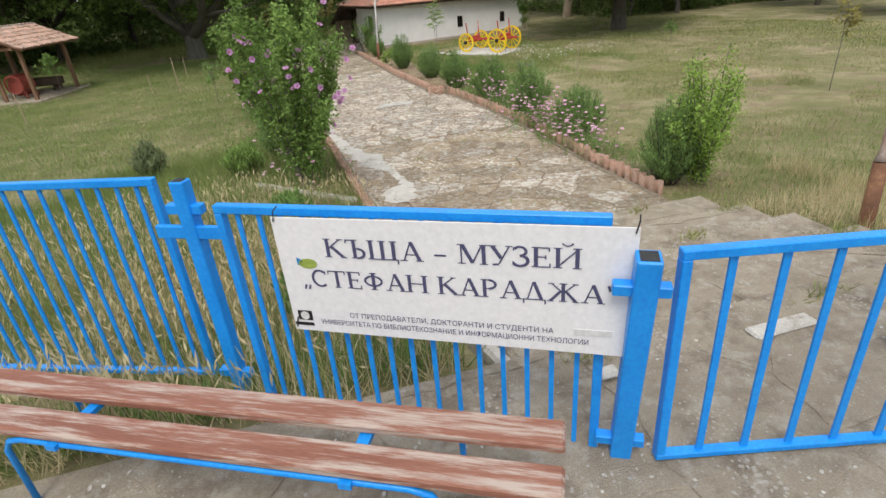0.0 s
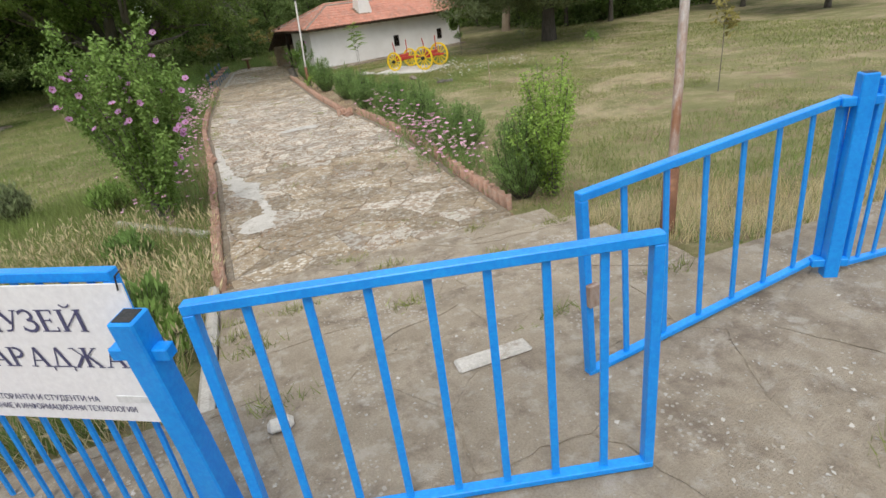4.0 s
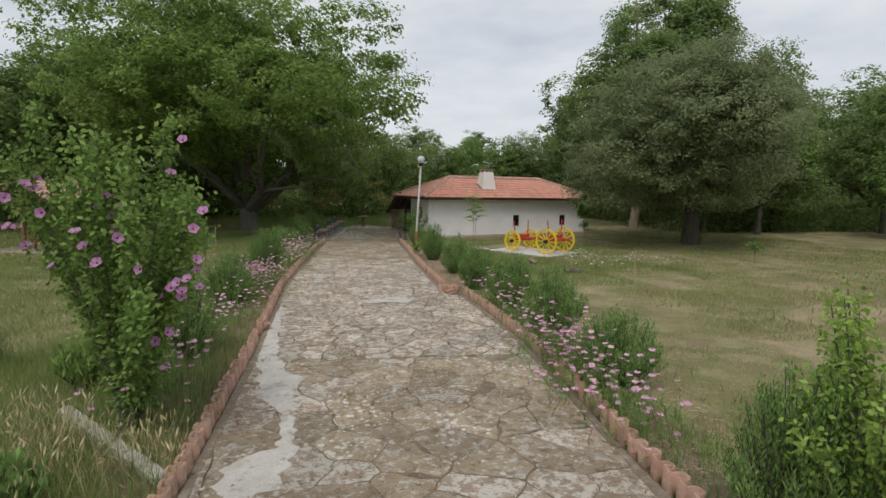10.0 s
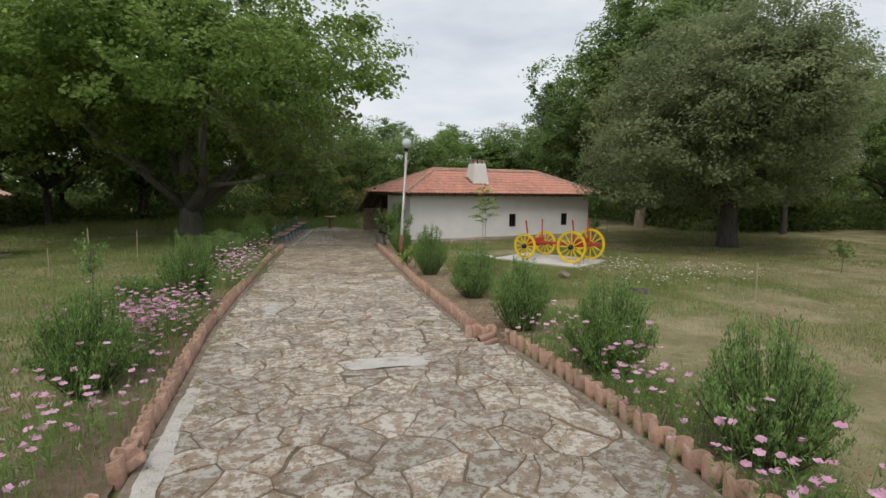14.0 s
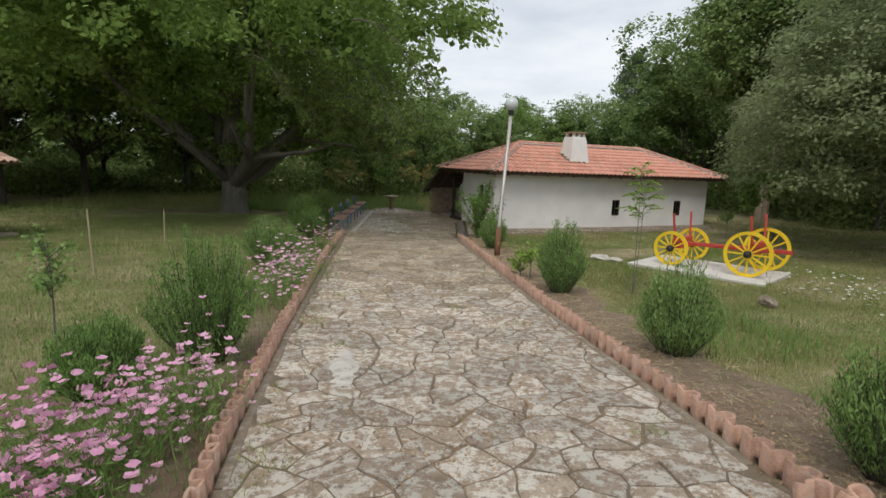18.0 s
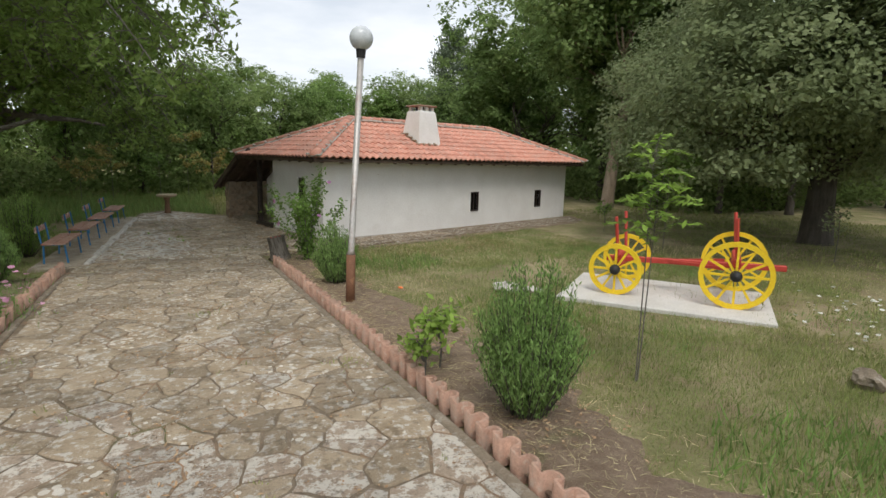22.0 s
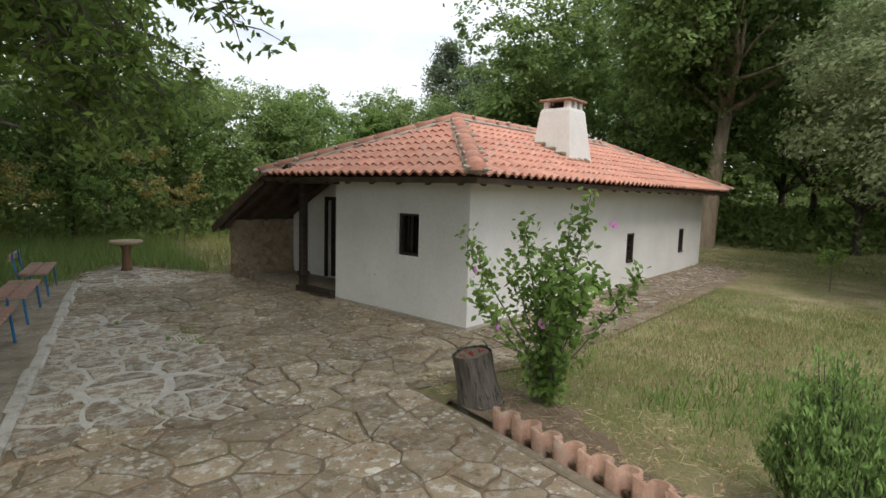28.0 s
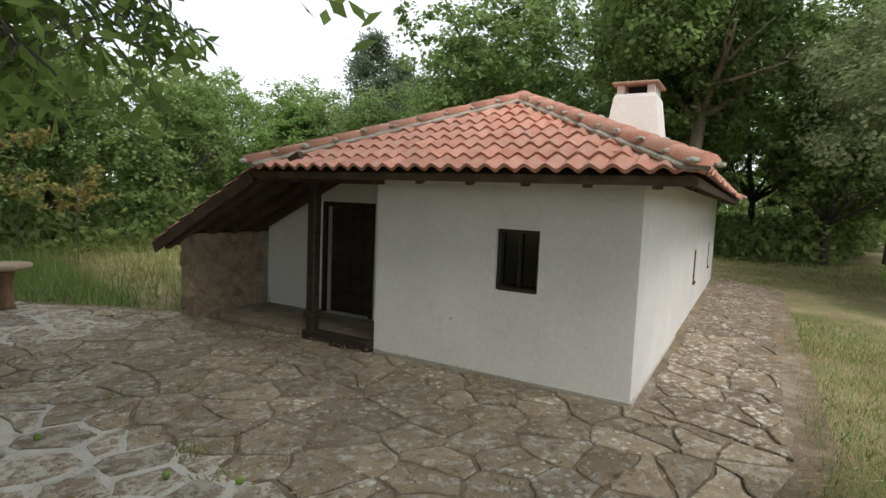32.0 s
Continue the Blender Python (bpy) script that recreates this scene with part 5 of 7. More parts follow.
deck = raw("roof_deck", [(-1.8, -1.6, 1.86), (1.8, -1.6, 1.86), (1.8, 0, 2.56), (-1.8, 0, 2.56), (-1.8, 1.6, 1.86), (1.8, 1.6, 1.86)], [(0, 1, 2, 3), (3, 2, 5, 4)], "brown_wood", kiosk)
sol = deck.modifiers.new("thickness", "SOLIDIFY")
sol.thickness, sol.offset = 0.03, -1
kt = bpy.data.meshes.new("roof_tile")
kt.from_pydata(TV, [], TF)
kt.materials.append(M["tile_kiosk"])
kt.update()
rng = random.Random(8)
for s in (-1, 1):
    sl = math.hypot(1, 0.4375)
    for r in range(6):
        for c in range(20):
            e = r * 0.3 / sl
            y = -s * 0 + s * (1.62 - e)
            m = Matrix(((-s * -1.0, 0, 0, -1.7 + 0.179 * c), (0, -s / sl, s * 0.4375 / sl, y), (0, 0.4375 / sl, 1 / sl, 1.865 + 0.4375 * e), (0, 0, 0, 1)))
            o = new("roof_tile", kt)
            o.parent = kiosk
            o.matrix_basis = m @ Matrix.Rotation(rng.uniform(-0.07, 0.07), 4, "Z") @ Matrix.Translation((0, rng.uniform(-0.02, 0.02), rng.uniform(-0.004, 0.012)))
for k in range(11):
    part("ridge_tile", spin([(0.1, 0), (0.085, 0.36)], 8, z_cap=False), "smear", kiosk).matrix_basis = Matrix.Translation((-1.8 + 0.33 * k, 0, 2.56)) @ Matrix.Rotation(radians(90), 4, "Y")
barrel = thing("wooden_barrel", "dark red wooden barrel standing under the shelter roof", "barrel", m=KM @ Matrix.Translation((0.3, 0.4, 0.08)))
part("staves", spin([(0.26, 0), (0.32, 0.4), (0.26, 0.8)], 16), "red_rust", barrel, smooth=True)
for z, r in ((0.15, 0.292), (0.65, 0.292)):
    part("hoop", spin([(r, z), (r + 0.012, z), (r + 0.012, z + 0.05), (r, z + 0.05)], 16, z_cap=False), "iron", barrel)
press = thing("farm_machine", "red-painted old iron farm machine on a stand", "machine", m=KM @ Matrix.Translation((-0.7, -0.3, 0.08)))
part("drum", tube([(-0.3, 0, 0.5), (0.4, 0, 0.5)], [0.3, 0.3], 18), "red_rust", press)
for x in (-0.25, 0.35):
    for y in (-0.28, 0.28):
        part("leg", beam((x, y, 0), (x, y * 0.6, 0.5), 0.05, 0.05), "red_rust", press)
part("flywheel", spin([(0.34, -0.02), (0.34, 0.02), (0.27, 0.02), (0.27, -0.02), (0.34, -0.02)], 20, z_cap=False), "red_rust", press).matrix_basis = Matrix.Translation((-0.4, 0, 0.55)) @ Matrix.Rotation(radians(90), 4, "Y")
trough = thing("wooden_trough", "long dark wooden trough under the shelter", "trough", m=KM @ Matrix.Translation((0.95, 0.1, 0.08)))
part("body", boxed(-0.25, -0.9, 0.2, 0.25, 0.9, 0.5, 0.03), "rafter_wood", trough)
for y in (-0.7, 0.7):
    part("trestle", boxed(-0.25, y - 0.05, 0, 0.25, y + 0.05, 0.2), "rafter_wood", trough)


# ---- trees ----
def limb(rng, start, heading, length, radius, bends=4, droop=0.0):
    pts, radii = [Vector(start)], [radius]
    d = Vector(heading).normalized()
    for k in range(bends):
        d = (d + Vector((rng.uniform(-0.25, 0.25), rng.uniform(-0.25, 0.25), rng.uniform(-0.12, 0.2) - droop * k / bends))).normalized()
        pts.append(pts[-1] + d * length / bends)
        radii.append(radius * (1 - 0.75 * (k + 1) / bends))
    return pts, radii


def tree(name, label, at, tall, spread, trunk_r, trunk_h, n_leaf, leaf, material, seed, bark="bark", limbs=7, low=0.25, flat=1.0, clump=0.9, group="trees", per_clump=60, droop=0.0, fork=0, lean=(0, 0), lobes=12, more=()):
    """A trunk with limbs and a crown of many small leaves in uneven clumps."""
    rng, nr = random.Random(seed), np.random.default_rng(seed)
    ob = thing(name, label, "tree", group, pose(*at))
    bm = bmesh.new()
    tips = []
    if fork:
        tube([(0, 0, -0.3), (0.02, 0, 0.05), (0, 0, trunk_h * 0.6), (0, 0, trunk_h)], [trunk_r * 1.6, trunk_r * 1.15, trunk_r * 0.95, trunk_r * 0.9], 12, bm)
    else:
        tube([(0, 0, -0.3), (0, 0, 0.1), (lean[0] * 0.3, lean[1] * 0.3, trunk_h * 0.5), (lean[0], lean[1], trunk_h)], [trunk_r * 1.5, trunk_r * 1.1, trunk_r * 0.9, trunk_r * 0.75], 10, bm)
    cz = low * tall + (1 - low) * tall * 0.5
    for k in range(limbs):
        a = k * math.tau / limbs + rng.uniform(-0.3, 0.3)
        up = rng.uniform(0.5, 1.3)
        L = min(spread * 0.8, tall * 0.5) * rng.uniform(0.8, 1.1)
        pts, radii = limb(rng, (lean[0], lean[1], trunk_h * rng.uniform(0.85, 1.0)), (math.cos(a), math.sin(a), up), L, trunk_r * rng.uniform(0.4, 0.62), 5)
        tube(pts, radii, 7, bm)
        for q in range(3):
            i = rng.randint(2, 4)
            p2, r2 = limb(rng, pts[i], Vector((math.cos(a + rng.uniform(-1, 1)), math.sin(a + rng.uniform(-1, 1)), rng.uniform(-0.1, 0.8))), L * 0.6, radii[i] * 0.7, 4, droop)
            tube(p2, r2, 5, bm)
    pts, radii = limb(rng, (lean[0], lean[1], trunk_h), (rng.uniform(-0.1, 0.1), rng.uniform(-0.1, 0.1), 1), (tall - trunk_h) * 0.8, trunk_r * 0.7, 6)
    tube(pts, radii, 7, bm)
    part("trunk", bm, bark, ob, "", True)
    half = (tall - low * tall) * 0.5
    # lobes of foliage at the limb ends, clumps over the lobes, leaves in the clumps
    ld = nr.normal(size=(lobes, 3))
    ld /= np.linalg.norm(ld, axis=1, keepdims=True)
    lc = ld * (0.25 + 0.5 * nr.random(lobes) ** 0.6)[:, None] * np.array([spread, spread, half * flat])
    lr = nr.uniform(0.26, 0.48, lobes)
    lc[0], lr[0] = (0, 0, half * 0.15), 0.62
    for x, y, z, r in more:
        lc, lr = np.vstack([lc, (x - at[0] - lean[0], y - at[1] - lean[1], z - cz)]), np.append(lr, r)
    n_clump = max(20, n_leaf // per_clump)
    lobes = len(lr)
    pick = nr.choice(lobes, n_clump, p=lr ** 2 / np.sum(lr ** 2))
    dirs = nr.normal(size=(n_clump, 3))
    dirs[:, 2] += 0.25
    dirs /= np.linalg.norm(dirs, axis=1, keepdims=True)
    rad = lr[pick] * (0.45 + 0.55 * nr.random(n_clump) ** 0.35)
    cc = lc[pick] + dirs * rad[:, None] * np.array([spread, spread, (half + spread) * 0.5]) + np.array([lean[0], lean[1], cz])
    if droop:
        cc[:, 2] -= droop * (np.hypot(cc[:, 0], cc[:, 1]) / spread) ** 2 * half
    cc[:, 2] = np.maximum(cc[:, 2], low * tall * (0.75 + 0.5 * nr.random(n_clump)))
    size = clump * (0.5 + 0.8 * nr.random(n_clump))
    each = nr.integers(0, n_clump, n_leaf)
    off = nr.normal(size=(n_leaf, 3))
    off *= (nr.random(n_leaf) ** 0.45 / (np.linalg.norm(off, axis=1) + 1e-9))[:, None] * (0.8 * size[each])[:, None] * np.array([1, 1, 0.55])
    pos = cc[each] + off
    pos[:, 2] = np.maximum(pos[:, 2], low * tall * 0.6)
    nrm = dirs[each] * 0.5 + off / (size[each][:, None]) * 0.8 + nr.normal(size=(n_leaf, 3)) * 0.4 + np.array([0, 0, 0.8])
    ln = leaf * (0.7 + 0.6 * nr.random(n_leaf))
    leaves("crown", pos, nrm, ln, ln * 0.62, material, ob, 0.25, nr)
    return ob


walnut = tree("walnut_tree", "large spreading walnut tree with a forked grey trunk", (-6.5, 33.0, -0.02), 13.0, 9.2, 0.48, 1.25, 150000, 0.185, "leaf_walnut", 5, "bark_grey", 6, 0.2, 1.0, 0.95, fork=1, per_clump=60, lobes=22,
              more=((0.2, 25.0, 5.9, 0.2), (0.7, 27.4, 6.8, 0.22), (-1.4, 25.2, 6.0, 0.22), (-2.0, 28.4, 6.4, 0.24), (0.2, 30.5, 7.6, 0.27), (-4.0, 24.6, 6.4, 0.25), (-6.6, 24.2, 6.4, 0.25), (-9.4, 26.0, 6.0, 0.25), (-3.0, 31.0, 9.0, 0.28), (-0.5, 28.0, 9.2, 0.25), (-5.5, 28.0, 9.6, 0.3), (-12.0, 31.0, 6.4, 0.28)))
nrb = np.random.default_rng(15)
rngb = random.Random(15)
bm = bmesh.new()
spray, aim = [], []
ENDS = [(-0.78, 29.5, 2.35), (-0.42, 29.4, 2.35), (-0.25, 29.8, 2.62), (0.02, 29.8, 2.75), (-0.8, 29.2, 2.25), (-0.62, 28.1, 2.78), (-0.18, 28.4, 2.8), (-1.02, 28.3, 2.8), (-0.7, 29.7, 2.5), (-0.55, 29.3, 2.4), (-0.35, 29.6, 2.5), (-0.1, 29.9, 2.72), (-0.85, 29.6, 2.45), (-0.6, 29.9, 2.6), (0.0, 23.8, 2.85), (-0.35, 24.0, 2.85), (0.3, 24.2, 2.95), (0.4, 25.3, 3.3), (0.9, 26.4, 3.7), (0.25, 28.2, 3.3), (-1.5, 25.8, 3.2), (-2.6, 28.2, 3.0), (-1.7, 31.0, 2.9), (0.5, 23.0, 3.5)]
ENDS += [(rngb.uniform(-4.2, -0.9), rngb.uniform(25.0, 31.5), rngb.uniform(2.9, 3.7)) for k in range(11)]
for end in ENDS:
    start = (end[0] - rngb.uniform(1.6, 2.6), end[1] + rngb.uniform(0.8, 1.8), end[2] + rngb.uniform(1.5, 2.3))
    a0, b0 = Vector(start) - Vector((-6.5, 33.0, -0.02)), Vector(end) - Vector((-6.5, 33.0, -0.02))
    pts = [a0.lerp(b0, q / 6) + Vector((rngb.uniform(-0.1, 0.1), rngb.uniform(-0.1, 0.1), 0.6 * math.sin(math.pi * q / 6))) for q in range(7)]
    tube(pts, [0.03, 0.026, 0.022, 0.018, 0.014, 0.01, 0.005], 6, bm, False)
    for q in range(38):
        s = rngb.uniform(0.2, 1.0)
        i = min(5, int(s * 6))
        p = pts[i].lerp(pts[i + 1], s * 6 - i)
        tip = p + Vector((rngb.uniform(-0.45, 0.45), rngb.uniform(-0.45, 0.45), rngb.uniform(-0.4, 0.15)))
        tube([p, p.lerp(tip, 0.5) + Vector((0, 0, 0.04)), tip], [0.008, 0.006, 0.003], 4, bm, False)
        for w in range(13):
            spray.append(tuple(p.lerp(tip, rngb.uniform(0.35, 1.05)) + Vector((rngb.gauss(0, 0.07), rngb.gauss(0, 0.07), rngb.gauss(-0.04, 0.06)))))
part("low_branch", bm, "bark_grey", walnut, "thin branches hanging over the terrace", True)
spray = np.array(spray)
leaves("hanging_leaves", spray, nrb.normal(size=spray.shape) * 0.9 + np.array([0, 0, 0.15]), nrb.uniform(0.09, 0.16, len(spray)), nrb.uniform(0.038, 0.062, len(spray)), "leaf_hang", walnut, 0.3, nrb, kind="stuff")
silver = tree("silver_leaved_tree", "broad grey-green leaved tree on the lawn", (13.8, 23.2, 0.05), 7.4, 5.9, 0.34, 1.9, 200000, 0.105, "leaf_oak", 9, "bark", 7, 0.2, 1.0, 0.7, lobes=26, per_clump=60, droop=0.2)
tall_tree = tree("tall_tree", "tall bright green tree with a pale forked trunk behind the house", (16.0, 32.6, 0), 15.5, 4.5, 0.25, 4.6, 66000, 0.19, "leaf_wood", 12, "bark_tan", 6, 0.2, 1.0, 0.95, lean=(0.7, 0), per_clump=50, lobes=18)

kinds = []
for k, (tall, spread, mat, leaf, n_lobe, low) in enumerate(((11, 5.0, "leaf_wood", 0.22, 16, 0.1), (9, 4.0, "leaf_bright", 0.19, 14, 0.04), (12.5, 4.6, "leaf_wood", 0.22, 17, 0.12), (8, 4.4, "leaf_wood", 0.19, 14, 0.03), (10.5, 3.2, "leaf_bright", 0.19, 14, 0.05), (6.5, 3.6, "leaf_wood", 0.15, 13, 0.03))):
    kinds.append(tree("woodland_tree", "leafy deciduous tree at the edge of the wood", (60 + 14 * k, 95, 0), tall, spread, 0.17, 2.0, 18000, leaf, mat, 30 + k, "bark", 6, low, 1.1, 0.8, "wood", 30, lobes=n_lobe))
rng = random.Random(21)
BACK = [(-9, 45, 5, 1.1), (-4.5, 46.5, 1, 0.72), (-1, 43.5, 5, 0.85), (2.2, 44.5, 5, 0.95), (5.2, 46, 3, 0.72), (8.5, 49, 1, 0.74), (12, 50, 4, 0.68), (15, 53, 3, 0.95), (18, 49, 5, 1.0), (23.5, 49, 1, 0.95), (5, 58, 0, 0.75), (-6, 56, 2, 0.7), (12, 60, 0, 0.78), (0, 55, 3, 0.95), (20, 60, 3, 1.1), (27, 57, 4, 1.0), (-13, 47, 3, 1.0)]
SIDES = [(-15.5, 38.5, 0, 1), (-11.5, 42, 3, 1), (-16.5, 35, 0, 0.95), (-20.8, 33.5, 4, 0.95), (-18.6, 35, 3, 1.2), (-23, 40, 3, 1.1), (-19.5, 38.5, 0, 0.9), (-17, 44, 2, 0.9), (-26.5, 27.5, 0, 1.05), (-33, 42, 3, 0.9), (-23, 19, 3, 0.9), (21, 38, 2, 0.78), (25, 33, 0, 1), (27, 41, 2, 0.8), (28, 36, 4, 1), (29, 28, 0, 0.75), (33, 33, 2, 0.75), (26, 24, 1, 0.8), (34, 22, 0, 0.75), (-12, 51, 2, 0.9), (30, 48, 0, 1), (-20, 52, 0, 0.9), (38, 28, 0, 0.8), (38, 40, 2, 1), (-34, 20, 0, 0.8), (21, 28.5, 4, 0.85), (24, 17, 3, 0.8), (20, 44, 0, 1), (18.5, 35.5, 3, 1), (23, 30, 5, 0.9), (17.8, 40.3, 2, 1.0), (17.9, 28.7, 2, 0.7)]
for i, (x, y, k, s) in enumerate(BACK + SIDES):
    s *= rng.uniform(0.95, 1.05)
    o = copy_thing(kinds[k], pose(x + rng.uniform(-0.6, 0.6), y + rng.uniform(-0.6, 0.6), 0, 0, 0, rng.uniform(0, 360)))
    o.scale = (s, s, s * rng.uniform(0.94, 1.05))


def conifer(at, tall, seed):
    """A ragged pine: whorls of branches, each with tufts of needles."""
    rng, nr = random.Random(seed), np.random.default_rng(seed)
    ob = thing("conifer_tree", "grey-green pine rising behind the house", "tree", "conifers", pose(*at))
    bm = bmesh.new()
    tube([(0, 0, -0.2), (0.1, 0, tall * 0.5), (0, 0, tall)], [0.22, 0.14, 0.03], 8, bm)
    tufts = []
    for w in range(16):
        z = tall * (0.12 + 0.055 * w)
        reach = (1 - w / 16.5) ** 0.8 * tall * 0.33
        for k in range(6):
            a = rng.uniform(0, math.tau)
            L = reach * rng.uniform(0.55, 1.15)
            tip = Vector((L * math.cos(a), L * math.sin(a), z + L * rng.uniform(0.05, 0.35)))
            tube([(0, 0, z), tip * 0.5 + Vector((0, 0, z * 0.5 - 0.1)), tip], [0.05, 0.03, 0.01], 4, bm, False)
            for q in range(5):
                s = rng.uniform(0.35, 1.05)
                tufts.append(tuple(Vector((0, 0, z)).lerp(tip, s) + Vector((rng.uniform(-0.3, 0.3), rng.uniform(-0.3, 0.3), rng.uniform(0, 0.3)))))
    part("trunk", bm, "bark", ob)
    tufts = np.array(tufts)
    n = 14000
    pick = nr.integers(0, len(tufts), n)
    d = nr.normal(size=(n, 3)) + np.array([0, 0, 0.8])
    pos = tufts[pick] + nr.normal(size=(n, 3)) * np.array([0.24, 0.24, 0.2])
    leaves("crown", pos, d, np.full(n, 0.26), np.full(n, 0.09), "leaf_conifer", ob, 0.1, nr)


conifer((18.6, 51.5, 0), 10.6, 1)
conifer((21.6, 52.5, 0), 9.8, 2)
conifer((24.5, 54.0, 0), 9.4, 3)

# undergrowth at the wood's edge
nr = np.random.default_rng(77)
n = 110000
a = nr.random(n)
bx = np.where(a < 0.5, nr.uniform(-30, 36, n), np.where(a < 0.72, nr.uniform(-34, -15, n), nr.uniform(17, 40, n)))
by = np.where(a < 0.5, nr.uniform(41, 51, n), np.where(a < 0.72, nr.uniform(40, 50, n), nr.uniform(29, 46, n)))
hump = np.array([0.5 + 0.6 * noise.noise((x * 0.22, y * 0.22, 2)) + 0.25 * noise.noise((x * 0.7, y * 0.7, 6)) for x, y in zip(bx, by)])
bz = nr.random(n) ** 1.2 * (0.3 + 3.4 * np.clip(hump, 0, 1) ** 1.8)
keep = ~((bx > 15) & (by < 38) & (bz > 1.3))
pos = np.stack([bx, by, bz], 1)[keep]
ob = leaves("undergrowth", pos, nr.normal(size=(len(pos), 3)) + np.array([0, 0, 0.6]), nr.uniform(0.16, 0.32, len(pos)), nr.uniform(0.09, 0.18, len(pos)), "leaf_under", None, 0.2, nr)
tagged(ob, "tangled green undergrowth at the edge of the wood", "undergrowth", kind="stuff")


# the wood beyond: a deep belt of foliage that closes the view all round
nr = np.random.default_rng(78)
n = 160000
ang = nr.uniform(0, math.tau, n)
dist = nr.uniform(52, 64, n)
fx, fy = dist * np.sin(ang), 22 + dist * np.cos(ang)
top = np.array([5.2 + 2.2 * noise.noise((a * 9, 0.3, 1)) + 1.2 * noise.noise((a * 31, 0.9, 4)) for a in ang])
low_gap = np.clip(1 - np.abs(ang - 5.36) / 0.3, 0, 1)
top *= 1 - 0.5 * np.sqrt(low_gap)
fz = nr.random(n) * top
ob = leaves("far_woods", np.stack([fx, fy, fz], 1), nr.normal(size=(n, 3)) + np.array([0, 0, 0.5]), nr.uniform(0.35, 0.6, n), nr.uniform(0.25, 0.45, n), "leaf_under", None, 0.2, nr)
tagged(ob, "dense dark green woodland closing the view", "woods", kind="stuff")

# ---- shrubs and flowers ----
def herb(at, tall, wide, seed, material="leaf_herb", n=16000, name="herb_bush", label="dense upright grey-green herb bush in the bed", leaf=0.043):
    """A dense bush of upright leafy stems."""
    tall, wide = tall * 1.28, wide * 1.2
    nr = np.random.default_rng(seed)
    ob = thing(name, label, "bush", "bushes along the path", pose(at[0], at[1], height(at[1]) + 0.03))
    bm = bmesh.new()
    n_stem = 130
    ang, rr = nr.random(n_stem) * math.tau, np.sqrt(nr.random(n_stem))
    hh = tall * (1 - 0.55 * rr ** 3) * nr.uniform(0.72, 1.14, n_stem)
    tips = np.stack([np.cos(ang) * rr * wide, np.sin(ang) * rr * wide, hh], 1)
    for k in range(n_stem):
        t = tips[k]
        tube([(t[0] * 0.25, t[1] * 0.25, -0.05), (t[0] * 0.7, t[1] * 0.7, t[2] * 0.5), tuple(t)], [0.006, 0.005, 0.002], 3, bm, False)
    part("stem", bm, "bark", ob)["kind"] = "stuff"
    s = nr.integers(0, n_stem, n)
    h = 0.04 + 0.98 * nr.random(n) ** 0.8
    base = np.where(h[:, None] < 0.5, tips[s] * np.array([0.25, 0.25, 0]) + (tips[s] * np.array([0.45, 0.45, 0])) * (h[:, None] * 2), tips[s] * np.array([0.7, 0.7, 0]) + tips[s] * np.array([0.3, 0.3, 0]) * ((h[:, None] - 0.5) * 2))
    pos = base + nr.normal(size=(n, 3)) * 0.025
    pos[:, 2] = h * tips[s][:, 2] + nr.normal(size=n) * 0.01
    # narrow leaves stand steeply
    d = np.stack([nr.normal(size=n) * 0.42, nr.normal(size=n) * 0.42, np.ones(n)], 1)
    blades("foliage", pos, d, nr.uniform(0.7, 1.3, n) * leaf, nr.uniform(0.2, 0.34, n) * leaf, material, ob, nr)
    return ob


def blades(name, pos, direction, lengths, widths, material, parent=None, nr=None, label="", kind="", corners=4):
    """Narrow pointed blades that start at pos and run along direction."""
    n = len(pos)
    d = direction / np.linalg.norm(direction, axis=1, keepdims=True)
    side = np.cross(d, nr.normal(size=(n, 3)))
    side /= np.linalg.norm(side, axis=1, keepdims=True) + 1e-9
    L, Wd = np.asarray(lengths).reshape(-1, 1), np.asarray(widths).reshape(-1, 1)
    v = np.empty((n, corners, 3))
    if corners == 3:
        v[:, 0], v[:, 1], v[:, 2] = pos - side * Wd * 0.4, pos + side * Wd * 0.4, pos + d * L
    else:
        v[:, 0], v[:, 2] = pos, pos + d * L
        v[:, 1], v[:, 3] = pos + d * L * 0.5 + side * Wd * 0.5, pos + d * L * 0.5 - side * Wd * 0.5
    me = bpy.data.meshes.new(name)
    me.vertices.add(n * corners)
    me.vertices.foreach_set("co", v.ravel())
    me.loops.add(n * corners)
    me.loops.foreach_set("vertex_index", np.arange(n * corners))
    me.polygons.add(n)
    me.polygons.foreach_set("loop_start", np.arange(n) * corners)
    me.polygons.foreach_set("loop_total", np.full(n, corners))
    me.materials.append(M[material])
    me.update(calc_edges=True)
    ob = finish(new(name, me), parent, label, False)
    if kind:
        ob["kind"] = kind
    return ob


HERBS = [((2.15, 18.8), 0.85, 0.36), ((2.4, 15.7), 0.75, 0.36), ((2.45, 13.2), 0.72, 0.36), ((2.75, 11.3), 0.72, 0.42), ((2.88, 9.3), 0.74, 0.43), ((2.9, 7.2), 0.6, 0.42), ((2.6, 4.25), 0.82, 0.34),
         ((2.08, 23.75), 0.66, 0.3), ((-2.3, 8.7), 0.85, 0.42), ((-2.45, 11.8), 0.72, 0.42), ((-2.48, 15.75), 0.94, 0.47), ((-3.05, 14.9), 0.5, 0.34), ((-2.8, 20.9), 0.75, 0.5), ((-2.6, 25.6), 0.62, 0.32), ((-2.7, 28.3), 0.85, 0.45), ((-3.1, 27.2), 0.8, 0.42)]
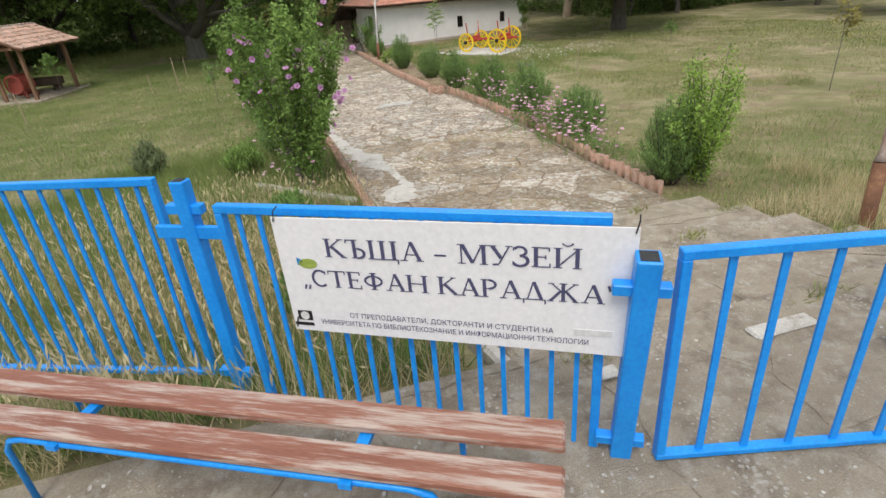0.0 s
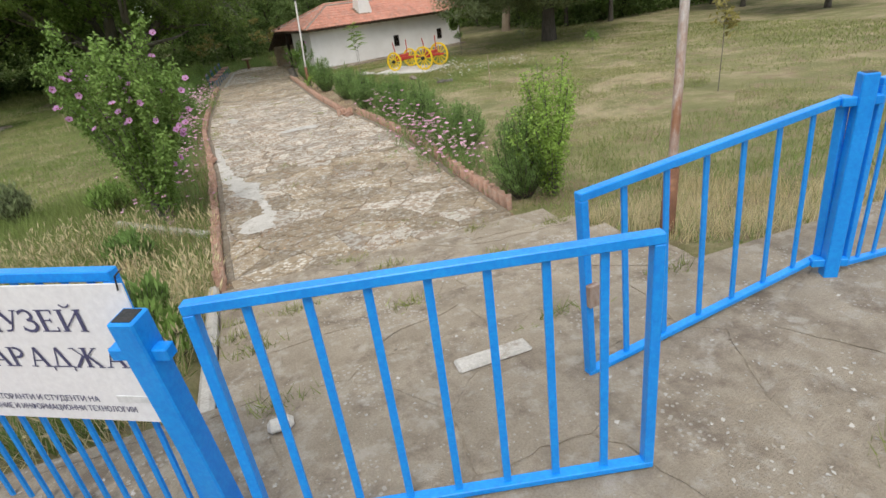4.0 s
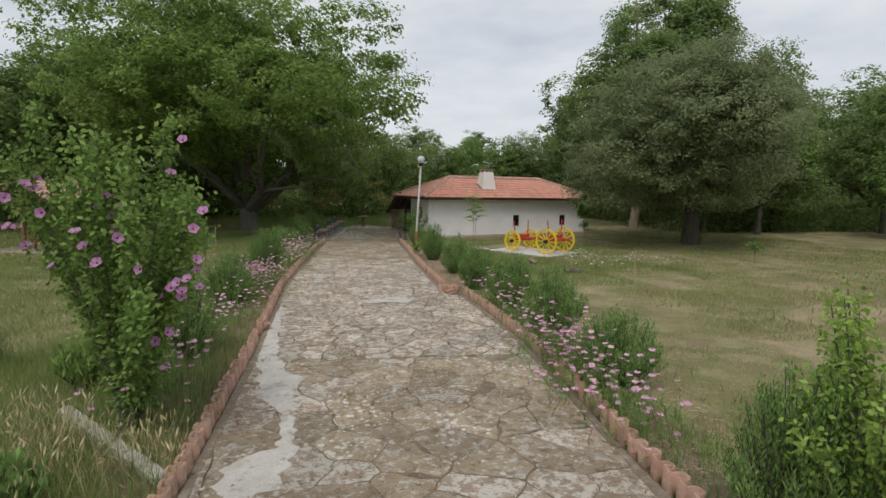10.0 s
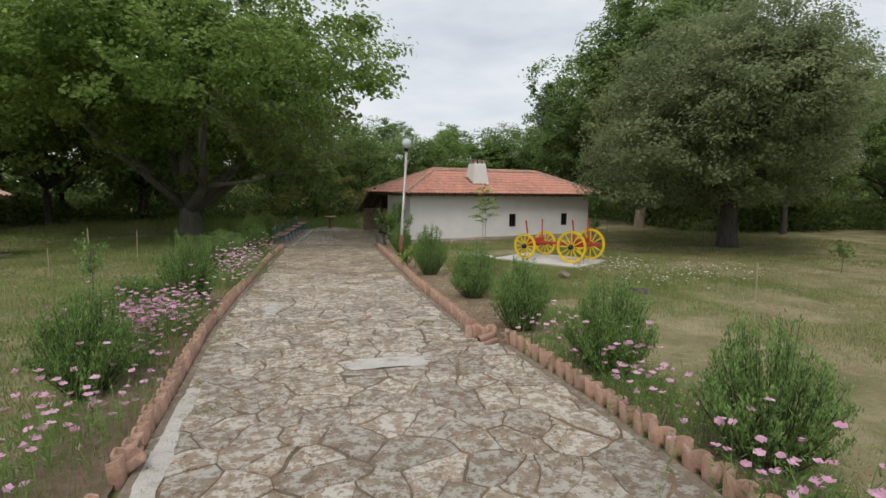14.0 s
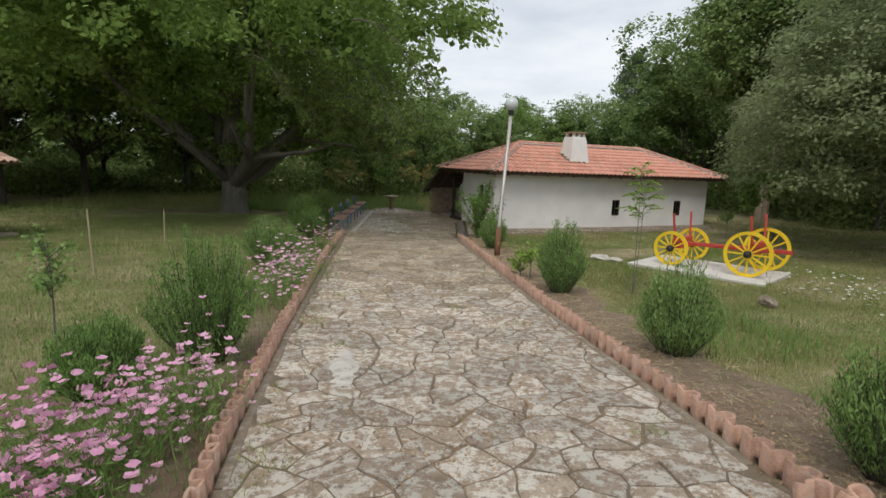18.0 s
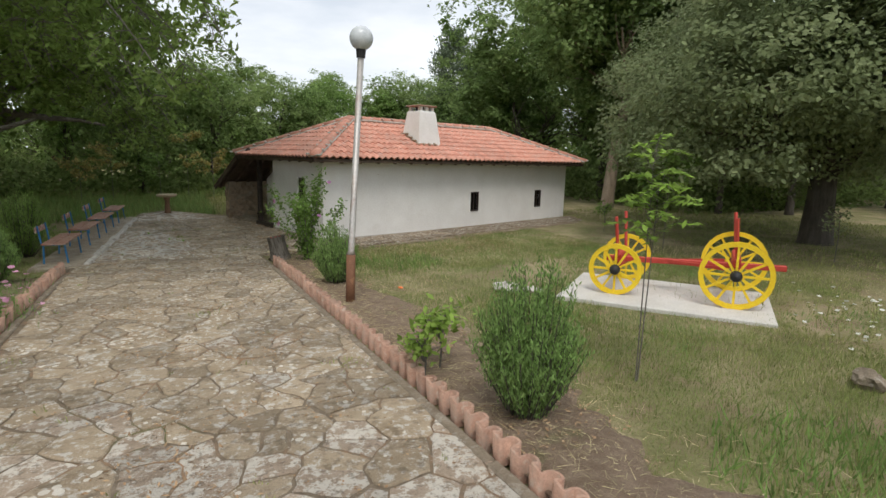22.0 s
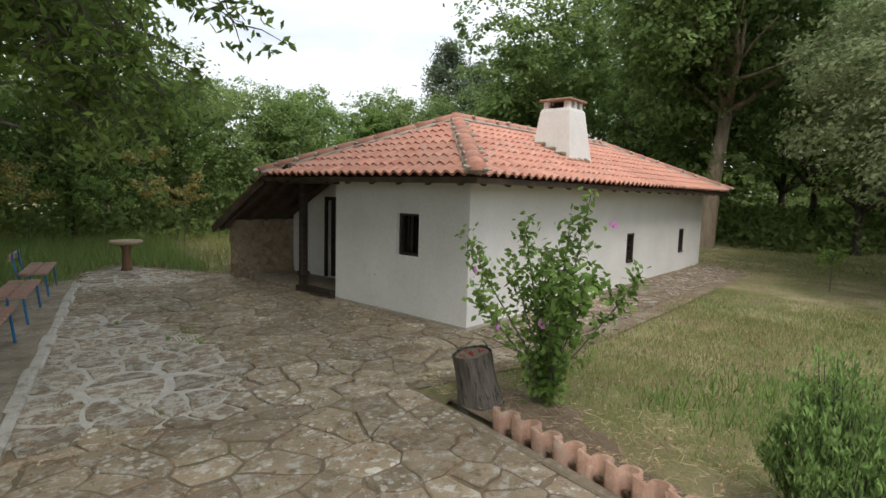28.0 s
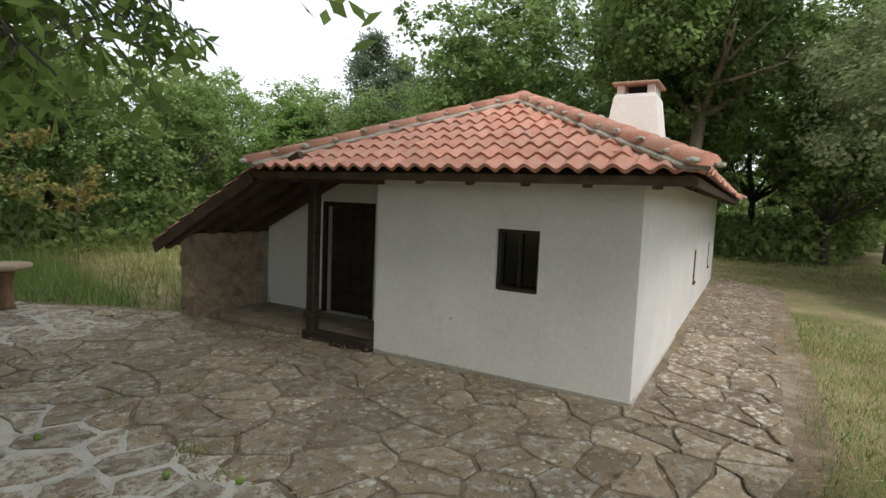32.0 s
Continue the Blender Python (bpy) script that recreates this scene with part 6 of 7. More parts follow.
for k, (at, tall, wide) in enumerate(HERBS):
    herb(at, tall, wide, 100 + k, "leaf_shrub" if k in (14, 15) else "leaf_herb")


def flowers(name, at_list, seed, label, stem=0.55, petal="petal", n_each=95, spread=0.42, leaf_material="leaf_herb", size=0.034):
    """Drifts of thin-stemmed flowers: stalks with narrow leaves and four-petalled heads."""
    nr = np.random.default_rng(seed)
    ob = thing(name, label, "flowers", "flowers along the path")
    roots = np.concatenate([np.stack([x + nr.normal(size=n_each) * spread * 0.5, y + nr.normal(size=n_each) * spread, np.full(n_each, height(y))], 1) for x, y in at_list])
    n = len(roots)
    lean = nr.normal(size=(n, 3)) * 0.22 + np.array([0, 0, 1])
    hts = stem * nr.uniform(0.45, 1.1, n)
    blades("stalk", roots, lean, hts, np.full(n, 0.008), leaf_material, ob, nr, kind="stuff")
    m = n * 14
    s = nr.integers(0, n, m)
    t = nr.random(m)
    pos = roots[s] + lean[s] * (hts[s] * t)[:, None]
    blades("foliage", pos, nr.normal(size=(m, 3)) + np.array([0, 0, 0.8]), nr.uniform(0.03, 0.08, m), nr.uniform(0.006, 0.014, m), leaf_material, ob, nr, kind="stuff")
    tips = roots + lean * hts[:, None]
    keep = nr.random(n) < 0.75
    tips = tips[keep]
    k = np.repeat(np.arange(len(tips)), 4)
    ang = np.tile(np.arange(4) * math.pi / 2, len(tips)) + np.repeat(nr.random(len(tips)) * 6, 4)
    off = np.stack([np.cos(ang), np.sin(ang), np.full(len(k), 0.25)], 1)
    face = np.repeat(nr.normal(size=(len(tips), 3)) * 0.5, 4, axis=0)
    leaves("petal", tips[k] + off * size * 0.5, off * -0.3 + face + np.array([0, 0, 1.0]), np.full(len(k), size * 1.25), np.full(len(k), size * 1.15), petal, ob, 0.15, nr, kind="stuff")
    return ob


flowers("pink_flowers", [(2.45, 6.3), (2.4, 7.0), (2.5, 7.7), (2.4, 8.3)], 1, "pale pink evening primroses spilling over the tile edging")
flowers("pink_flowers", [(2.5, 10.0), (2.55, 10.6), (2.5, 12.2)], 2, "pale pink evening primroses between the bushes", n_each=45)
flowers("pink_flowers", [(-2.0, 6.9), (-2.1, 7.6), (-2.2, 9.6), (-2.1, 10.6)], 3, "pale pink evening primroses beside the path", n_each=60)
flowers("pink_flowers", [(-2.3, 12.5), (-2.45, 13.0), (-2.6, 13.5), (-2.35, 13.9), (-2.9, 13.3), (-2.2, 14.4)], 4, "thick drift of pink flowers along the path edge", 0.54, n_each=130, spread=0.36)
flowers("pink_flowers", [(-2.25, 18.2), (-2.2, 18.9), (-2.25, 19.6), (-2.2, 20.2), (-2.2, 23.0)], 5, "pink flowers along the path edge", n_each=105)
flowers("daisies", [(6.9, 18.9), (6.3, 18.2), (6.9, 17.7), (7.6, 18.4), (8.6, 17.8), (9.2, 17.0), (8.2, 16.5), (7.2, 16.4), (6.4, 16.4)], 6, "white umbel flowers scattered in the lawn", 0.3, "petal_white", 34, 0.55, "grass", 0.025)


def hibiscus(at, tall, wide, seed, blooms, label, n=5200, petal="petal_mauve", material="leaf_shrub", leaf=1.0, bare=0.2, stems=26, fork=0.0):
    """A vase-shaped flowering shrub on several stems."""
    rng, nr = random.Random(seed), np.random.default_rng(seed)
    ob = thing("flowering_shrub", label, "shrub", "flowering shrubs", pose(at[0], at[1], height(at[1])))
    bm = bmesh.new()
    paths = []
    for k in range(stems):
        a, rr = rng.uniform(0, math.tau), math.sqrt(rng.random()) * wide
        h = tall * rng.uniform(0.6, 1.1) * (1 - 0.22 * (rr / wide) ** 2)
        pts = [Vector((0.05 * (1 - fork) * math.cos(a), 0.05 * (1 - fork) * math.sin(a), -0.05)), Vector((rr * (0.32 - 0.12 * fork) * math.cos(a), rr * (0.32 - 0.12 * fork) * math.sin(a), h * (0.4 - 0.1 * fork))), Vector((rr * 0.75 * math.cos(a), rr * 0.75 * math.sin(a), h * 0.75)), Vector((rr * math.cos(a), rr * math.sin(a), h))]
        tube(pts, [0.016 - 0.004 * fork, 0.011 - 0.003 * fork, 0.007 - 0.001 * fork, 0.003], 5, bm, False)
        paths.append([list(p) for p in pts])
    part("stem", bm, "bark_grey", ob)["kind"] = "stuff"
    paths = np.array(paths)
    s = nr.integers(0, len(paths), n)
    t = bare + (1 - bare) * nr.random(n) ** 0.85
    seg = np.clip((t * 3).astype(int), 0, 2)
    fr = (t * 3 - seg)[:, None]
    pos = paths[s, seg] * (1 - fr) + paths[s, seg + 1] * fr
    pos += nr.normal(size=(n, 3)) * 0.055
    out = pos * np.array([1, 1, 0.0])
    leaves("foliage", pos, out * 0.8 + nr.normal(size=(n, 3)) * 0.6 + np.array([0, 0, 0.5]), nr.uniform(0.045, 0.085, n) * leaf, nr.uniform(0.028, 0.05, n) * leaf, material, ob, 0.2, nr)
    for k in range(blooms):
        p = paths[rng.randrange(len(paths))]
        q = Vector(p[2]).lerp(Vector(p[3]), rng.uniform(-0.6, 0.7)) + Vector((rng.uniform(-0.05, 0.12), rng.uniform(-0.16, 0.0), rng.uniform(-0.1, 0.12)))
        q.x, q.y = q.x * 1.15, q.y * 1.15
        bm = bmesh.new()
        for j in range(5):
            a = j * math.tau / 5
            c = bm.verts.new((0, 0, 0))
            l = bm.verts.new((0.038 * math.cos(a - 0.6), 0.038 * math.sin(a - 0.6), 0.026))
            m2 = bm.verts.new((0.046 * math.cos(a), 0.046 * math.sin(a), 0.026))
            r = bm.verts.new((0.038 * math.cos(a + 0.6), 0.038 * math.sin(a + 0.6), 0.026))
            bm.faces.new((c, l, m2, r))
        o = part("bloom", bm, petal, ob, "mauve bloom")
        eye = bmesh.new()
        bmesh.ops.create_icosphere(eye, subdivisions=1, radius=0.009, matrix=Matrix.Translation((0, 0, 0.008)))
        part("eye", eye, "red_rust", o, "dark red flower centre")
        o.matrix_basis = Matrix.Translation(q) @ Euler((rng.uniform(0.4, 1.5), rng.uniform(-0.6, 0.6), rng.uniform(-0.8, 0.8))).to_matrix().to_4x4()
    return ob


hibiscus((-2.02, 6.6), 2.8, 0.92, 51, 58, "tall vase-shaped hibiscus shrub with mauve blooms", 21000, leaf=0.82, bare=0.14)
hibiscus((2.13, 25.84), 1.64, 0.74, 52, 6, "young hibiscus shrub with a few mauve blooms beside the stump", 3000, leaf=1.05, bare=0.12, stems=15, fork=1.0)
hibiscus((2.95, 4.1), 1.62, 0.62, 53, 0, "bright green leafy shrub beside the steps", 7500, material="leaf_lime", leaf=0.66, bare=0.06)


for k, (x, y, t_, w_, m_) in enumerate(((-1.75, 2.5, 0.42, 0.32, "leaf_bright"), (-1.55, 1.9, 0.3, 0.3, "leaf_shrub"), (-2.1, 2.2, 0.36, 0.3, "leaf_bright"), (-2.3, 5.2, 0.3, 0.25, "leaf_herb"), (-4.6, 8.6, 0.45, 0.25, "leaf_oak"), (-3.0, 7.9, 0.36, 0.3, "leaf_shrub"))):
    herb((x, y), t_, w_, 300 + k, m_, 1500, "weed_clump", "clump of broad-leaved green weeds in the dry grass", 0.11)


def sapling(at, tall, seed, label, leaf=0.12, n=260, wide=0.45, material="leaf_bright"):
    rng, nr = random.Random(seed), np.random.default_rng(seed)
    ob = thing("sapling", label, "sapling", "saplings", pose(at[0], at[1], height(at[1])))
    bm = bmesh.new()
    tube([(0, 0, -0.1), (0.02, 0, tall * 0.5), (0, 0.02, tall)], [0.011, 0.009, 0.004], 6, bm)
    tips = []
    for k in range(12):
        a, z = rng.uniform(0, math.tau), tall * rng.uniform(0.5, 0.95)
        L = wide * rng.uniform(0.5, 1.0)
        tube([(0, 0, z), (L * 0.5 * math.cos(a), L * 0.5 * math.sin(a), z + 0.12), (L * math.cos(a), L * math.sin(a), z + 0.15)], [0.008, 0.005, 0.002], 4, bm, False)
        tips.append((math.cos(a) * L, math.sin(a) * L, z, 1))
    part("stem", bm, "bark_grey", ob)
    tips = np.array(tips)
    s = nr.integers(0, len(tips), n)
    t = nr.uniform(0.3, 1.05, n)
    pos = np.stack([tips[s, 0] * t, tips[s, 1] * t, tips[s, 2] + 0.15 * t], 1) + nr.normal(size=(n, 3)) * 0.05
    leaves("foliage", pos, nr.normal(size=(n, 3)) * 0.6 + np.array([0, 0, 0.8]), nr.uniform(0.7, 1.2, n) * leaf, nr.uniform(0.4, 0.55, n) * leaf, material, ob, 0.3, nr)
    return ob


sapling((-10.2, 22.6), 1.6, 69, "young tree tied to a stake beside the shelter", 0.12, 380, 0.55)
sapling((9.5, 24.0), 2.25, 61, "young broad-leaved tree standing on the lawn", 0.2, 620, 0.7)


def ash_sapling(at, tall, seed):
    """Two thin stems with a tuft of feathered leaves at the top."""
    rng, nr = random.Random(seed), np.random.default_rng(seed)
    ob = thing("sapling", "thin young ash sapling with feathered leaves beside the cart", "sapling", "saplings", pose(at[0], at[1], height(at[1])))
    bm = bmesh.new()
    pos, nrm = [], []
    for dx, top in ((0.0, tall), (0.06, tall * 0.86)):
        tube([(dx * 0.3, 0, -0.1), (dx + 0.01, 0.01, tall * 0.45), (dx * 1.5, 0, top)], [0.008, 0.006, 0.002], 6, bm)
        for k in range(13):
            a, z = k * 2.4 + rng.uniform(-0.3, 0.3), top * (1.0 - 0.36 * (k / 13) ** 1.3)
            reach = rng.uniform(0.26, 0.42) * (0.55 + 0.45 * min(1, k / 5))
            base, side = Vector((dx * 1.5 * z / top, 0, z)), Vector((-math.sin(a), math.cos(a), 0))
            tip = base + Vector((math.cos(a) * reach, math.sin(a) * reach, rng.uniform(0.02, 0.16)))
            mid = base.lerp(tip, 0.5) + Vector((0, 0, 0.07))
            tube([base, mid, tip], [0.004, 0.003, 0.0015], 4, bm, False)
            for q in range(9):
                s = 0.25 + 0.75 * q / 8
                p = base.lerp(mid, s * 2) if s < 0.5 else mid.lerp(tip, s * 2 - 1)
                for w in (-0.045, 0.045):
                    pos.append(tuple(p + side * w))
                    nrm.append((side[0] * w * 6 + rng.gauss(0, 0.15), side[1] * w * 6 + rng.gauss(0, 0.15), 0.9))
    part("stem", bm, "bark_grey", ob)
    n = len(pos)
    leaves("foliage", np.array(pos), np.array(nrm), nr.uniform(0.085, 0.12, n), nr.uniform(0.036, 0.048, n), "leaf_lime", ob, 0.2, nr)


ash_sapling((3.5, 19.0), 2.02, 62)
sapling((8.81, 7.38), 1.95, 70, "thin young tree with yellowing leaves on the lawn", 0.12, 170, 0.32, "leaf_dry")
sapling((11.6, 21.6), 1.0, 63, "small sapling on the lawn", 0.09, 140, 0.3, "leaf_oak")
sapling((12.4, 17.4), 0.6, 64, "low bright green seedling on the lawn", 0.12, 120, 0.25)
sapling((10.6, 27.0), 0.7, 65, "small dark bush by the house", 0.08, 260, 0.25, "leaf_shrub")
sapling((1.95, 19.9), 0.52, 66, "lime-green vine shoot growing at the tile edging", 0.1, 170, 0.22, "leaf_lime")
sapling((1.72, 19.75), 0.34, 68, "low lime-green vine leaves spilling over the tile edging", 0.085, 150, 0.2, "leaf_lime")
for k, (x, y, h) in enumerate(((0.6, 40.0, 2.7), (-0.4, 39.2, 1.9), (-2.0, 39.6, 2.4), (-2.9, 38.6, 1.6), (1.5, 39.4, 2.0))):
    sapling((x, y), h, 400 + k, "weedy sapling with yellowing leaves beyond the terrace", 0.13, 420, 0.75, "leaf_dry" if k != 1 else "leaf_bright")
sapling((-4.1, 16.2), 1.15, 67, "thin feathery seedling standing in the grass", 0.075, 300, 0.26, "leaf_herb")
for k, (x, y, h) in enumerate(((-5.75, 20.4, 1.15), (-6.7, 20.5, 0.7), (-6.0, 24.3, 0.85), (-9.5, 17.0, 0.9), (6.1, 13.1, 0.9))):
    o = tagged(part("garden_stake", tube([(0, 0, -0.1), (0.03 * (k % 3 - 1), 0, h)], [0.016, 0.014], 6), "stake"), "thin wooden stake standing in the grass", "stake", "stakes")
    o.location = (x, y, height(y))

# ---- grass ----
def meadow(name, n, xr, yr, tall, material, label, seed, heads=False, wid=0.006, thr=None, bare=0.0):
    nr = np.random.default_rng(seed)
    x, y = nr.uniform(*xr, n), nr.uniform(*yr, n)
    keep = np.array([not paved(a, b, 0.1) and not (b < 0.9 and -1.3 < a < 2.6) and not (x_right(b) < a < x_right(b) + bare and 4.8 < b < 26.3) and (thr is None or noise.noise((a * 0.45, b * 0.45, seed)) > thr) for a, b in zip(x, y)])
    if name == "tall_grass":
        # a ragged edge where the tall grass gives way to the mown lawn
        keep &= np.array([min(a - xr[0], yr[1] - b, 9.0) > 1.3 + 1.7 * noise.noise((a * 0.7, b * 0.7, 11)) for a, b in zip(x, y)]) | (xr[0] > -8)
    x, y = x[keep], y[keep]
    z = np.array([height(b) + 0.05 * noise.noise((a * 0.35, b * 0.35, 0)) - 0.02 for a, b in zip(x, y)])
    m = len(x)
    d = nr.normal(size=(m, 3)) * 0.33 + np.array([0, 0, 1])
    ob = blades(name, np.stack([x, y, z], 1), d, tall * nr.uniform(0.4, 1.1, m), np.full(m, wid), material, None, nr, corners=3)
    if heads:
        pick = nr.random(m) < 0.45
        hp = (np.stack([x, y, z], 1) + d / np.linalg.norm(d, axis=1, keepdims=True) * (tall * 0.75))[pick]
        hd = d[pick] + nr.normal(size=hp.shape) * 0.3
        tagged(blades("seed_heads", hp, hd, nr.uniform(0.06, 0.12, len(hp)), np.full(len(hp), 0.016), "straw", None, nr), "pale fluffy seed heads of dry grass", "grass", kind="stuff")
    return tagged(ob, label, "grass", kind="stuff")


meadow("tall_grass", 24000, (-9.0, -1.3), (0.9, 8.0), 0.48, "straw", "tall dry straw-coloured grass inside the fence", 1, True, 0.007, -0.12)
meadow("tall_grass", 6500, (-4.2, -1.15), (0.8, 4.6), 0.42, "straw", "pale dry grass behind the fence", 15, True, 0.009)
meadow("tall_grass", 70000, (-9.5, -1.3), (0.9, 10.0), 0.36, "lawn_blade", "green grass among the dry stalks", 2, wid=0.011)
meadow("bed_weeds", 7000, (-5.0, -1.4), (1.0, 7.0), 0.34, "leaf_herb", "leafy green weeds among the dry stalks", 41, wid=0.02, thr=0.05)
meadow("bed_weeds", 16000, (-3.1, -1.5), (4.4, 26.0), 0.2, "leaf_herb", "green weeds crowding the flower bed", 16, wid=0.014, thr=-0.25)
meadow("bed_weeds", 7000, (2.15, 3.1), (4.4, 12.8), 0.22, "leaf_herb", "green weeds in the flower bed", 17, wid=0.014, thr=-0.15)
meadow("dry_stalks_standing", 3000, (-2.9, -1.5), (5.0, 20.0), 0.42, "litter", "reddish dry stalks among the flowers", 18, wid=0.006, thr=-0.1)
meadow("tall_grass", 6500, (2.4, 4.6), (0.8, 4.2), 0.26, "straw", "tufts of dry grass by the gate", 3, wid=0.008, thr=-0.15)
meadow("tall_grass", 9000, (2.45, 9.0), (0.8, 6.0), 0.16, "lawn_blade", "green grass by the gate", 9, wid=0.01)
meadow("lawn_grass", 190000, (2.3, 11), (3.0, 26.5), 0.062, "grass", "short green lawn grass", 4, wid=0.009, bare=0.6, thr=-0.12)
meadow("lawn_grass", 46000, (2.6, 13), (4.0, 27.0), 0.07, "straw", "dry blades in the lawn", 5, wid=0.006, thr=-0.05, bare=0.5)
meadow("lawn_grass", 200000, (-11, -2.0), (8.0, 32.0), 0.085, "lawn_blade", "short green lawn grass", 6, wid=0.011)
meadow("lawn_grass", 6000, (-13, -2.6), (8.0, 28.0), 0.1, "straw", "dry blades in the lawn", 10, wid=0.009, thr=0.1)
meadow("lawn_grass", 26000, (-15, 13), (33.5, 44.0), 0.5, "grass", "long grass beyond the terrace", 7, wid=0.018)
meadow("lawn_grass", 60000, (2.4, 14), (24.0, 33.0), 0.06, "grass", "grass beside the house", 8, wid=0.009, thr=-0.08)
meadow("lawn_grass", 14000, (2.6, 13), (5.0, 24.0), 0.19, "grass", "taller tufts in the lawn", 12, wid=0.012, thr=0.12, bare=0.4)
meadow("lawn_grass", 9000, (-11, -2.6), (10.0, 30.0), 0.24, "grass", "taller tufts in the lawn", 13, wid=0.012, thr=0.12)
meadow("lawn_grass", 4000, (2.6, 9), (24.0, 30.0), 0.1, "leaf_herb", "low green weeds beside the house path", 14, wid=0.014, thr=0.18)
meadow("lawn_grass", 16000, (3.0, 7.0), (24.6, 29.6), 0.075, "grass", "thin grass beside the house path", 21, wid=0.008, thr=-0.05)
meadow("lawn_grass", 2200, (3.0, 6.5), (24.6, 29.6), 0.13, "leaf_herb", "green weeds beside the house path", 22, wid=0.014, thr=0.15)
meadow("lawn_grass", 14000, (2.5, 7.5), (24.4, 29.6), 0.08, "straw", "short straw beside the house path", 23, wid=0.006, thr=-0.05)
meadow("lawn_grass", 45000, (-20, -11), (10.0, 36.0), 0.12, "lawn_blade", "far lawn grass", 19, wid=0.03)
meadow("lawn_grass", 40000, (11, 20), (8.0, 32.0), 0.09, "grass", "far lawn grass", 20, wid=0.028)
meadow("lawn_grass", 16000, (2.4, 12), (23.0, 31.0), 0.1, "straw", "dry tufts of grass beside the house", 11, wid=0.009, thr=0.15)

meadow("lawn_weeds", 24000, (2.9, 9.0), (13.5, 25.0), 0.09, "leaf_herb", "low green weeds spread through the lawn", 31, wid=0.014, thr=0.06, bare=0.75)
meadow("lawn_weeds", 46000, (2.9, 6.5), (13.5, 22.5), 0.1, "grass", "thin grass beside the flower bed", 32, wid=0.008, bare=0.95, thr=-0.1)
meadow("lawn_weeds", 5200, (2.75, 4.4), (13.5, 25.5), 0.2, "leaf_bright", "weeds growing into the edge of the bed", 33, wid=0.022, thr=0.08, bare=0.6)
meadow("dry_stalks", 3600, (2.8, 5.0), (13.0, 25.5), 0.13, "straw", "dry grass lying along the edge of the bed", 34, wid=0.006, thr=0.12, bare=0.5)
meadow("lawn_grass", 90000, (2.3, 9.0), (15.5, 30.0), 0.07, "lawn_blade", "short green grass between the beds and the house", 42, wid=0.009, thr=-0.22, bare=0.7)
meadow("lawn_weeds", 16000, (-7.0, 1.2), (33.8, 42.0), 0.42, "leaf_herb", "lush green weeds beyond the terrace", 35, wid=0.02)
meadow("lawn_weeds", 5000, (3.6, 13.0), (24.6, 29.4), 0.1, "leaf_herb", "green weeds along the house walk", 36, wid=0.014, thr=0.15)
meadow("dry_stalks", 9000, (2.4, 9.0), (25.2, 28.6), 0.07, "litter", "brown dry litter along the house walk", 37, wid=0.008, thr=-0.1)

# ---- tile edging, kerbs, flagstones ----
edging = thing("tile_edging", "edging of old clay roof tiles set on end along the path", "edging", kind="structure")
ev, ef = [], []
n = 19


def wave(s):
    """The S-shaped cross-section of a roof tile, one whole wave and its two laps."""
    return Vector((0.047 * (math.sin(math.tau * s) + 0.1 * math.sin(3 * math.tau * s)), 0.2 * (s - 0.5) - 0.02 * math.sin(2 * math.tau * s)))


for z0 in (0.0, 0.2):
    for thick in (0.0, 0.018):
        for k in range(n):
            s = k / (n - 1) * 1.14 - 0.07
            along = (wave(s + 0.01) - wave(s - 0.01)).normalized()
            at = wave(s) + Vector((along.y, -along.x)) * thick
            ev.append((at.x, at.y, z0 + (0.01 * math.sin(9 * s) if z0 else 0)))
for k in range(n - 1):
    ef.append((k, k + 1, 2 * n + k + 1, 2 * n + k))
    ef.append((n + k + 1, n + k, 3 * n + k, 3 * n + k + 1))
    ef.append((2 * n + k, 2 * n + k + 1, 3 * n + k + 1, 3 * n + k))
ef += [(0, 2 * n, 3 * n, n), (n - 1, 2 * n - 1, 4 * n - 1, 3 * n - 1)]
em = bpy.data.meshes.new("edging_tile")
em.from_pydata(ev, [], ef)
em.materials.append(M["tile_old"])
em.materials.append(M["tile_rim"])
em.update()
# upward faces get the paler rim, which paints them as lit from above
em.polygons.foreach_set("material_index", [1 if p.normal.z > 0.5 else 0 for p in em.polygons])
em.polygons.foreach_set("use_smooth", [abs(p.normal.z) < 0.5 for p in em.polygons])
rng = random.Random(31)
for side_, y0, y1 in ((1, 4.0, 12.85), (1, 13.0, 25.75), (-1, 3.7, 26.4)):
    y = y0
    while y < y1:
        x = x_right(y) + 0.05 if side_ > 0 else x_left(y) - 0.05
        if not (side_ < 0 and 9.5 < y < 9.9):
            o = new("edging_tile", em)
            o.parent = edging
            o.matrix_basis = Matrix.Translation((x + rng.uniform(-0.008, 0.008), y, height(y) - 0.02 + rng.uniform(-0.015, 0.01))) @ Euler((rng.uniform(-0.03, 0.03), rng.uniform(-0.07, 0.05), rng.uniform(-0.05, 0.05))).to_matrix().to_4x4()
        y += 0.197
for x, y, m in ((1.72, 12.72, Euler((0.3, 1.35, 0.5))), (1.68, 12.98, Euler((0.0, 0.2, 1.45))), (1.85, 12.96, Euler((0.1, -0.25, 1.7))), (-1.62, 10.1, Euler((0.3, 0.9, 0.4)))):
    o = new("edging_tile", em)
    o.parent = edging
    o.matrix_basis = Matrix.Translation((x, y, height(y) + (0.05 if m.y > 0.8 else -0.01))) @ m.to_matrix().to_4x4()
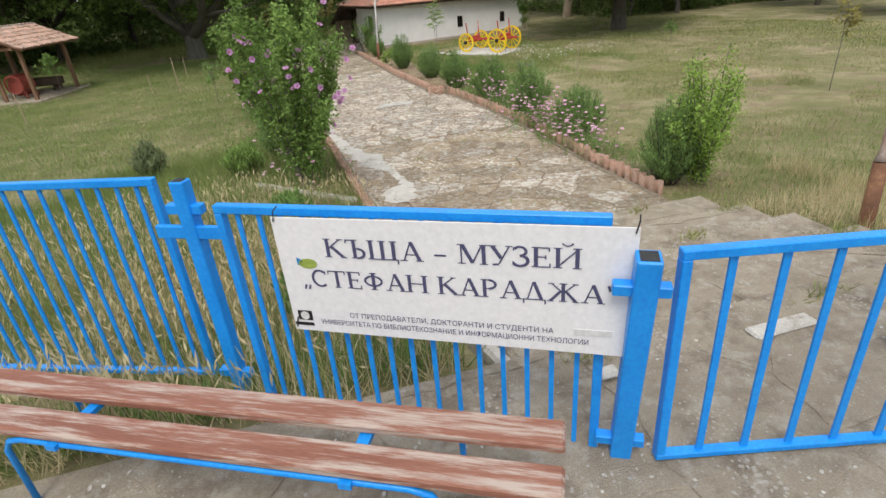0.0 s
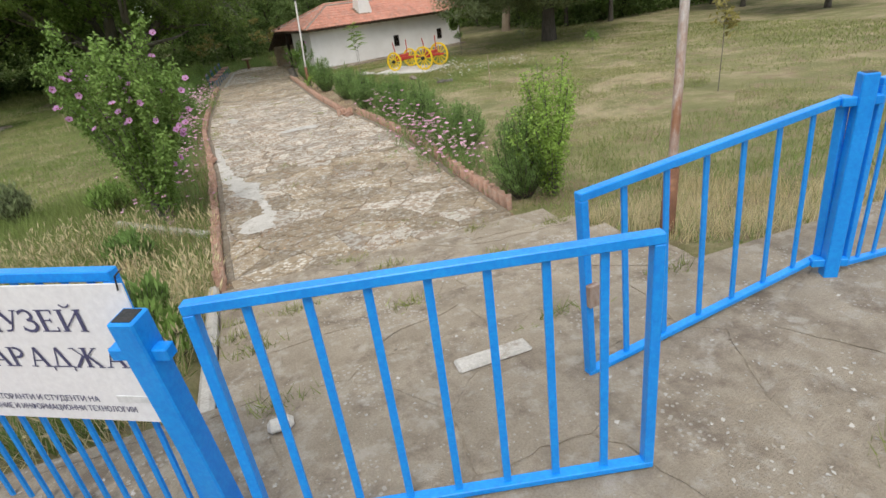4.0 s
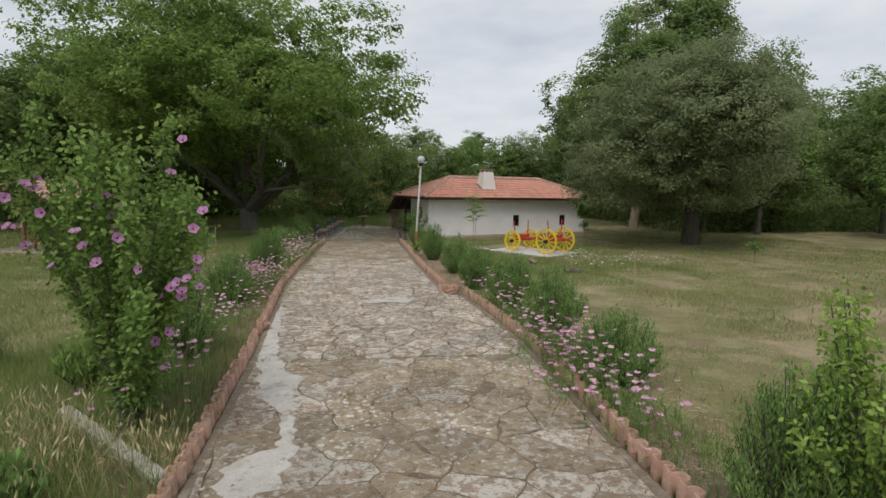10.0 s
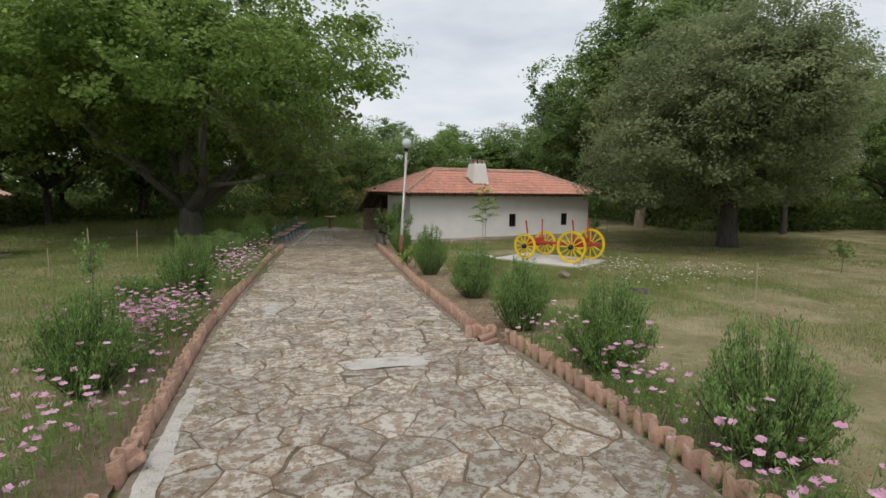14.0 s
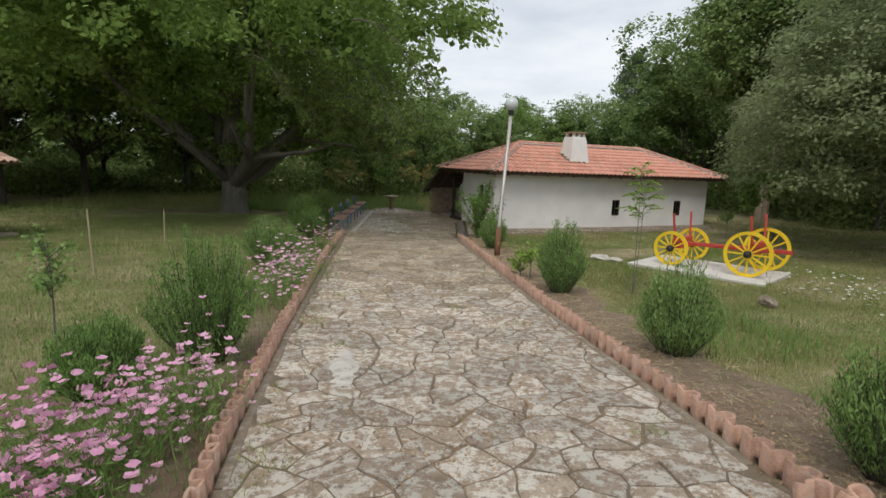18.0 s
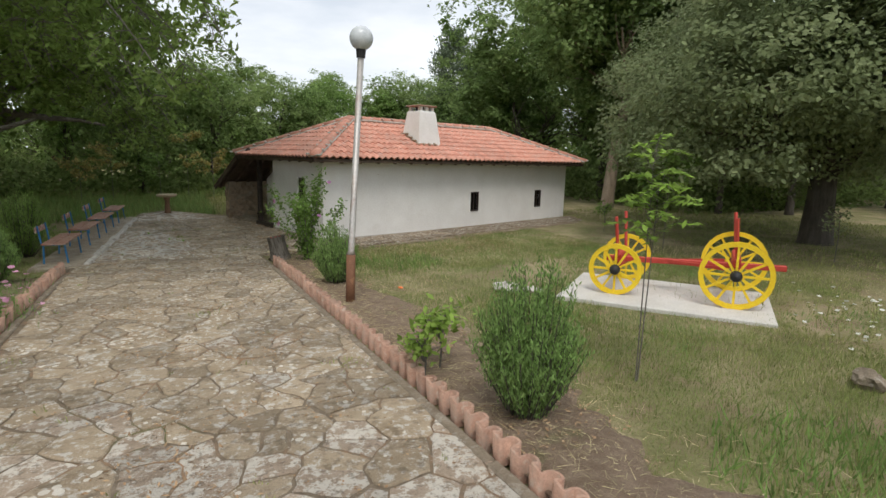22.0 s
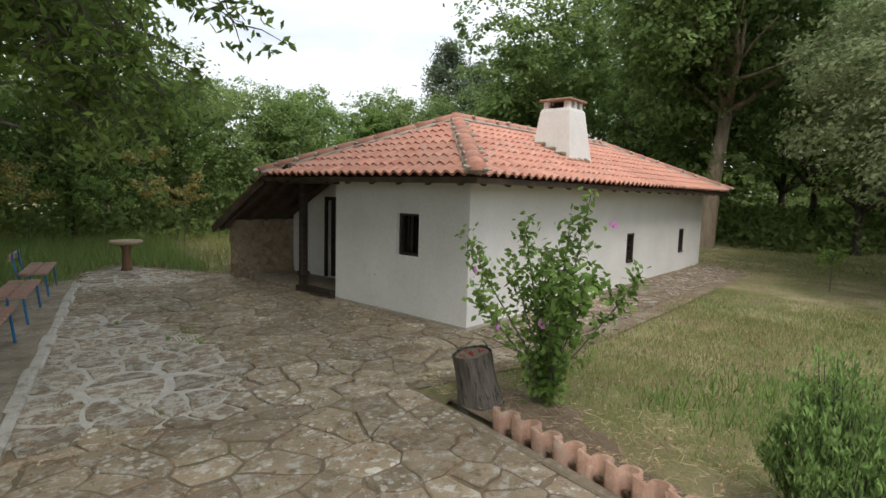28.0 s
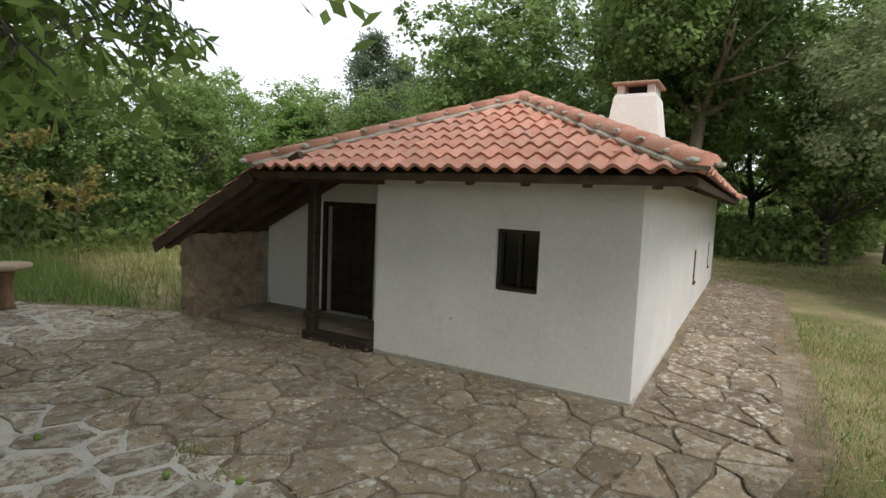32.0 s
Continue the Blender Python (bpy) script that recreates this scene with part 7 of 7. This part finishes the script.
for sgn in (1, -1):
    kerb = thing("kerb", "low weathered concrete kerb along the path", "kerb", kind="structure")
    y = 3.8
    while y < 26:
        xx = (x_right(y + 0.01) - 0.05) if sgn > 0 else (x_left(y) + 0.05)
        x2 = (x_right(y + 0.95) - 0.05) if sgn > 0 else (x_left(y + 0.95) + 0.05)
        if abs(x2 - xx) < 0.3:
            part("kerb_stone", beam((xx, y, height(y) - 0.005), (x2, y + 0.95, height(y + 0.95) - 0.005 + rng.uniform(-0.012, 0.012)), 0.09, 0.09, bevel=0.014), "kerb", kerb)
        y += 0.97

side_kerb = tagged(part("garden_kerb", beam((-1.42, 5.6, height(5.6) + 0.03), (-2.8, 7.0, height(7.0) + 0.05), 0.12, 0.16, bevel=0.02), "smear"), "low concrete kerb branching off beside the hibiscus", "kerb", kind="structure")
rng = random.Random(77)


def tone(p):
    """Browner stones turn up towards the terrace; the darkest also carry walnut shade in their colour."""
    if p[1] < 8.5:
        return "flag_brown" if rng.random() < 0.8 else "flag"
    if p[1] > 20.5 and rng.random() < 0.6:
        return "flag_walk"
    return "flag_brown" if rng.random() < (p[1] - 17) / 5 else "flag"


pave(path, [(R1A, 0.5, 0.008, 0.25, 0.72), (R1B, 0.4, 0.016, 0.22, 0.66), (R2, 0.36, 0.016, 0.22, 0.66)], lambda c: 10.5 < c[1] < 25.0, "flag", "flag_stuff", rng, brown=tone)
MORTAR = ([(-1.5, 27.2), (-0.1, 26.95), (0.3, 28.3), (0.0, 29.8), (-0.45, 31.2), (-1.3, 31.5)], [(-1.05, 33.2), (0.9, 33.3), (0.0, 35.8), (-0.9, 35.2)])
for area in MORTAR:
    raw("mortar_bed", [(x, y, 0.0185) for x, y in area], [tuple(range(len(area)))], "joint_mortar", plaza, "pale mortar between the stones")


def wide_joint(poly, rng):
    cx, cy = sum(p[0] for p in poly) / len(poly), sum(p[1] for p in poly) / len(poly)
    if any(inside(a, cx, cy) for a in MORTAR):
        return [(cx + (x - cx) * rng.uniform(0.83, 0.95), cy + (y - cy) * rng.uniform(0.83, 0.95)) for x, y in poly]
    return poly


pave(plaza, [(R3, 0.36, 0.02, 0.25, 0.8)], lambda c: c[0] < 4.5, "flag_brown", "flag_brown_stuff", rng, brown=lambda c: "flag" if any(inside(a, c[0], c[1]) for a in MORTAR) else "flag_brown", shape=wide_joint)

# walk along the house: earth and the shade of the eaves in the stone colour
pave(plaza, [(R4, 0.4, 0.018, 0.22, 0.8)], lambda c: c[0] < 6.5, "flag_walk", "flag_walk", rng)


def tread_slabs(parent, region, z, spacing, material="concrete"):
    """Low worn slabs bedded on one level."""
    for poly in stones(region, spacing, 0.004, rng, 0.2, 0.75):
        c0, vs, fs = stone_mesh(poly, rng, 0.01)
        ob = raw("slab_piece", [(v[0], v[1], min(v[2], 0.006)) for v in vs], fs, material, parent)
        ob.location = (c0[0], c0[1], z)


for i, (y0, y1, z) in enumerate(((0.75, 1.45, 1.02), (1.45, 2.1, 0.87), (2.1, 2.75, 0.71), (2.75, 3.45, 0.55))):
    tread_slabs(steps, [(-1.02 - 0.05 * i, y0 + 0.02), (2.32 + 0.04 * i, y0 + 0.02), (2.32 + 0.04 * i, y1 + 0.01), (-1.02 - 0.05 * i, y1 + 0.01)], z, 0.62)
tread_slabs(part_forecourt, [(-4.5, -2.6), (4.5, -2.6), (4.5, 0.72), (-2.2, 0.72), (-4.5, 1.4)][:4], 1.15, 0.85)
part("white_block", boxed(0.26, 0.37, 1.15, 0.7, 0.49, 1.178, 0.014), "smear", steps, "pale broken block on the step")
part("loose_stone", boxed(-0.75, 0.38, 1.15, -0.62, 0.47, 1.2, 0.02), "mortar", steps, "small pale loose stone")


def smear(line, seed):
    """A thin ragged ribbon of old cement trodden over the stones; the line gives x, y and half width."""
    xs, ys, ws = (np.array(c) for c in zip(*line))
    t = np.linspace(0, len(line) - 1, len(line) * 9)
    vs, m = [], len(t)
    for v in t:
        x, y, w = (float(np.interp(v, range(len(line)), c)) for c in (xs, ys, ws))
        w *= 1 + 0.55 * noise.noise((v * 1.7, seed, 0))
        for q in (-1, -0.5, 0, 0.5, 1):
            px = x + q * w + 0.08 * noise.noise((v * 3.3, q * 2, seed)) * abs(q)
            py = y + 0.05 * noise.noise((v * 2.1, q * 3, seed + 3))
            vs.append((px, py, height(py) + (0.03 if abs(q) == 1 else 0.041)))
    fs = [(5 * i + q, 5 * i + q + 1, 5 * i + q + 6, 5 * i + q + 5) for i in range(m - 1) for q in range(4)]
    raw("mortar_patch", vs, fs, "smear", path, "pale smear of old mortar", True)


smear(((-0.85, 5.3, 0.1), (-0.85, 5.5, 0.28), (-0.82, 5.8, 0.28), (-0.6, 6.1, 0.08), (-0.66, 6.5, 0.06), (-0.72, 6.9, 0.08), (-0.9, 7.3, 0.19), (-0.9, 7.7, 0.24), (-1.05, 8.1, 0.17), (-1.2, 8.6, 0.14), (-1.3, 9.2, 0.13), (-1.36, 9.8, 0.1), (-1.42, 10.6, 0.1), (-1.5, 11.7, 0.07)), 2)
smear(((0.5, 11.95, 0.25), (0.42, 12.08, 0.55), (0.5, 12.22, 0.5), (0.55, 12.32, 0.2)), 5)
smear(((-1.1, 15.0, 0.05), (-1.12, 15.3, 0.12), (-1.15, 15.8, 0.12), (-1.15, 16.0, 0.04)), 8)

# dry litter on the path and beds, fallen green walnuts
nr = np.random.default_rng(6)
n = 44000
ly = nr.uniform(3.6, 35.0, n)
lx = np.array([nr.uniform(x_left(y) - 0.3, x_right(y) + 1.1) if y < 26.5 else nr.uniform(-1.4, 2.8) for y in ly])
keep = np.array([noise.noise((x * 1.1, y * 1.1, 5)) + 0.5 * noise.noise((x * 4, y * 4, 8)) > 0.12 for x, y in zip(lx, ly)])
lx, ly = lx[keep], ly[keep]
lz = np.array([height(y) + 0.036 + (0.03 if x > x_right(y) else 0) for x, y in zip(lx, ly)])
ob = leaves("leaf_litter", np.stack([lx, ly, lz], 1), nr.normal(size=(len(lx), 3)) * 0.25 + np.array([0, 0, 1.0]), nr.uniform(0.012, 0.055, len(lx)), nr.uniform(0.006, 0.022, len(lx)), "litter", None, 0.2, nr)
tagged(ob, "brown dry leaf litter scattered over the path", "leaf litter", kind="stuff")
n = 9000
ly = nr.uniform(5.0, 27.0, n)
lx = np.array([x_right(y) + 0.1 + abs(nr.normal()) * 0.6 for y in ly])
d = nr.normal(size=(n, 3)) * np.array([1, 1, 0.25])
ob = blades("dry_stalks", np.stack([lx, ly, np.array([height(y) + 0.05 for y in ly])], 1), d, nr.uniform(0.04, 0.16, n), np.full(n, 0.006), "straw", None, nr, corners=3)
tagged(ob, "pale dry stalks lying on the bare bed", "straw", kind="stuff")
for x, y in ((-0.65, 30.52), (-0.21, 29.46), (0.07, 29.11)):
    bm = bmesh.new()
    bmesh.ops.create_icosphere(bm, subdivisions=2, radius=0.024)
    o = tagged(part("fallen_walnut", bm, "leaf_shrub", smooth=True), "green walnut fallen on the terrace stones", "walnut", "fallen walnuts")
    o.location = (x, y, 0.05)

# grit and weeds on the forecourt and the steps
def tread(y):
    return 1.15 if y < 0.75 else 1.02 if y < 1.45 else 0.87 if y < 2.1 else 0.71 if y < 2.75 else 0.55


nr = np.random.default_rng(16)
n = 3800
gx_, gy_ = nr.uniform(-3.4, 3.8, n), nr.uniform(-2.4, 3.4, n)
keep = np.array([(y < 0.7 or -1.0 < x < 2.3) and noise.noise((x * 1.2, y * 1.2, 4)) > -0.12 for x, y in zip(gx_, gy_)])
gx_, gy_ = gx_[keep], gy_[keep]
ob = leaves("grit", np.stack([gx_, gy_, np.array([tread(y) + 0.012 for y in gy_])], 1), nr.normal(size=(len(gx_), 3)) * 0.35 + np.array([0, 0, 1.0]), nr.uniform(0.008, 0.035, len(gx_)), nr.uniform(0.006, 0.024, len(gx_)), "smear", None, 0.3, nr)
tagged(ob, "pale grit and stone chips strewn over the concrete", "grit", kind="stuff")
pos, dirs_, lens_ = [], [], []
for x, y in ((1.0, 0.62), (1.9, 0.7), (-0.7, 0.6), (2.1, 1.42), (0.3, 1.44), (-0.8, 1.42), (1.2, 2.08), (-0.5, 2.1), (2.2, 2.7), (0.4, 2.72), (-0.95, 2.72), (0.1, 3.4), (1.6, 3.38), (2.6, -0.6), (1.7, -0.9), (-1.0, 1.9), (-1.05, 2.9), (-1.0, 2.4)):
    m = 70
    pos.append(np.stack([x + nr.normal(size=m) * 0.1, y + nr.normal(size=m) * 0.035, np.full(m, tread(y - 0.02))], 1))
    dirs_.append(nr.normal(size=(m, 3)) * 0.6 + np.array([0, 0, 0.9]))
    lens_.append(nr.uniform(0.04, 0.14, m))
ob = blades("step_weeds", np.concatenate(pos), np.concatenate(dirs_), np.concatenate(lens_), np.full(sum(len(p) for p in pos), 0.01), "grass", None, nr, corners=3)
tagged(ob, "weeds growing along the edges of the steps", "weeds", kind="stuff")

# weeds and dry tufts in the joints
nr = np.random.default_rng(5)
pos, dirs_, lens_ = [], [], []
for k in range(230):
    y = nr.uniform(1.0, 33.0)
    x = nr.uniform(x_left(y) + 0.05, x_right(y) - 0.05) if y < 27 else nr.uniform(-1.2, 1.6)
    if k > 150:
        y = nr.uniform(8.0, 22.0)
        x = x_left(y) + 0.1 + abs(nr.normal()) * 0.14
    big = nr.random() < 0.12
    m = 60 if big else 16
    pos.append(np.stack([x + nr.normal(size=m) * (0.09 if big else 0.03), y + nr.normal(size=m) * (0.07 if big else 0.03), np.full(m, height(y) + 0.01)], 1))
    dirs_.append(nr.normal(size=(m, 3)) * 0.7 + np.array([0, 0, 0.8]))
    lens_.append(nr.uniform(0.03, 0.1 if big else 0.06, m))
ob = blades("path_weeds", np.concatenate(pos), np.concatenate(dirs_), np.concatenate(lens_), np.full(sum(len(p) for p in pos), 0.008), "grass", None, nr)
tagged(ob, "small green weeds growing in the joints of the path", "weeds", kind="stuff")
